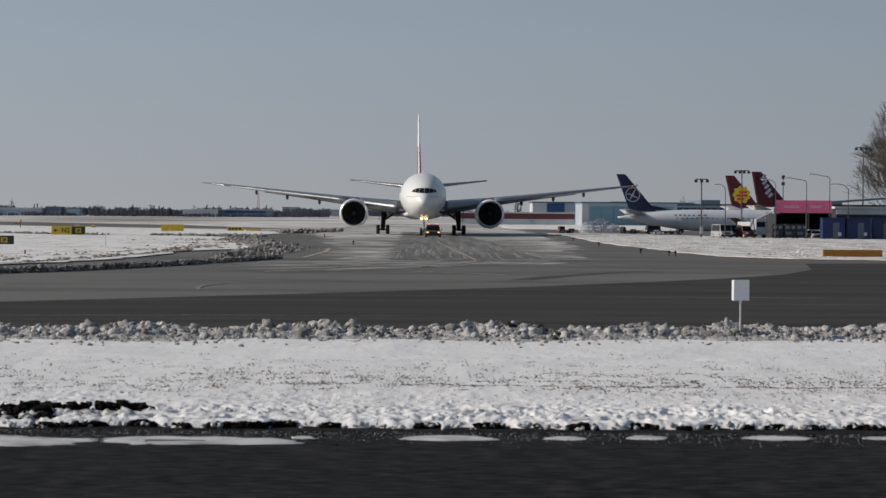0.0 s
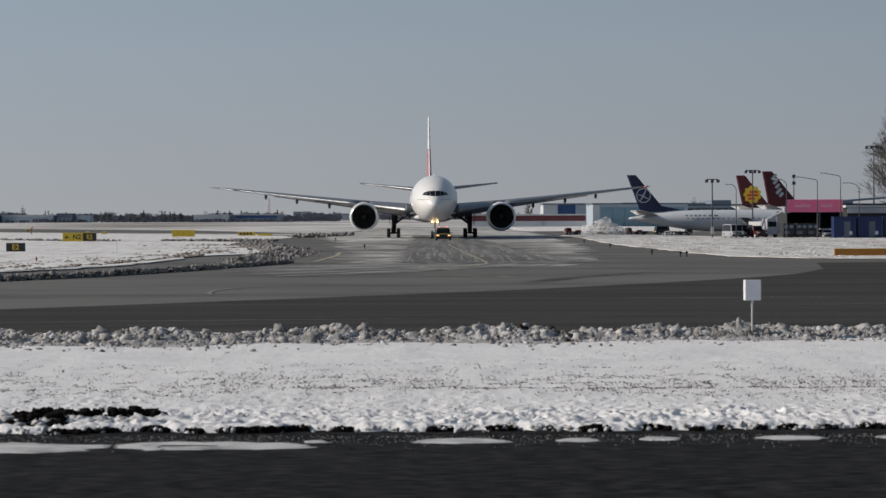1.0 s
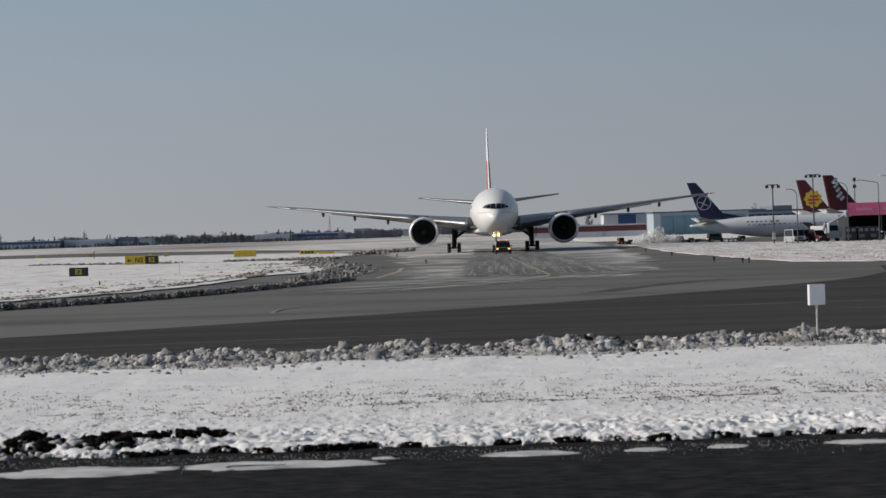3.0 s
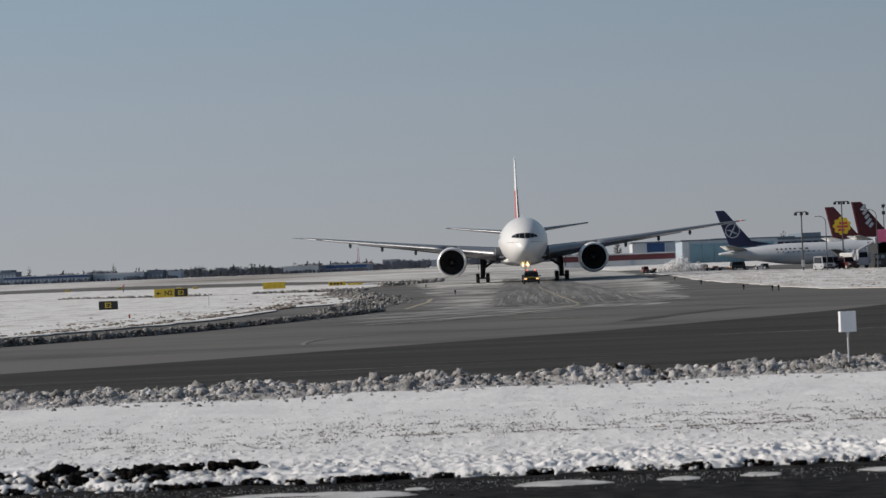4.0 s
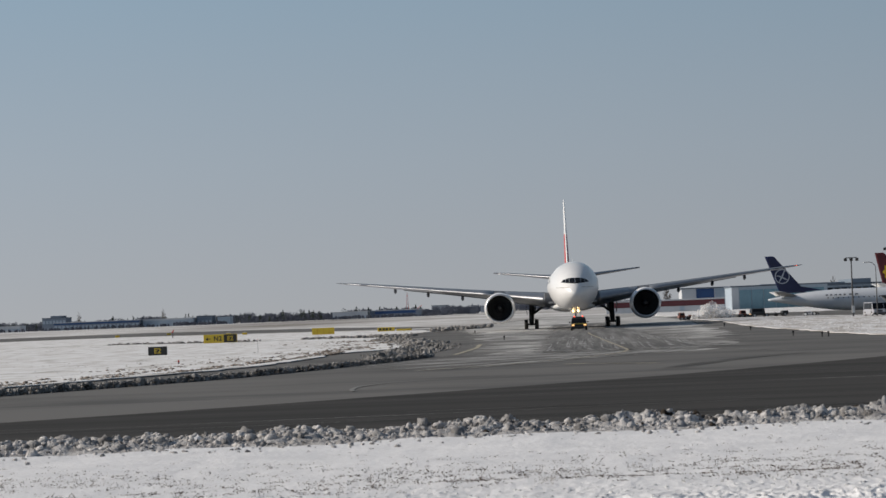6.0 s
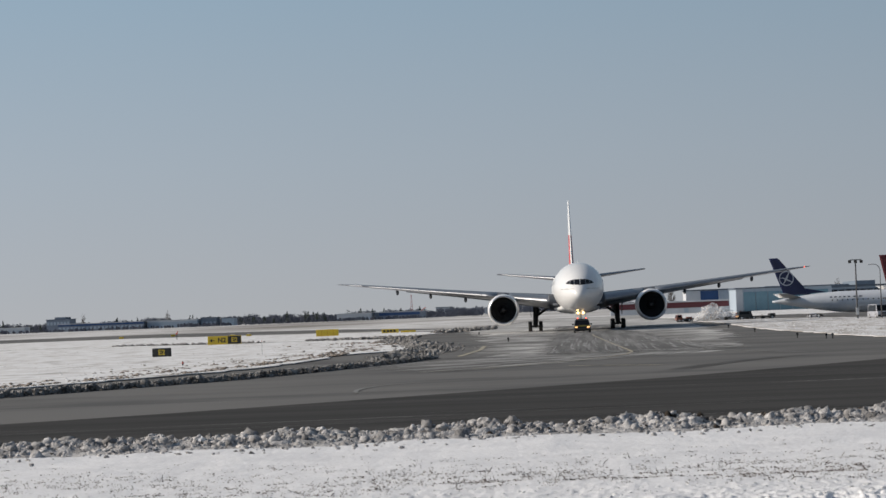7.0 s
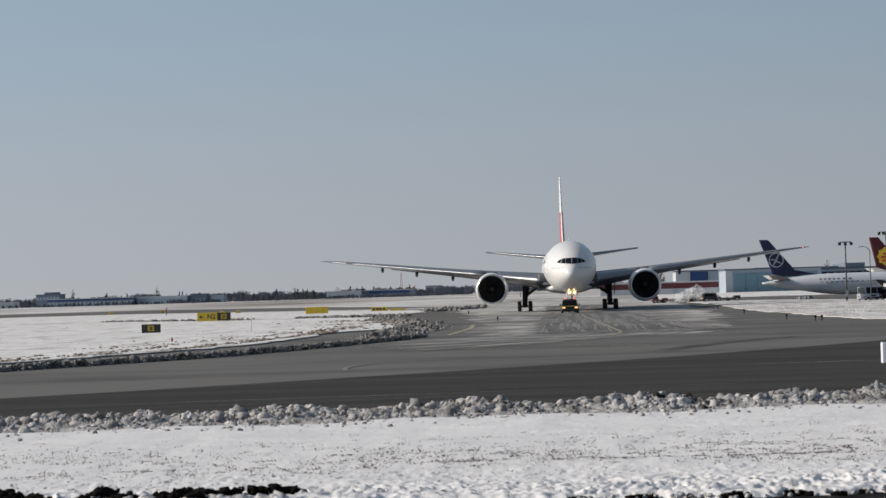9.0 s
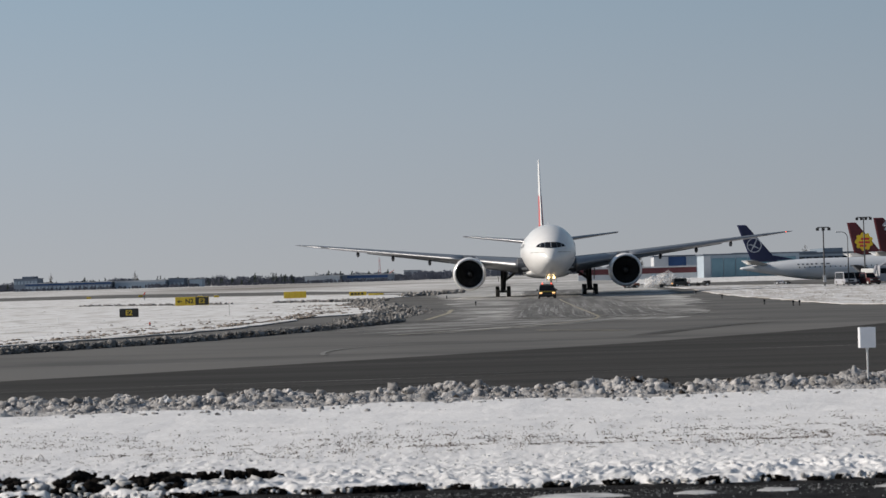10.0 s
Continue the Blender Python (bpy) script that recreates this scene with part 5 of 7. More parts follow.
def signs():
    up = pose(0, 0, 0, 90)
    ob, w = board("direction_sign_small", -38.48, -36.84, 240, 0.12, 0.86, M_SIGNBLK, "black airfield sign with yellow letters E2 in snow")
    letters("E2", 0.62, M_SIGNYEL, ob, pose(0, -0.012, 0.48) @ up)
    ob, w = board("direction_sign", -47.63, -43.5, 340, 0.14, 1.18, M_SIGNYEL, "yellow and black airfield sign reading N2 and E2")
    part("panel", boxed(0.42, 2.03, -0.03, 0.05, 0.18, 1.14, bevel=0.02), M_SIGNBLK, ob, "black location panel")
    letters("E2", 0.78, M_SIGNYEL, ob, pose(1.22, -0.045, 0.64) @ up)
    letters("N2", 0.80, M_SIGNBLK, ob, pose(-0.32, -0.012, 0.64) @ up)
    bm = boxed(-1.60, -1.22, -0.014, 0, 0.60, 0.69)
    prism(bm, [(-1.82, 0.645), (-1.52, 0.86), (-1.52, 0.43)], -0.014, 0)
    part("arrow", bm, M_SIGNBLK, ob, "black arrow")
    ob, w = board("yellow_board", -42.87, -39.44, 425, 0.05, 1.10, M_SIGNYEL, "plain yellow airfield sign seen from behind")
    for k in range(3):
        part("seam", boxed(-0.9 + 0.9 * k, -0.86 + 0.9 * k, -0.012, 0, 0.08, 1.07), M_SIGNORANGE, ob, "thin panel seam")
    ob, w = board("low_yellow_board", -34.0, -31.3, 440, 0.10, 0.72, M_SIGNYEL, "low weathered yellow airfield sign")
    for x in (-0.9, -0.35, 0.15, 0.7):
        part("lettering_bar", boxed(x - 0.2, x + 0.16, -0.012, 0, 0.24, 0.58), M_DARKMETAL, ob, "dark lettering bar")
    board("low_yellow_board", -31.0, -28.6, 440, 0.06, 0.40, M_SIGNYEL, "very low weathered yellow sign half in snow")
    ob, w = board("orange_board", 27.45, 31.75, 202, 0.06, 0.58, M_SIGNORANGE, "long orange-brown sign back standing in the snow")
    part("cap", boxed(-w, w, -0.02, 0.24, 0.575, 0.60), M_SIGNYEL, ob, "yellow top edge")
    # small white box on a post by the snow bank
    ob = thing("post_sign", pose(7.03, 66.0, 0, 0, 0, 20), "small white blank box sign on a thin steel post", "sign")
    part("sign_box", boxed(-0.205, 0.205, -0.06, 0.06, 1.0, 1.485, bevel=0.012), M_SIGNWHITE, ob, "white sheet-metal box")
    part("post", tube(bmesh.new(), (0, 0, 0), (0, 0, 1.0), 0.022, seg=10), M_GREYPAINT, ob)
    part("collar", tube(bmesh.new(), (0, 0, 0.94), (0, 0, 1.0), 0.035, seg=10), M_GREYPAINT, ob)
    # edge lights beside the taxiway
    for x, y in ((15.2, 215), (16.5, 204), (17.0, 204.5), (14.6, 262), (14.4, 310), (-8.4, 262), (-14.5, 342)):
        ob = thing("edge_light", pose(x, y, 0), "small dark taxiway edge light on a stub", "edge light", group="taxiway edge lights")
        part("stub", tube(bmesh.new(), (0, 0, 0), (0, 0, 0.26), 0.05, seg=8), M_DARKMETAL, ob)
        part("lens", tube(bmesh.new(), (0, 0, 0.26), (0, 0, 0.42), 0.10, 0.06, seg=10), M_GLASS, ob)
    for x, y in ((-65.5, 500), (-62.8, 502), (-101, 590), (-93, 610)):
        ob = thing("marker_box", pose(x, y, 0), "small orange and white marker box in the field", "marker", group="field markers")
        part("box", boxed(-0.45, 0.45, -0.3, 0.3, 0.0, 0.45, bevel=0.04), M_VEHYEL, ob)
        part("lid", boxed(-0.3, 0.3, -0.2, 0.2, 0.45, 0.58, bevel=0.03), M_VEHWHITE, ob, "white lid")
    ob = thing("wind_marker", pose(-73.0, 483, 0), "thin pole with a small red and white marker", "marker")
    part("pole", tube(bmesh.new(), (0, 0, 0), (0, 0, 1.0), 0.06, seg=8), M_DARKMETAL, ob)
    part("vane", tube(bmesh.new(), (-0.1, 0, 1.0), (0.2, 0, 1.5), 0.12, 0.08, seg=8), M_REDWHITE, ob, "red marker vane")


def stakes():
    ob = thing("snow_stake", pose(-28.1, 233, 0), "thin dark stake standing in the snow", "stake")
    part("rod", tube(bmesh.new(), (0, 0, 0), (0, 0, 1.15), 0.013, seg=6), M_DARKMETAL, ob)
    part("tip", tube(bmesh.new(), (0, 0, 1.15), (0, 0, 1.25), 0.02, seg=6), M_REDWHITE, ob)
    ob = thing("edge_light", pose(-28.1, 188, 0), "small red marker light stub in the snow", "edge light")
    part("stub", tube(bmesh.new(), (0, 0, 0), (0, 0, 0.22), 0.05, seg=8), M_DARKMETAL, ob)
    part("lens", tube(bmesh.new(), (0, 0, 0.22), (0, 0, 0.36), 0.08, 0.05, seg=10), M_REDWHITE, ob)


# ---- vehicles: the front looks towards -y ----
def tapered(bm, x, y0, y1, z0, z1, dx=0.0, dy0=0.0, dy1=0.0):
    return loft(bm, [[(-x, y0, z0), (x, y0, z0), (x, y1, z0), (-x, y1, z0)], [(-x + dx, y0 + dy0, z1), (x - dx, y0 + dy0, z1), (x - dx, y1 - dy1, z1), (-x + dx, y1 - dy1, z1)]])


def rounded(bm, amount, segments=2):
    bmesh.ops.bevel(bm, geom=list(bm.edges), offset=amount, segments=segments, affect="EDGES", profile=0.5)
    return bm


def small_car(name, m, paint, label, length=4.3, width=1.8, height=1.55, boxy=False, bar=False, lit=False, accent=None):
    ob = thing(name, m, label, "vehicle")
    w = width / 2
    belt = height * (0.50 if boxy else 0.58)
    hood = 0.12 if boxy else 0.30
    body = part("body", rounded(tapered(bmesh.new(), w, 0, length, 0.22, belt, 0.05, 0.06, 0.05), 0.07), paint, ob)
    part("cabin", rounded(tapered(bmesh.new(), w - 0.06, length * hood, length * 0.97, belt - 0.02, height, 0.13 if not boxy else 0.06, 0.55 if not boxy else 0.3, 0.35 if not boxy else 0.05), 0.05), paint, ob)
    zt = height - 0.10
    dy = 0.55 if not boxy else 0.3
    q0, q1 = length * hood, dy
    wx0, wx1 = w - 0.14, w - (0.24 if not boxy else 0.17)
    bm = loft(bmesh.new(), [[(-wx0, q0 + 0.06 * q1 - 0.012, belt + 0.04), (wx0, q0 + 0.06 * q1 - 0.012, belt + 0.04)], [(-wx1, q0 + 0.86 * q1 - 0.012, zt), (wx1, q0 + 0.86 * q1 - 0.012, zt)]], close=False, cap=False)
    part("windscreen", bm, M_GLASS, ob, "dark windscreen")
    for s in (-1, 1):
        xo = s * (w - 0.055)
        xi = s * (w - (0.165 if not boxy else 0.10))
        bm = loft(bmesh.new(), [[(xo, q0 + 0.3, belt + 0.03), (xo, length * 0.93, belt + 0.03)], [(xi, q0 + q1 + 0.1, zt), (xi, length * 0.93 - (0.3 if not boxy else 0.1), zt)]], close=False, cap=False)
        part("side_window", bm, M_GLASS, ob, "dark side window")
        part("headlight", rounded(boxed(s * w * 0.72 - 0.16, s * w * 0.72 + 0.16, -0.02, 0.10, belt - 0.30, belt - 0.14), 0.02), M_AMBER if lit else M_GREYPAINT, body, "lit warm headlight" if lit else "")
        part("mirror", rounded(boxed(s * (w + 0.10) - 0.09, s * (w + 0.10) + 0.09, q0 + 0.30, q0 + 0.40, belt + 0.02, belt + 0.18), 0.02), M_BLACK, body)
    part("bumper", rounded(boxed(-w, w, -0.08, 0.12, 0.25, 0.48), 0.04), M_BLACK, body, "black front bumper")
    part("grille", boxed(-w * 0.45, w * 0.45, -0.012, 0.03, belt - 0.34, belt - 0.14), M_BLACK, body)
    if accent:
        part("stripe", boxed(-w * 0.95, w * 0.95, -0.016, 0.02, belt - 0.13, belt - 0.05), accent, body, "yellow hi-vis stripe")
        part("hood_panel", boxed(-w * 0.4, w * 0.4, 0.16, length * hood - 0.1, belt + 0.002, belt + 0.012), accent, body, "yellow bonnet panel")
    if bar:
        br = part("roof_bar", rounded(boxed(-w * 0.72, w * 0.72, length * 0.45, length * 0.45 + 0.25, height, height + 0.10), 0.02), M_BLACK, ob, "black roof light bar")
        for s in (-1, 1):
            part("beacon", tube(bmesh.new(), (s * w * 0.5, length * 0.45 + 0.12, height + 0.10), (s * w * 0.5, length * 0.45 + 0.12, height + 0.24), 0.08, 0.06, seg=10), M_REDLAMP, br, "lit orange-red beacon")
    wheels = []
    for s in (-1, 1):
        for y in (length * 0.19, length * 0.80):
            wh = part("wheel", wheel_mesh(0.33, 0.22), M_BLACK, ob, smooth=True)
            wh.matrix_basis = pose(s * (w - 0.10), y, 0.33)
            part("rim", rim_mesh(0.33, 0.22), M_GREYPAINT, wh)
            wheels.append((wh, 0.33))
    return ob, wheels


def sweeper(name, m, paint, label, length=7.0, bed=True, lit=False, size=0.52, cab_long=2.1, tall=2.2, plough=False):
    """A snow sweeper truck with a cab, a tank, a slung brush and a blower; the front looks towards -y."""
    ob = thing(name, m, label, "snow sweeper", group="snow sweeper convoy")
    ob.scale = (size, size, size)
    part("chassis", boxed(-0.9, 0.9, 0.3, length, 0.55, 0.80, bevel=0.03), M_DARKMETAL, ob)
    cab = part("cab", rounded(tapered(bmesh.new(), 1.2, 0, cab_long, 0.6, tall, 0.14, 0.30, 0.25), 0.16), paint, ob)
    z0, z1 = 0.6 + (tall - 0.6) * 0.5, 0.6 + (tall - 0.6) * 0.88
    bm = loft(bmesh.new(), [[(-1.0, 0.13, z0), (1.0, 0.13, z0)], [(-0.95, 0.245, z1), (0.95, 0.245, z1)]], close=False, cap=False)
    part("windscreen", bm, M_GLASS, cab, "dark windscreen")
    for s in (-1, 1):
        bm = loft(bmesh.new(), [[(s * 1.14, 0.45, z0), (s * 1.14, cab_long * 0.8, z0)], [(s * 1.095, 0.5, z1), (s * 1.095, cab_long * 0.75, z1)]], close=False, cap=False)
        part("side_window", bm, M_GLASS, cab)
        part("headlight", rounded(boxed(s * 0.85 - 0.14, s * 0.85 + 0.14, -0.03, 0.08, 0.85, 1.05), 0.03), M_AMBER if lit else M_GREYPAINT, cab, "warm headlight" if lit else "")
    part("beacon", tube(bmesh.new(), (0, 1.0, tall - 0.02), (0, 1.0, tall + 0.16), 0.09, 0.07, seg=10), M_ORANGE, cab, "orange roof beacon")
    if plough:
        bm = boxed(-1.0, 1.0, -2.9, 0.1, 0.42, 0.62, bevel=0.03)
        part("push_frame", bm, M_DARKMETAL, ob, "dark push frame")
        part("front_brush", tube(bmesh.new(), (-1.8, -2.7, 0.48), (1.8, -3.2, 0.48), 0.47, seg=18), M_BLACK, ob, "dark front brush")
        part("brush_cover", rounded(boxed(-1.5, 1.5, -2.6, -1.9, 0.7, 1.05), 0.08), paint, ob)
        for y in (6.4, 7.9, 9.3):
            part("stanchion", boxed(0.9, 1.0, y, y + 0.12, 0.8, 1.3), M_DARKMETAL, ob)
    if bed:
        part("tank", rounded(boxed(-1.15, 1.15, 2.4, length - 2.2, 0.85, 2.1), 0.15), paint, ob)
    bm = bmesh.new()
    tube(bm, (-1.7, length * 0.72, 0.48), (1.7, length * 0.66, 0.48), 0.46, seg=18)
    part("brush", bm, M_BLACK, ob, "dark rotating brush")
    part("blower", rounded(boxed(-1.0, 1.0, length - 1.5, length, 0.6, 1.5), 0.08), paint, ob)
    wheels = []
    for y in (1.0, length * 0.42, length - 0.9):
        for s in (-1, 1):
            wh = part("wheel", wheel_mesh(0.50, 0.34), M_BLACK, ob, smooth=True)
            wh.matrix_basis = pose(s * 1.0, y, 0.50)
            part("rim", rim_mesh(0.50, 0.34), M_GREYPAINT, wh)
            wheels.append((wh, 0.50))
    return ob, wheels


follow_car, follow_wheels = small_car("follow_me_car", pose(-1.3, 354, 0, 0, 0, 1.3), M_VEHBLACK, "dark follow-me car with yellow panels leading the airliner", 4.4, 1.95, 1.52, bar=True, lit=True, accent=M_VEHYEL)
lead_sweeper, lead_wheels = sweeper("snow_sweeper", pose(18.3, 440, 0, 0, 0, -70), M_ORANGE, "small orange snow sweeper working on the apron", 5.0, bed=False)
second_sweeper, second_wheels = sweeper("snow_sweeper", pose(27.4, 440, 0, 0, 0, -80), M_ORANGE, "orange snow sweeper half lost in blown snow", 5.2, bed=False)
dark_sweeper, dark_wheels = sweeper("snow_sweeper", pose(31.0, 438, 0, 0, 0, -75), M_VEHBLACK, "dark sweeper truck with headlights and a towed brush", 10.0, bed=False, lit=True, size=0.60, cab_long=3.9, tall=2.3, plough=True)


def puff(name, parent, seed, blobs):
    rnd = random.Random(seed)
    bm = bmesh.new()
    for x, y, z, r in blobs:
        for q in (1.0, 0.62):
            lumps(bm, rnd, x, y, z, r * q, 0.40, 0.85, 4)
    return part(name, bm, M_PLUME, parent, "drifting white blown snow", smooth=True)


plume = thing("snow_plume", pose(24.7, 439, 0), "cloud of white snow blown up by the sweepers", "snow cloud")
plume_puffs = [puff("puff", plume, 31, [(-0.2, 0, 1.45, 1.5)]), puff("puff", plume, 32, [(1.2, 0.4, 0.95, 1.25)]), puff("puff", plume, 33, [(-1.5, 0.2, 0.7, 1.05)]), puff("puff", plume, 34, [(2.6, 0.6, 0.45, 0.8)]), puff("puff", plume, 35, [(-2.7, 0.4, 0.35, 0.7)])]


# ---- parked jets ----
def parked_jet(name, m, length, r, zc, fin, fin_mat, label, emblem, forward=0.0):
    """Local y runs from the nose at 0 to the tail; fin: distances from the tail end of the top rear, top front, root front, root rear, and the top's height."""
    ob = thing(name, m, label, "airplane", group="parked airliners")
    seg = 28
    rings = []
    for b in [0.01, 0.02, 0.05, 0.09, 0.15, 0.22, 0.45, 0.62, 0.70, 0.78, 0.86, 0.93, 0.98, 1.0]:
        if b < 0.15:
            q = math.sqrt(max(0.0, 1 - (1 - b / 0.15) ** 2))
            lo, hi, w = zc - 0.25 * r - q * 0.75 * r, zc - 0.25 * r + q * 1.25 * r, r * q
        elif b > 0.66:
            k = (b - 0.66) / 0.34
            lo, hi, w = zc - r + 1.16 * r * k ** 1.25, zc + r - 0.70 * r * k ** 1.9, r * (1 - 0.92 * k ** 1.6)
        else:
            lo, hi, w = zc - r, zc + r, r
        rings.append([(w * math.cos(t), b * length, (lo + hi) / 2 + (hi - lo) / 2 * math.sin(t)) for t in (k * math.tau / seg for k in range(seg))])
    body = part("fuselage", loft(bmesh.new(), rings), M_JETWHITE, ob, "white fuselage", smooth=True)
    for s in (-1, 1):
        for k in range(26):
            y = length * 0.16 + k * length * 0.023
            if y < length * 0.74:
                x = s * (r * 0.985)
                part("cabin_window", boxed(min(x, x + s * 0.03), max(x, x + s * 0.03), y - 0.08, y + 0.08, zc + 0.14 * r, zc + 0.14 * r + 0.2), M_GLASS, body)
        # livery lettering as plain bars, and a service door
        for y0, y1 in ((0.60, 0.615), (0.625, 0.64), (0.655, 0.665), (0.675, 0.685), (0.695, 0.705), (0.715, 0.725), (0.735, 0.745)):
            x = s * r * 0.96
            part("lettering_bar", boxed(min(x, x + s * 0.07), max(x, x + s * 0.07), y0 * length, y1 * length, zc + 0.42 * r, zc + 0.42 * r + 0.2), M_CLADDARK, body, "navy lettering bar")
        st = [(0.5 * r, length * (0.36 - forward), length * 0.17, 0.12, zc - 0.7 * r, 1), (length * 0.20, length * (0.46 - forward), length * 0.09, 0.11, zc - 0.35 * r, 0.5), (length * 0.40, length * (0.565 - forward), length * 0.035, 0.09, zc + 0.25 * r, 0)]
        part("wing", wing_mesh(s, st), M_GREYWING, ob, "grey swept wing", smooth=True)
        t0 = length * 0.87
        st = [(0.25 * r, t0, length * 0.095, 0.10, zc + 0.55 * r, 0), (length * 0.165, t0 + length * 0.075, length * 0.04, 0.09, zc + 0.95 * r, 0)]
        part("tailplane", wing_mesh(s, st), M_GREYPAINT, ob, "light grey tailplane", smooth=True)
        ex, ey, ez = s * length * 0.155, length * (0.35 - forward), max(1.35, zc - 1.15 * r)
        prof = [(0.0, 0.80), (0.1, 0.92), (0.7, 1.0), (1.8, 0.95), (3.0, 0.62)]
        nac = part("nacelle", loft(bmesh.new(), [[(ex + c * q * 0.95, ey + y, ez + d * q * 0.95) for c, d in ((math.cos(k * math.tau / 20), math.sin(k * math.tau / 20)) for k in range(20))] for y, q in prof]), M_WHITE, ob, "white engine nacelle", smooth=True)
        part("intake", tube(bmesh.new(), (ex, ey - 0.02, ez), (ex, ey + 0.05, ez), 0.70, seg=20), M_DARKMETAL, nac, "dark engine intake")
        part("main_gear", tube(bmesh.new(), (s * length * 0.085, length * 0.52, 0.5), (s * length * 0.085, length * 0.52, zc - 0.5 * r), 0.12, seg=8), M_DARKMETAL, ob)
        for q in (-0.25, 0.25):
            wh = part("wheel", wheel_mesh(0.52, 0.34, 16), M_BLACK, ob, smooth=True)
            wh.matrix_basis = pose(s * length * 0.085 + q, length * 0.52, 0.52)
    part("nose_gear", tube(bmesh.new(), (0, length * 0.09, 0.35), (0, length * 0.09, zc - 0.5 * r), 0.09, seg=8), M_DARKMETAL, ob)
    for q in (-0.2, 0.2):
        wh = part("wheel", wheel_mesh(0.38, 0.22, 16), M_BLACK, ob, smooth=True)
        wh.matrix_basis = pose(q, length * 0.09, 0.38)
    tr, tf, rf, rr, top = fin
    zr = zc + r * 0.80
    thick = 0.16
    out = [(length - rf, zr), (length - tf, top - 0.15), (length - tf + 0.25, top), (length - tr, top), (length - rr, zr)]
    bm = bmesh.new()
    n = len(out)
    cy, cz = sum(p[0] for p in out) / n, sum(p[1] for p in out) / n
    rows = [[(-0.02, y, z) for y, z in out], [(-thick, cy + (y - cy) * 0.86, cz + (z - cz) * 0.93) for y, z in out]]
    loft(bm, rows[::-1] + [[(-x, y, z) for x, y, z in row] for row in rows])
    part("fin", bm, fin_mat, ob, "tall painted tail fin")
    bm = loft(bmesh.new(), [[(-0.06, length - rf - 2.6, zc + r * 0.97), (0.06, length - rf - 2.6, zc + r * 0.97), (0.14, length - rr, zr), (-0.14, length - rr, zr)], [(-0.03, length - rf - 2.5, zc + r * 0.99), (0.03, length - rf - 2.5, zc + r * 0.99), (0.1, length - rf + 0.7, zr + 1.0), (-0.1, length - rf + 0.7, zr + 1.0)]])
    part("dorsal_fillet", bm, fin_mat, ob)
    fin_spot = lambda u, v: (length - (rf * (1 - v) + tf * v) * (1 - u) - (rr * (1 - v) + tr * v) * u, zr + (top - zr) * v)
    # side emblems as plain shapes
    for s in (-1, 1):
        x = s * (thick + 0.015)
        lo_x, hi_x = min(x, x + s * 0.02), max(x, x + s * 0.02)
        if emblem == "ring":
            y, z = fin_spot(0.52, 0.45)
            bm = bmesh.new()
            for r0, r1, k0, k1 in ((1.05, 1.20, 0, 32),):
                loft(bm, [[(hi_x if s > 0 else lo_x, y + q * math.cos(k * math.tau / 32), z + q * math.sin(k * math.tau / 32)) for k in range(33)] for q in (r0, r1)], close=False, cap=False)
            part("emblem_ring", bm, M_EMBLEM, ob, "pale ring emblem")
            bm = bmesh.new()
            xe = hi_x if s > 0 else lo_x
            for line in (((0.55, -0.95, 0.10), (0.05, -0.10, 0.26), (-0.35, 0.75, 0.16), (-0.75, 1.75, 0.05)), ((1.15, 0.05, 0.05), (0.55, 0.10, 0.16), (0.05, -0.15, 0.22)), ((0.05, -0.15, 0.22), (-0.5, -0.42, 0.17), (-0.95, -0.62, 0.05))):
                a, b = Vector(line[0][:2]), Vector(line[-1][:2])
                off = Vector((-(b - a).y, (b - a).x)).normalized() * 0.5
                loft(bm, [[(xe, y + u - off.x * w, z + v - off.y * w), (xe, y + u + off.x * w, z + v + off.y * w)] for u, v, w in line], close=False, cap=False)
            part("emblem_bars", bm, M_EMBLEM, ob, "pale emblem bars")
        elif emblem == "flower":
            y, z = fin_spot(0.40, 0.40)
            bm = bmesh.new()
            loft(bm, [[(q, y + (1.75 + 0.16 * math.cos(9 * t)) * math.cos(t), z + (1.75 + 0.16 * math.cos(9 * t)) * math.sin(t)) for t in (k * math.tau / 72 for k in range(72))] for q in (lo_x, hi_x)])
            part("emblem", bm, M_EMBLEMYEL, ob, "yellow scalloped round emblem")
            for dz, y0, y1 in ((0.55, -1.1, 0.6), (-0.15, -1.2, 1.1), (-0.85, -0.5, 0.9)):
                part("emblem_bar", boxed(lo_x - 0.02, hi_x + 0.02, y + y0, y + y1, z + dz - 0.22, z + dz + 0.22, bevel=0.0), M_REDPAINT, ob, "red lettering bar")
        else:
            for k, (u, v) in enumerate(((0.30, 0.82), (0.34, 0.70), (0.36, 0.58), (0.38, 0.46), (0.40, 0.34))):
                y, z = fin_spot(u, v)
                bm = boxed(-0.012, 0.012, -0.27, 0.27, -0.85 if k == 3 else -0.5, 0.85 if k == 0 else 0.5)
                bmesh.ops.transform(bm, matrix=Matrix.Translation((s * (thick + 0.02), y, z)) @ pose(0, 0, 0, 42), verts=bm.verts)
                part("lettering_bar", bm, M_EMBLEM, ob, "pale slanted lettering bar")
    return ob


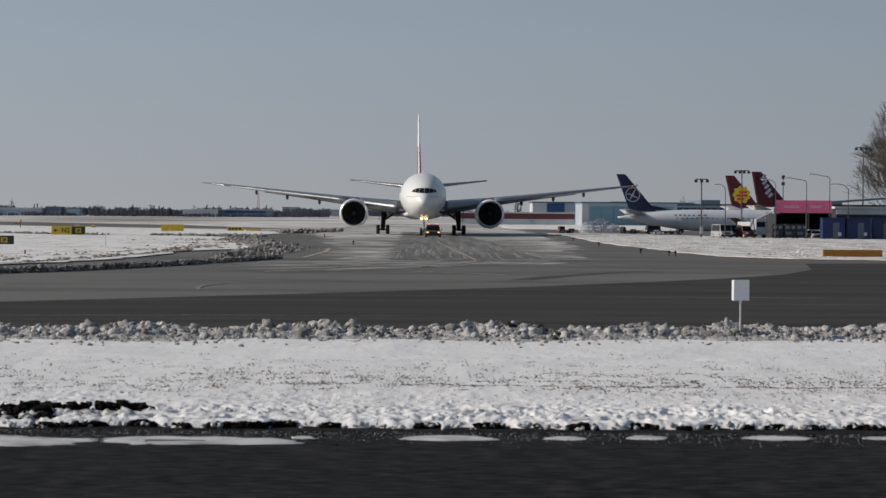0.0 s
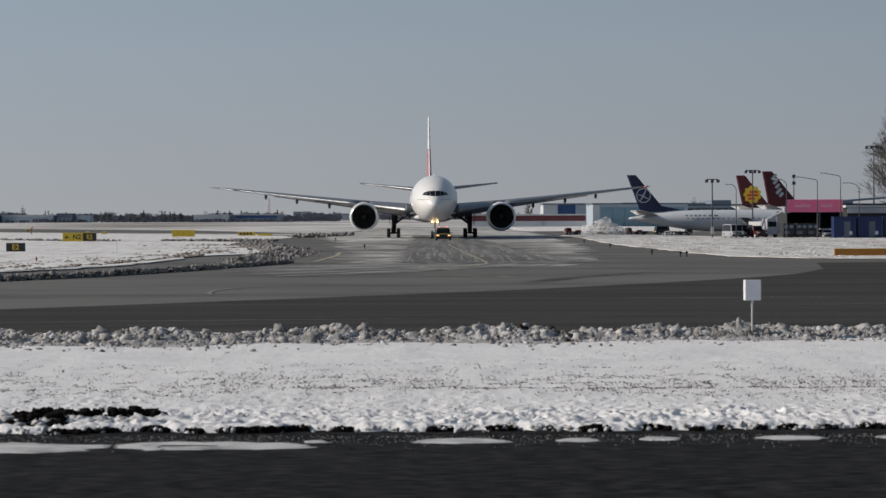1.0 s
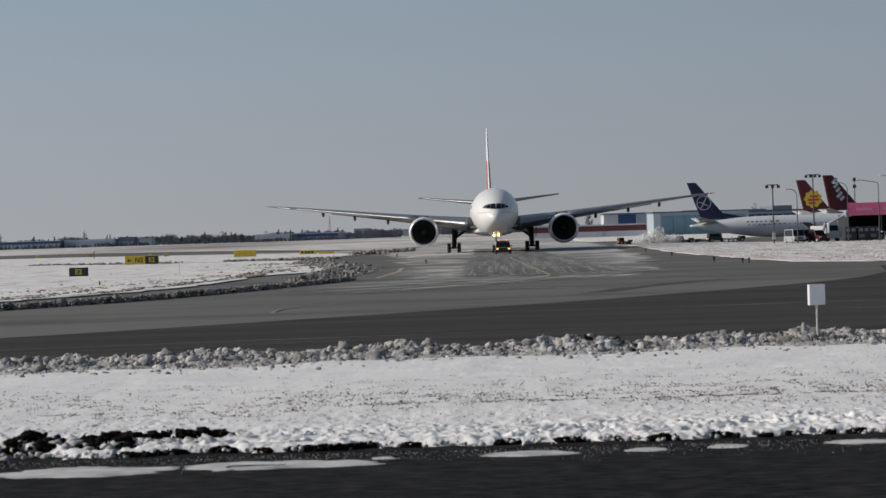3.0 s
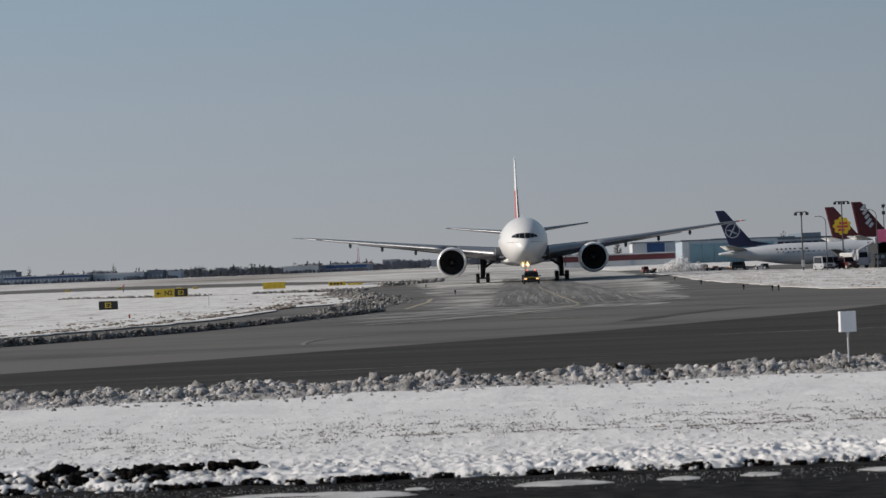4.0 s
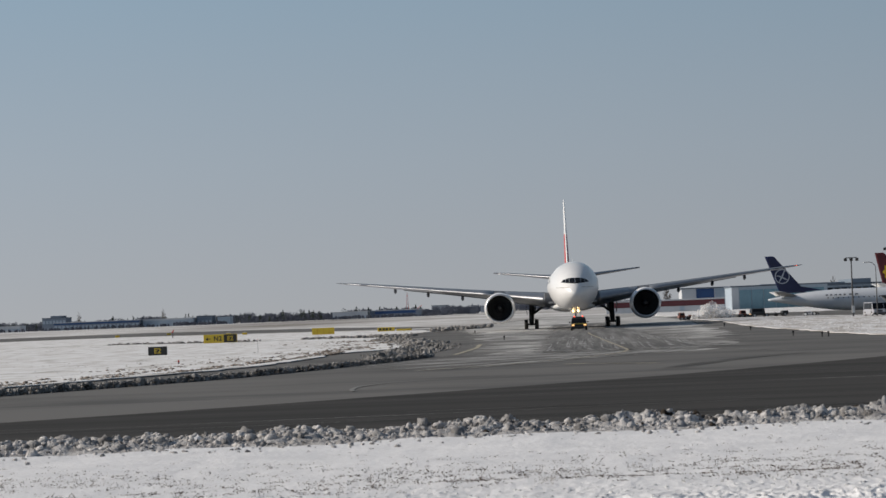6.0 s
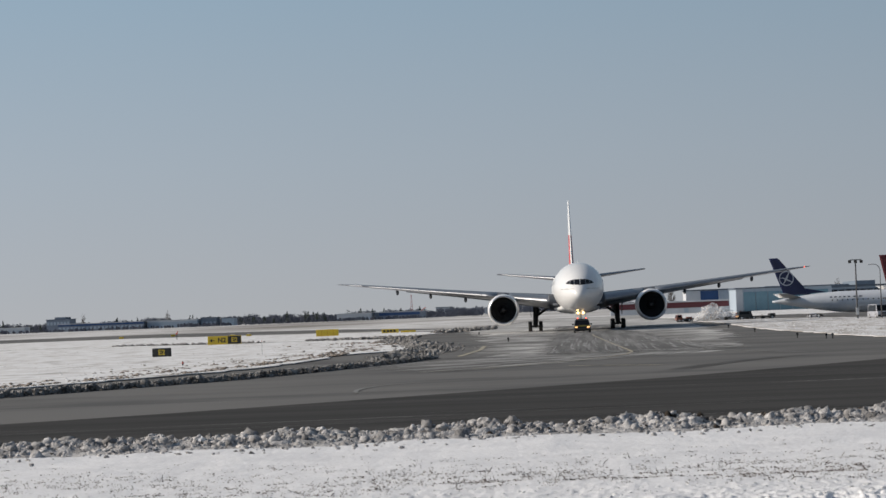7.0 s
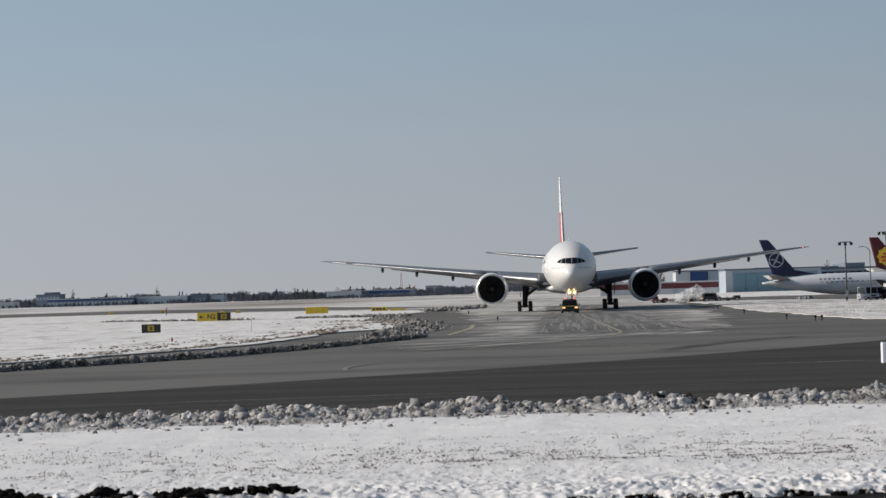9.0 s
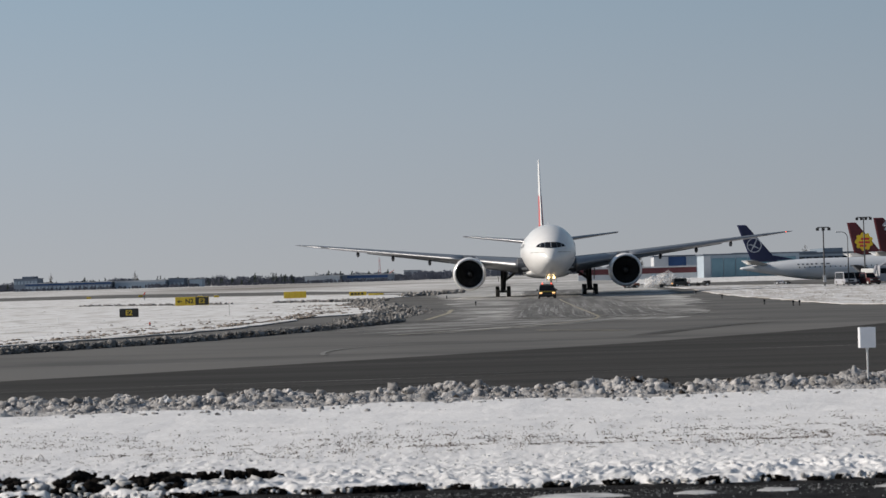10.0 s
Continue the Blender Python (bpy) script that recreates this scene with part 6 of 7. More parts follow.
parked_jet("regional_jet", pose(64.2, 455, 0, 0, 0, 90), 35.8, 1.75, 2.2, (-0.3, 1.3, 6.2, 1.9, 9.65), M_NAVY, "white regional jet with a navy tail, parked on the apron", "ring", forward=0.06)
parked_jet("charter_jet", pose(57.2 + 37.5, 578, 0, 0, 0, 90), 37.5, 1.98, 3.1, (1.0, 3.0, 8.2, 2.4, 11.3), M_MAROON, "white charter jet with maroon tail and yellow emblem", "flower")
parked_jet("charter_jet", pose(57.9 + 37.5, 535, 0, 0, 0, 90), 37.5, 1.98, 3.1, (1.0, 3.0, 8.4, 2.2, 11.45), M_MAROON, "white charter jet with maroon tail and pale lettering", "bars")


# ---- apron vehicles, shed, containers, lamps ----
small_car("minivan", pose(37.6, 370, 0, 0, 0, 12), M_VEHWHITE, "white minivan parked on the apron", 4.6, 1.75, 1.85, boxy=True)
small_car("minivan", pose(39.5, 373, 0, 0, 0, 24), M_VEHBLUE, "dark blue van parked beside the white minivan", 4.8, 1.85, 1.75, boxy=True)
small_car("service_car", pose(40.8, 370, 0, 0, 0, 20), M_VEHRED, "dark red service car by the boom truck", 3.8, 1.6, 1.65)
small_car("hatchback", pose(49.3, 366, 0, 0, 0, 8), M_VEHWHITE, "pale grey hatchback facing the taxiway", 4.0, 1.75, 1.25)
small_car("low_car", pose(33.5, 420, 0, 0, 0, 75), M_VEHWHITE, "small white car beyond the snow", 2.2, 1.2, 0.75)


def boom_truck():
    ob = thing("boom_truck", pose(42.3, 372, 0, 0, 0, 15), "white de-icing truck with a raised folding boom", "truck")
    cab = part("cab", rounded(tapered(bmesh.new(), 0.75, 0, 1.8, 0.5, 2.55, 0.08, 0.15, 0.0), 0.06), M_VEHWHITE, ob)
    bm = loft(bmesh.new(), [[(-0.6, 0.05, 1.5), (0.6, 0.05, 1.5)], [(-0.58, 0.11, 2.2), (0.58, 0.11, 2.2)]], close=False, cap=False)
    part("windscreen", bm, M_GLASS, cab, "dark windscreen")
    part("tank", rounded(boxed(-0.9, 1.9, 1.9, 6.5, 0.7, 2.2), 0.12), M_GREYPAINT, ob, "grey fluid tank")
    part("boom_lower", tube(bmesh.new(), (-0.2, 2.6, 2.2), (2.6, 1.6, 3.75), 0.20, 0.16, seg=8), M_VEHWHITE, ob, "white boom arm")
    part("boom_upper", tube(bmesh.new(), (-1.6, 0.5, 0.8), (-0.75, 1.2, 2.5), 0.20, 0.18, seg=8), M_VEHWHITE, ob, "white boom arm")
    part("basket", rounded(boxed(2.2, 3.0, 1.2, 2.0, 3.3, 4.1), 0.05), M_VEHWHITE, ob, "white operator basket")
    for s in (-0.7, 0.7):
        for y in (0.8, 4.6):
            part("wheel", bmesh_shift(wheel_mesh(0.45, 0.3), (s, y, 0.45)), M_BLACK, ob, smooth=True)


def bmesh_shift(bm, v):
    bmesh.ops.translate(bm, vec=v, verts=bm.verts)
    return bm


boom_truck()


def cargo_cart(x, y):
    ob = thing("cargo_dolly", pose(x, y, 0, 0, 0, 4), "dark baggage dolly with a boxy container", "baggage dolly", group="baggage dollies")
    part("container", rounded(boxed(-0.72, 0.72, 0, 1.5, 0.35, 1.95), 0.05), M_DARKWALL, ob)
    for s in (-0.36, 0.36):
        part("panel", boxed(s - 0.24, s + 0.24, -0.015, 0.0, 1.35, 1.75), M_CLADMID, ob, "pale window panel")
    part("panel", boxed(-0.6, 0.1, -0.015, 0.0, 0.55, 0.95), M_CLADDARK, ob)
    part("deck", boxed(-0.78, 0.78, -0.05, 1.6, 0.24, 0.35), M_DARKMETAL, ob)
    for s in (-0.5, 0.5):
        for yy in (0.25, 1.25):
            part("wheel", bmesh_shift(wheel_mesh(0.18, 0.12, 12), (s, yy, 0.18)), M_BLACK, ob, smooth=True)


for x in (43.9, 45.6, 47.1):
    cargo_cart(x, 367)


def shed():
    ob = thing("gate_shed", pose(48.15, 374, 0), "dark open-fronted shed under a pink banner", "shed")
    part("back_wall", boxed(-3.75, 3.75, 10.8, 11, 0, 3.45), M_DARKWALL, ob)
    for s in (-1, 1):
        part("side_wall", boxed(s * 3.65 - 0.1, s * 3.65 + 0.1, 0, 10.8, 0, 3.45), M_DARKWALL, ob)
    part("roof", boxed(-3.8, 3.8, -0.1, 11.1, 3.45, 3.6), M_CLADDARK, ob)
    part("post", boxed(0.6, 0.8, 0, 0.2, 0, 3.45), M_POLE, ob)
    bn = part("banner", boxed(-3.75, 3.75, -0.22, -0.1, 3.42, 5.12, bevel=0.02), M_PINK, ob, "bright pink banner panel")
    for x0, x1 in ((-2.6, -0.7), (0.9, 2.3)):
        x = x0
        rnd = random.Random(int(x0 * 10))
        while x < x1:
            w = rnd.uniform(0.14, 0.26)
            part("lettering_bar", boxed(x, x + w, -0.24, -0.22, 4.1, 4.1 + rnd.choice((0.3, 0.3, 0.42))), M_PALEPINK, bn, "pale lettering bar")
            x += w + 0.05
    for k in range(3):
        part("banner_frame", boxed(-3.75 + 3.7 * k, -3.65 + 3.7 * k, -0.235, -0.1, 3.40, 5.14), M_PINK, bn)


shed()


def container(x0, x1, y, label):
    ob = thing("site_container", pose((x0 + x1) / 2, y, 0), label, "container", group="blue site containers")
    w = (x1 - x0) / 2
    part("shell", boxed(-w, w, 0, 2.4, 0.1, 2.75, bevel=0.04), M_BLUEBOX, ob)
    n = int(w * 2 / 0.28)
    for k in range(n):
        x = -w + 0.12 + k * (2 * w - 0.24) / max(1, n - 1)
        part("rib", boxed(x - 0.05, x + 0.05, -0.035, 0.0, 0.25, 2.6), M_BLUEBOX, ob)
    part("door", boxed(-0.1, 0.7, -0.05, 0.0, 0.2, 2.2), M_CLADDARK, ob, "dark container door")
    part("notice", boxed(w - 0.9, w - 0.5, -0.055, -0.036, 0.5, 0.95), M_EMBLEM, ob, "small pale notice")
    part("roof_frame", boxed(-w - 0.02, w + 0.02, -0.04, 2.44, 2.75, 2.84), M_BLUEBOX, ob)


container(48.9, 51.8, 360.5, "blue ribbed site container with a dark door")
container(52.05, 55.2, 361, "blue ribbed site container with a small notice")
container(55.6, 58.6, 362, "blue ribbed site container by the apron building")


def lamp_post(x, y, height, arm, curved, group="apron street lamps"):
    ob = thing("street_lamp", pose(x, y, 0), "grey steel street lamp with a curved arm" if curved else "grey steel street lamp with a straight arm", "street lamp", group=group)
    part("pole", tube(bmesh.new(), (0, 0, 0), (0, 0, height * 0.62), 0.085, 0.07, seg=10), M_POLE, ob)
    bm = tube(bmesh.new(), (0, 0, height * 0.62), (0, 0, height - (0.7 if curved else 0.35)), 0.055, 0.045, seg=8)
    pts = [(0, height - (0.7 if curved else 0.35))]
    if curved:
        pts += [(-arm * 0.12, height - 0.40), (-arm * 0.35, height - 0.16), (-arm * 0.65, height - 0.02), (-arm, height)]
    else:
        pts += [(-0.12, height - 0.15), (-0.35, height - 0.06), (-arm, height + 0.28)]
    for (xa, za), (xb, zb) in zip(pts, pts[1:]):
        tube(bm, (xa, 0, za), (xb, 0, zb), 0.042, seg=8)
    part("arm", bm, M_POLE, ob)
    xe, ze = pts[-1]
    part("lamp_head", rounded(boxed(xe - 0.55, xe + 0.1, -0.14, 0.14, ze - 0.09, ze + 0.08), 0.05), M_GREYPAINT, ob, "grey lamp head")


for x, y, h, arm, cv in ((36.9, 366, 7.1, 1.0, True), (43.0, 362, 7.7, 1.2, True), (47.0, 362, 7.7, 2.3, False), (50.0, 362, 8.2, 2.2, False), (52.4, 362, 7.2, 1.7, True)):
    lamp_post(x, y, h, arm, cv)


def flood_mast(x, y, height, heads, spread):
    ob = thing("floodlight_mast", pose(x, y, 0), "tall steel floodlight mast with clustered lamps", "floodlight mast", group="floodlight masts")
    part("pole", tube(bmesh.new(), (0, 0, 0), (0, 0, height), 0.12, 0.08, seg=10), M_POLE, ob)
    part("crossbar", boxed(-spread, spread, -0.06, 0.06, height - 0.08, height + 0.04), M_POLE, ob)
    for k in range(heads):
        xx = -spread + 2 * spread * k / (heads - 1)
        bm = rounded(boxed(-0.20, 0.20, -0.16, 0.16, -0.15, 0.15), 0.04)
        bmesh.ops.transform(bm, matrix=pose(xx, -0.1, height - 0.25, 35, 0, 0), verts=bm.verts)
        part("floodlight", bm, M_DARKMETAL, ob, "dark floodlight head")
    part("ladder_box", boxed(-0.2, 0.2, -0.3, -0.1, 0.6, 1.5, bevel=0.03), M_GREYPAINT, ob, "grey control box")


flood_mast(34.0, 368.5, 7.8, 3, 0.75)
flood_mast(44.8, 420, 9.8, 4, 1.0)
flood_mast(63.0, 420, 13.4, 4, 1.1)
ob = thing("radio_mast", pose(51.0, 420, 0), "thin steel pole with small antennas", "mast")
part("pole", tube(bmesh.new(), (0, 0, 0), (0, 0, 9.2), 0.09, 0.05, seg=8), M_POLE, ob)
for z in (7.6, 8.6):
    part("antenna", boxed(-0.25, 0.25, -0.1, 0.1, z, z + 0.5, bevel=0.03), M_POLE, ob)


# ---- buildings ----
def building(name, x0, x1, y, deep, h, wall, label, bands=(), panes=None, snow=True, roof_boxes=(), glass=None):
    ob = thing(name, pose((x0 + x1) / 2, y, 0), label, "building")
    w = (x1 - x0) / 2
    part("wall", boxed(-w, w, 0, deep, 0, h), wall, ob)
    part("roof", boxed(-w - 0.3, w + 0.3, -0.3, deep + 0.3, h, h + 0.35), M_ROOFSNOW if snow else M_CLADDARK, ob, "snow-dusted flat roof" if snow else "dark flat roof")
    for a, b, z0, z1, m in bands:
        part("panel", boxed(-w + (x1 - x0) * a, -w + (x1 - x0) * b, -0.12, 0.0, z0, z1), m, ob)
    if panes:
        n, z0, z1, gap = panes
        step = (x1 - x0) / n
        for k in range(n):
            part("window", boxed(-w + k * step + gap, -w + (k + 1) * step - gap, -0.08, 0.0, z0, z1), glass or M_GLASS, ob, "building window")
    for a, b, z in roof_boxes:
        part("roof_unit", boxed(-w + (x1 - x0) * a, -w + (x1 - x0) * b, 1, deep - 1, h + 0.35, h + 0.35 + z), wall, ob)
    return ob


hangar = building("hangar", 39.2, 66, 790, 40, 6.3, M_CLAD, "grey-blue hangar with tall teal sliding doors", bands=((0.0, 0.07, 0, 6.2, M_CLADWHITE),), snow=False)
for k in range(7):
    part("door_leaf", boxed(-11.2 + k * 3.4, -8.0 + k * 3.4, -0.25, -0.13, 0, 5.4), M_TEAL, hangar, "teal glazed door leaf")
building("long_depot", 4, 39.0, 830, 14, 3.3, M_CLADWHITE, "long low depot with a maroon band and snowy roof", bands=((0, 1, 1.6, 3.2, M_CLADRED), (0.3, 0.36, 0.1, 1.5, M_CLADBLUE), (0.62, 0.66, 0.1, 1.5, M_CLAD)))
building("panelled_hall", 27.5, 42.3, 862, 30, 6.6, M_CLADWHITE, "boxy hall with blue and white panels", bands=((0.30, 0.67, 0.2, 6.5, M_CLADBLUE), (0.69, 0.94, 0.2, 6.5, M_CLAD)), snow=False)
building("terminal", 46, 150, 905, 50, 6.4, M_CLADMID, "long slate-coloured terminal behind the hangar", bands=((0, 1, 3.2, 3.5, M_CLAD), (0, 1, 5.7, 6.0, M_CLAD)), panes=(46, 4.0, 5.3, 0.25), snow=False, roof_boxes=((0.08, 0.18, 0.6), (0.22, 0.34, 0.4), (0.36, 0.42, 1.3), (0.62, 0.8, 0.8)))
building("apron_building", 56.5, 90, 402, 26, 4.1, M_DARKWALL, "dark apron building with a snowy eave", bands=((0, 1, 3.3, 4.05, M_ROOFSNOW),), panes=(9, 1.0, 2.2, 0.6))
ob = thing("sloped_roof", pose(73, 418, 4.5), "long sloping grey roof beyond the apron", "roof")
part("roof_sheet", loft(bmesh.new(), [[(-17, 0, 0.3), (20, 0, 3.2), (20, 0, 3.45), (-17, 0, 0.55)], [(-17, 12, 0.3), (20, 12, 3.2), (20, 12, 3.45), (-17, 12, 0.55)]]), M_CLADDARK, ob, "dark sloping roof sheet")
part("snow_layer", loft(bmesh.new(), [[(-17, 0, 0.554), (20, 0, 3.454), (20, 0, 3.55), (-17, 0, 0.65)], [(-17, 12, 0.554), (20, 12, 3.454), (20, 12, 3.55), (-17, 12, 0.65)]]), M_CLAD, ob, "thin frost on the roof")
part("truss", boxed(-17, 20, 5.5, 6.5, -0.2, 0.28), M_CLADDARK, ob)

# distant group: haze is put into the wall and window colours
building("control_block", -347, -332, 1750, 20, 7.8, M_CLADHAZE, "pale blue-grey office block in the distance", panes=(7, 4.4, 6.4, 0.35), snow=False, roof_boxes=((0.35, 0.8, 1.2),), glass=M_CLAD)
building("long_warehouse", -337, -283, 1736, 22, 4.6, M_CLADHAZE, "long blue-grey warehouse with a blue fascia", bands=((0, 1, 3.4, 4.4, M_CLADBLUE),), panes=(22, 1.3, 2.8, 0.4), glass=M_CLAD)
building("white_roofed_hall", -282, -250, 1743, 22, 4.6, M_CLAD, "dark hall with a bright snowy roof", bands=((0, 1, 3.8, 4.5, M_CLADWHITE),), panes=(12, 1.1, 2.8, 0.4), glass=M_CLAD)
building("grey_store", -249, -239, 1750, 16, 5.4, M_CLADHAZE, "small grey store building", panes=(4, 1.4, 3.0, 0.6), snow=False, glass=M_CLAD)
building("brown_store", -236, -228, 1752, 14, 4.6, M_CLAD, "low dark store beside the woods", snow=False)
building("white_depot", -163, -141, 1750, 16, 4.4, M_CLADWHITE, "low white depot with a grey base in the distance", bands=((0, 1, 0.1, 1.8, M_CLAD),))
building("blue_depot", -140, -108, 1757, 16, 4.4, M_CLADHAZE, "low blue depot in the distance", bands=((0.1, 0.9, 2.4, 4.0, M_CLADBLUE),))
# these blocks are pale because haze is put into their colour
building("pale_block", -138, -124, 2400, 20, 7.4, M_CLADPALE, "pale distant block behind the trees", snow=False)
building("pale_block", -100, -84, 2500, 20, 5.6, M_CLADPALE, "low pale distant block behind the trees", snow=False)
building("small_depot", -375, -358, 1736, 16, 3.6, M_CLADWHITE, "small pale depot at the field's edge", panes=(6, 1.0, 2.2, 0.5), glass=M_CLAD)

# lattice radio tower
ob = thing("radio_tower", pose(-119, 1800, 0), "red and white lattice radio tower", "radio tower")
for s in ((-1, -1), (1, -1), (1, 1), (-1, 1)):
    part("leg", tube(bmesh.new(), (s[0] * 0.9, s[1] * 0.9, 0), (s[0] * 0.22, s[1] * 0.22, 15.4), 0.08, 0.06, seg=6), M_REDWHITE, ob)
for k in range(11):
    z0, z1 = k * 1.4, k * 1.4 + 1.4
    a, b = 0.9 - 0.68 * z0 / 15.4, 0.9 - 0.68 * z1 / 15.4
    part("brace", tube(bmesh.new(), (-a, -a, z0), (b, -b, z1), 0.07, seg=6), M_REDWHITE if k % 2 else M_VEHWHITE, ob)

ob = thing("jib_crane", pose(-112.3, 1800, 0), "small orange jib crane beyond the depot", "crane")
part("mast", tube(bmesh.new(), (0, 0, 0), (0, 0, 5.0), 0.16, 0.12, seg=6), M_VEHYEL, ob)
part("jib", tube(bmesh.new(), (-1.0, 0, 4.6), (2.6, 0, 7.0), 0.22, 0.16, seg=6), M_REDWHITE, ob, "slanted red jib")


# ---- trees ----
def grow(segs, rnd, p, d, length, r, depth):
    q = p + d * length
    segs.append((p, q, r, r * 0.68))
    if depth == 0:
        return
    n = rnd.choice((2, 3, 3)) if depth > 1 else 3
    for k in range(n):
        turn = Euler((rnd.gauss(0, 0.36), rnd.gauss(0, 0.36), rnd.gauss(0, 0.36))).to_matrix()
        nd = (turn @ d + Vector((0, 0, 0.20))).normalized()
        grow(segs, rnd, p + d * length * rnd.uniform(0.55, 1.0), nd, length * rnd.uniform(0.62, 0.86), r * 0.62, depth - 1)


def segment_mesh(name, segs, material, parent, label):
    verts, faces = [], []
    for p, q, r0, r1 in segs:
        d = (q - p).normalized()
        u = d.orthogonal().normalized()
        v = d.cross(u)
        b = len(verts)
        for k in range(3):
            c, s = math.cos(k * math.tau / 3), math.sin(k * math.tau / 3)
            verts.append(tuple(p + (u * c + v * s) * r0))
        for k in range(3):
            c, s = math.cos(k * math.tau / 3), math.sin(k * math.tau / 3)
            verts.append(tuple(q + (u * c + v * s) * r1))
        faces += [(b + k, b + (k + 1) % 3, b + 3 + (k + 1) % 3, b + 3 + k) for k in range(3)]
    me = bpy.data.meshes.new(name)
    me.from_pydata(verts, [], faces)
    me.materials.append(material)
    ob = new(name, me)
    ob.parent = parent
    return tagged(ob, label)


def bare_tree(x, y, height, seed, depth=6, thick=0.28, spread=1.0):
    rnd = random.Random(seed)
    ob = thing("bare_tree", pose(x, y, 0), "tall leafless tree with fine grey-brown twigs", "tree")
    segs = []
    p = Vector((0, 0, 0))
    d = Vector((0, 0, 1))
    trunk = []
    z, r = 0.0, thick
    n = 9
    for k in range(n):
        ln = height * 0.78 / n
        q = p + Vector((rnd.gauss(0, 0.12), rnd.gauss(0, 0.12), ln))
        trunk.append((p, q, r, r * 0.86))
        if k >= 1:
            for j in range(6):
                a = rnd.random() * math.tau
                dd = Vector((math.cos(a), math.sin(a), rnd.uniform(0.5, 1.3))).normalized()
                grow(segs, rnd, p.lerp(q, rnd.random()), dd, height * 0.13 * spread * (1.05 - 0.06 * k), r * 0.42, depth - 2 if k < 7 else depth - 3)
        p, r = q, r * 0.86
    grow(segs, rnd, p, d, height * 0.1, r, depth - 2)
    segment_mesh("trunk", trunk, M_BARK, ob, "grey-brown trunk")
    segs = [(a, b, max(r0, 0.015), max(r1, 0.012)) for a, b, r0, r1 in segs]
    segment_mesh("crown", segs, M_BARK, ob, "bare twiggy crown")


bare_tree(71.0, 432, 20.5, 3, depth=7, spread=1.6)
bare_tree(76.0, 440, 20.0, 4, depth=7, spread=1.5)
bare_tree(79.0, 925, 9.6, 8, depth=5)
bare_tree(24.5, 930, 9.0, 9, depth=5)
bare_tree(-275.0, 1785, 11.5, 12, depth=5)
bare_tree(-330.0, 1785, 11.5, 13, depth=5)


def woods(name, x0, x1, y, n, hmin, hmax, seed, material, label, pointed=0.0):
    """Far woods: each tree a cloud of small upright chips on a stem, all in one mesh."""
    rnd = random.Random(seed)
    verts, faces = [], []
    for k in range(n):
        x = rnd.uniform(x0, x1)
        yy = y + rnd.uniform(-25, 25)
        h = rnd.uniform(hmin, hmax) * (0.72 + 0.5 * noise.noise((x * 0.05, seed, 0)) + 0.25 * noise.noise((x * 0.21, seed, 3)))
        w = h * rnd.uniform(0.30, 0.55)
        cone = rnd.random() < pointed
        for j in range(70):
            t = rnd.random()
            z = h * (0.08 + 0.92 * t)
            rad = w * (1 - t) * 0.75 if cone else w * math.sqrt(max(0.02, 1 - (2 * t - 0.95) ** 2))
            a = rnd.random() * math.tau
            q = rad * math.sqrt(rnd.random())
            cx, cy = x + q * math.cos(a), yy + q * math.sin(a)
            s = rnd.uniform(0.2, 0.55) * (1.3 if cone else 1)
            b = len(verts)
            ux, uz = rnd.uniform(-1, 1) * s, rnd.uniform(0.6, 1.8) * s
            verts += [(cx - s * 0.5, cy, z), (cx + s * 0.5, cy + rnd.uniform(-s, s), z + rnd.uniform(-s, s) * 0.5), (cx + ux, cy, z + uz)]
            faces.append((b, b + 1, b + 2))
        b = len(verts)
        verts += [(x - 0.12, yy, 0), (x + 0.12, yy, 0), (x + 0.04, yy, h * 0.9), (x - 0.04, yy, h * 0.9)]
        faces.append((b, b + 1, b + 2, b + 3))
    me = bpy.data.meshes.new(name)
    me.from_pydata(verts, [], faces)
    me.materials.append(material)
    tagged(new(name, me), label, "woods", kind="stuff")


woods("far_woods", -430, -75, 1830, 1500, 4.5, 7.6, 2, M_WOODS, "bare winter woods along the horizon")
woods("far_conifers", -420, -110, 1795, 110, 5.5, 9.0, 5, M_CONIFER, "scattered dark conifers before the far woods", pointed=0.7)
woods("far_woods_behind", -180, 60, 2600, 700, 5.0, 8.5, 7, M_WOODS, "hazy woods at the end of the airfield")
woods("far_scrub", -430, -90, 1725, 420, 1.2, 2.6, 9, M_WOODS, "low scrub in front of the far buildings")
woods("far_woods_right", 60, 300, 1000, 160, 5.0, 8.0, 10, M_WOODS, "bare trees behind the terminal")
signs()
stakes()


# ---- what moves ----
def steps(n):
    return [10.0 * k / n for k in range(n + 1)]


def roll_wheels(wheels, way, n):
    """Turn wheels by the way that their vehicle has gone at each time."""
    for wh, r in wheels:
        x, y, z = wh.location
        walk(wh, [(t, pose(x, y, z) @ pose(0, 0, 0, math.degrees(way(t) / r))) for t in steps(n)])


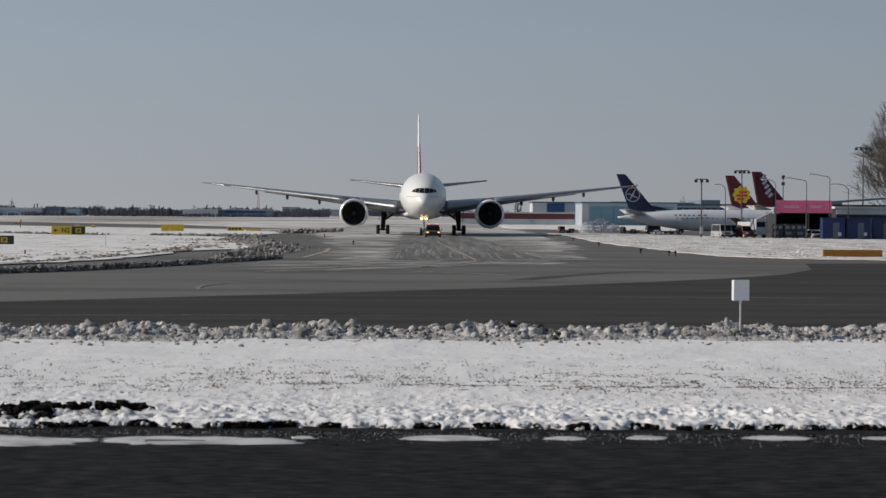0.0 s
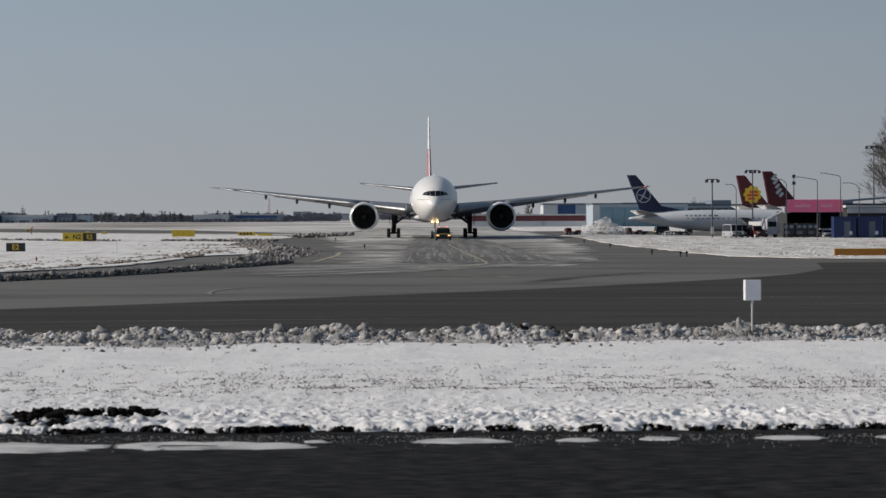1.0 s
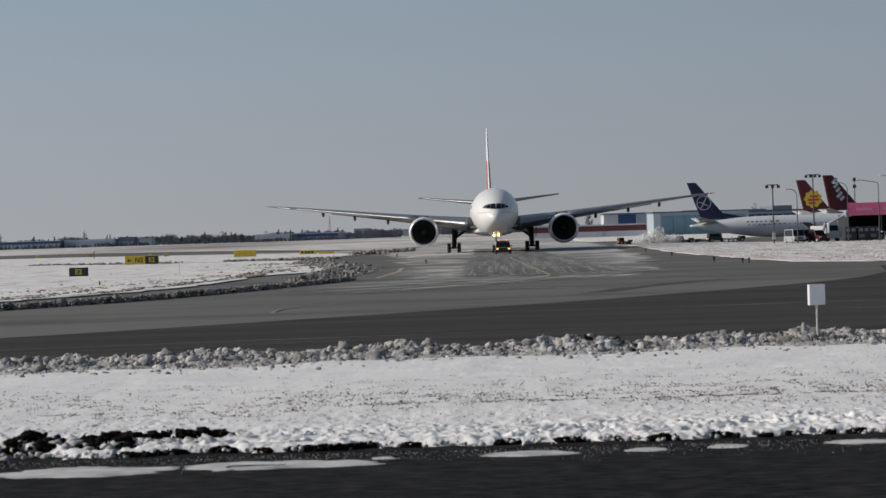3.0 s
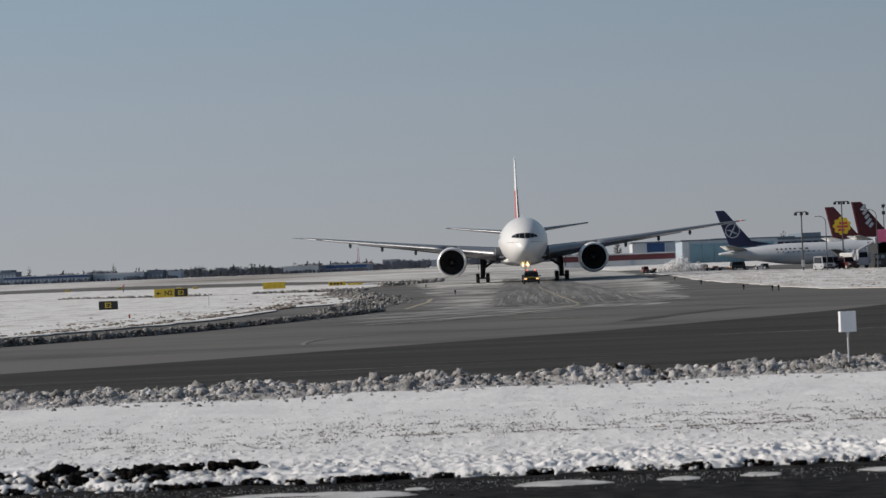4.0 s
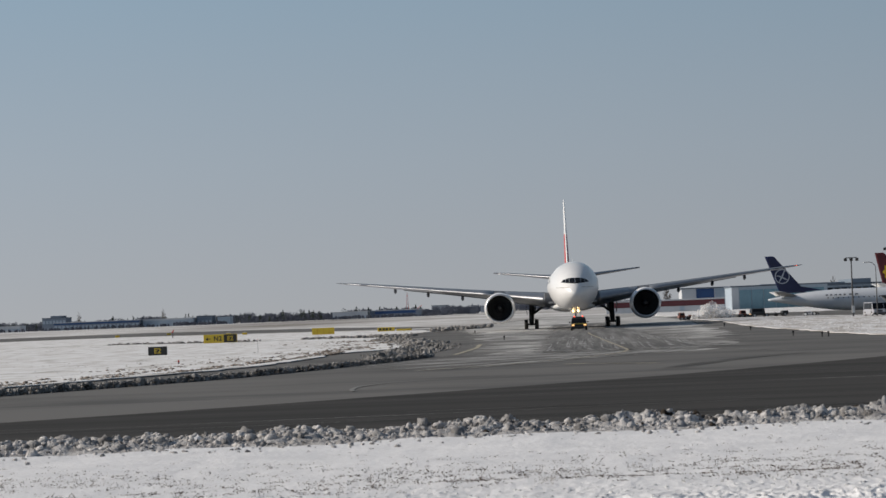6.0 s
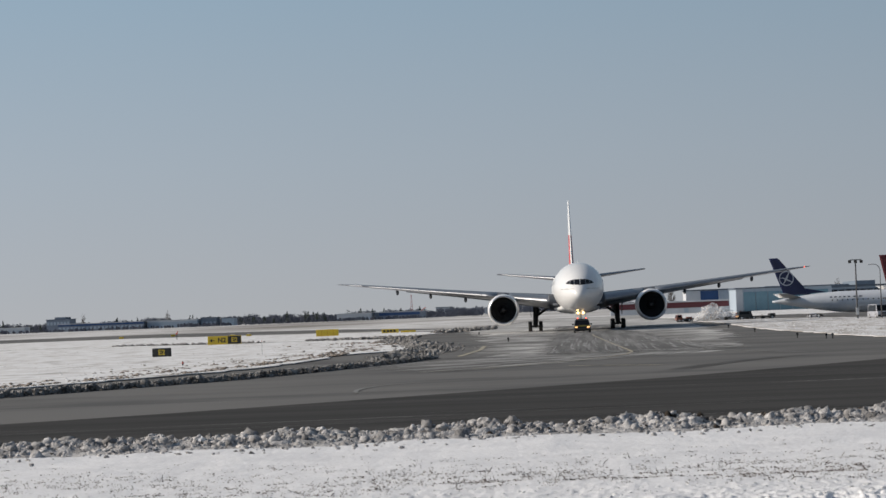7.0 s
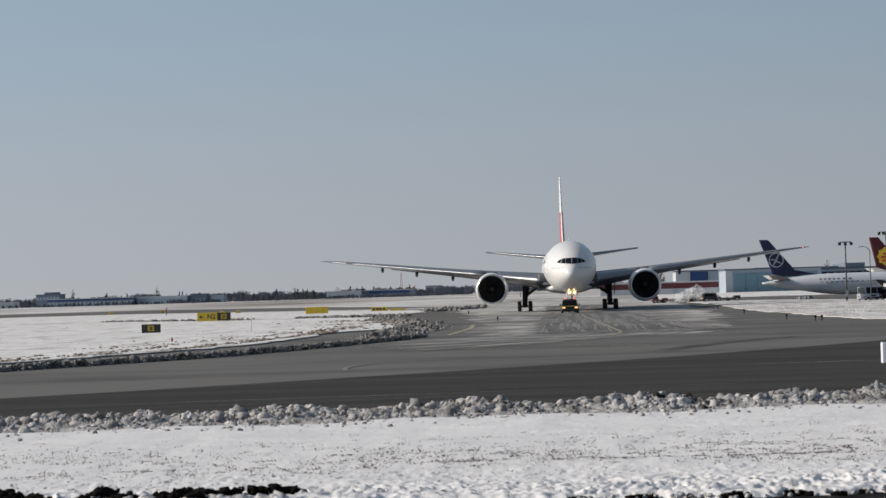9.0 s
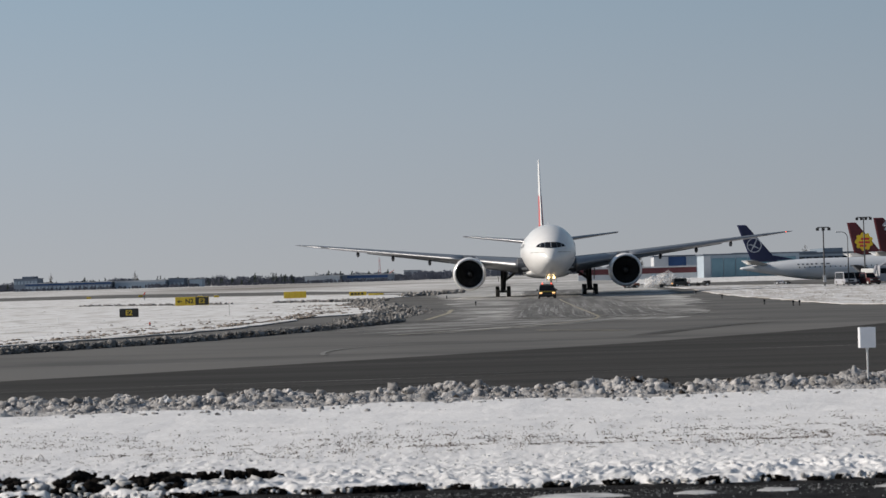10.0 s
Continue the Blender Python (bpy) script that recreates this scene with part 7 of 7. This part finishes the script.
def along(rows):
    """A smooth value in time through rows of (time, value)."""
    ts, vs = [r[0] for r in rows], [r[1] for r in rows]
    return lambda t: float(np.mean([np.interp(t + d, ts, vs) for d in (-0.4, -0.2, 0.0, 0.2, 0.4)]))


DARK_X = along([(-1, 32.2), (0, 31.7), (1.5, 31.2), (4, 29.2), (5, 27.2), (5.5, 25.8), (6.8, 22.2), (8, 19.4), (9, 17.9), (10, 16.7), (11, 15.5)])
SECOND_X = along([(-1, 28.7), (0, 27.9), (5, 24.1), (6.8, 22.2), (8, 19.8), (10, 17.0), (11, 15.6)])
LEAD_X = along([(-1, 19.1), (0, 18.3), (4, 15.6), (5.5, 14.0), (8, 11.3), (10, 9.2), (11, 8.2)])
PLUME_X = along([(-1, 25.9), (0, 24.7), (1.5, 22.8), (4, 21.6), (5.5, 19.1), (6.8, 18.4), (8, 18.2), (9, 17.2), (10, 15.8), (11, 14.4)])


def motions():
    walk(airplane, [(t, pose(jet_path(t)[0], jet_path(t)[1], 0, 0, 0, jet_path(t)[2])) for t in steps(20)])
    roll_wheels(airplane_wheels, lambda t: 367.7 - jet_path(t)[1], 80)
    car_y = lambda t: 350.3 - 2.087 * t - 0.1895 * t * t
    walk(follow_car, [(t, pose(-1.25 - 0.075 * t, car_y(t), 0, 0, 0, 1.0)) for t in steps(20)])
    roll_wheels(follow_wheels, lambda t: car_y(0) - car_y(t), 140)
    for ob, wheels, east, y, turn in ((lead_sweeper, lead_wheels, LEAD_X, 446, -78), (second_sweeper, second_wheels, SECOND_X, 444, -82), (dark_sweeper, dark_wheels, DARK_X, 438, -80)):
        walk(ob, [(t, pose(east(t), y, 0, 0, 0, turn)) for t in steps(20)])
        roll_wheels(wheels, lambda t, f=east: f(0) - f(t), 40)
    walk(plume, [(t, pose(PLUME_X(t), 440, 0)) for t in steps(20)])
    for k, pf in enumerate(plume_puffs):
        walk(pf, [(t, pose(0.4 * math.sin(t * 0.7 + k * 2), 0.3 * k, 0.12 * math.sin(t * 1.1 + k), 0, 0, 6 * math.sin(t * 0.5 + k))) for t in steps(20)])


motions()
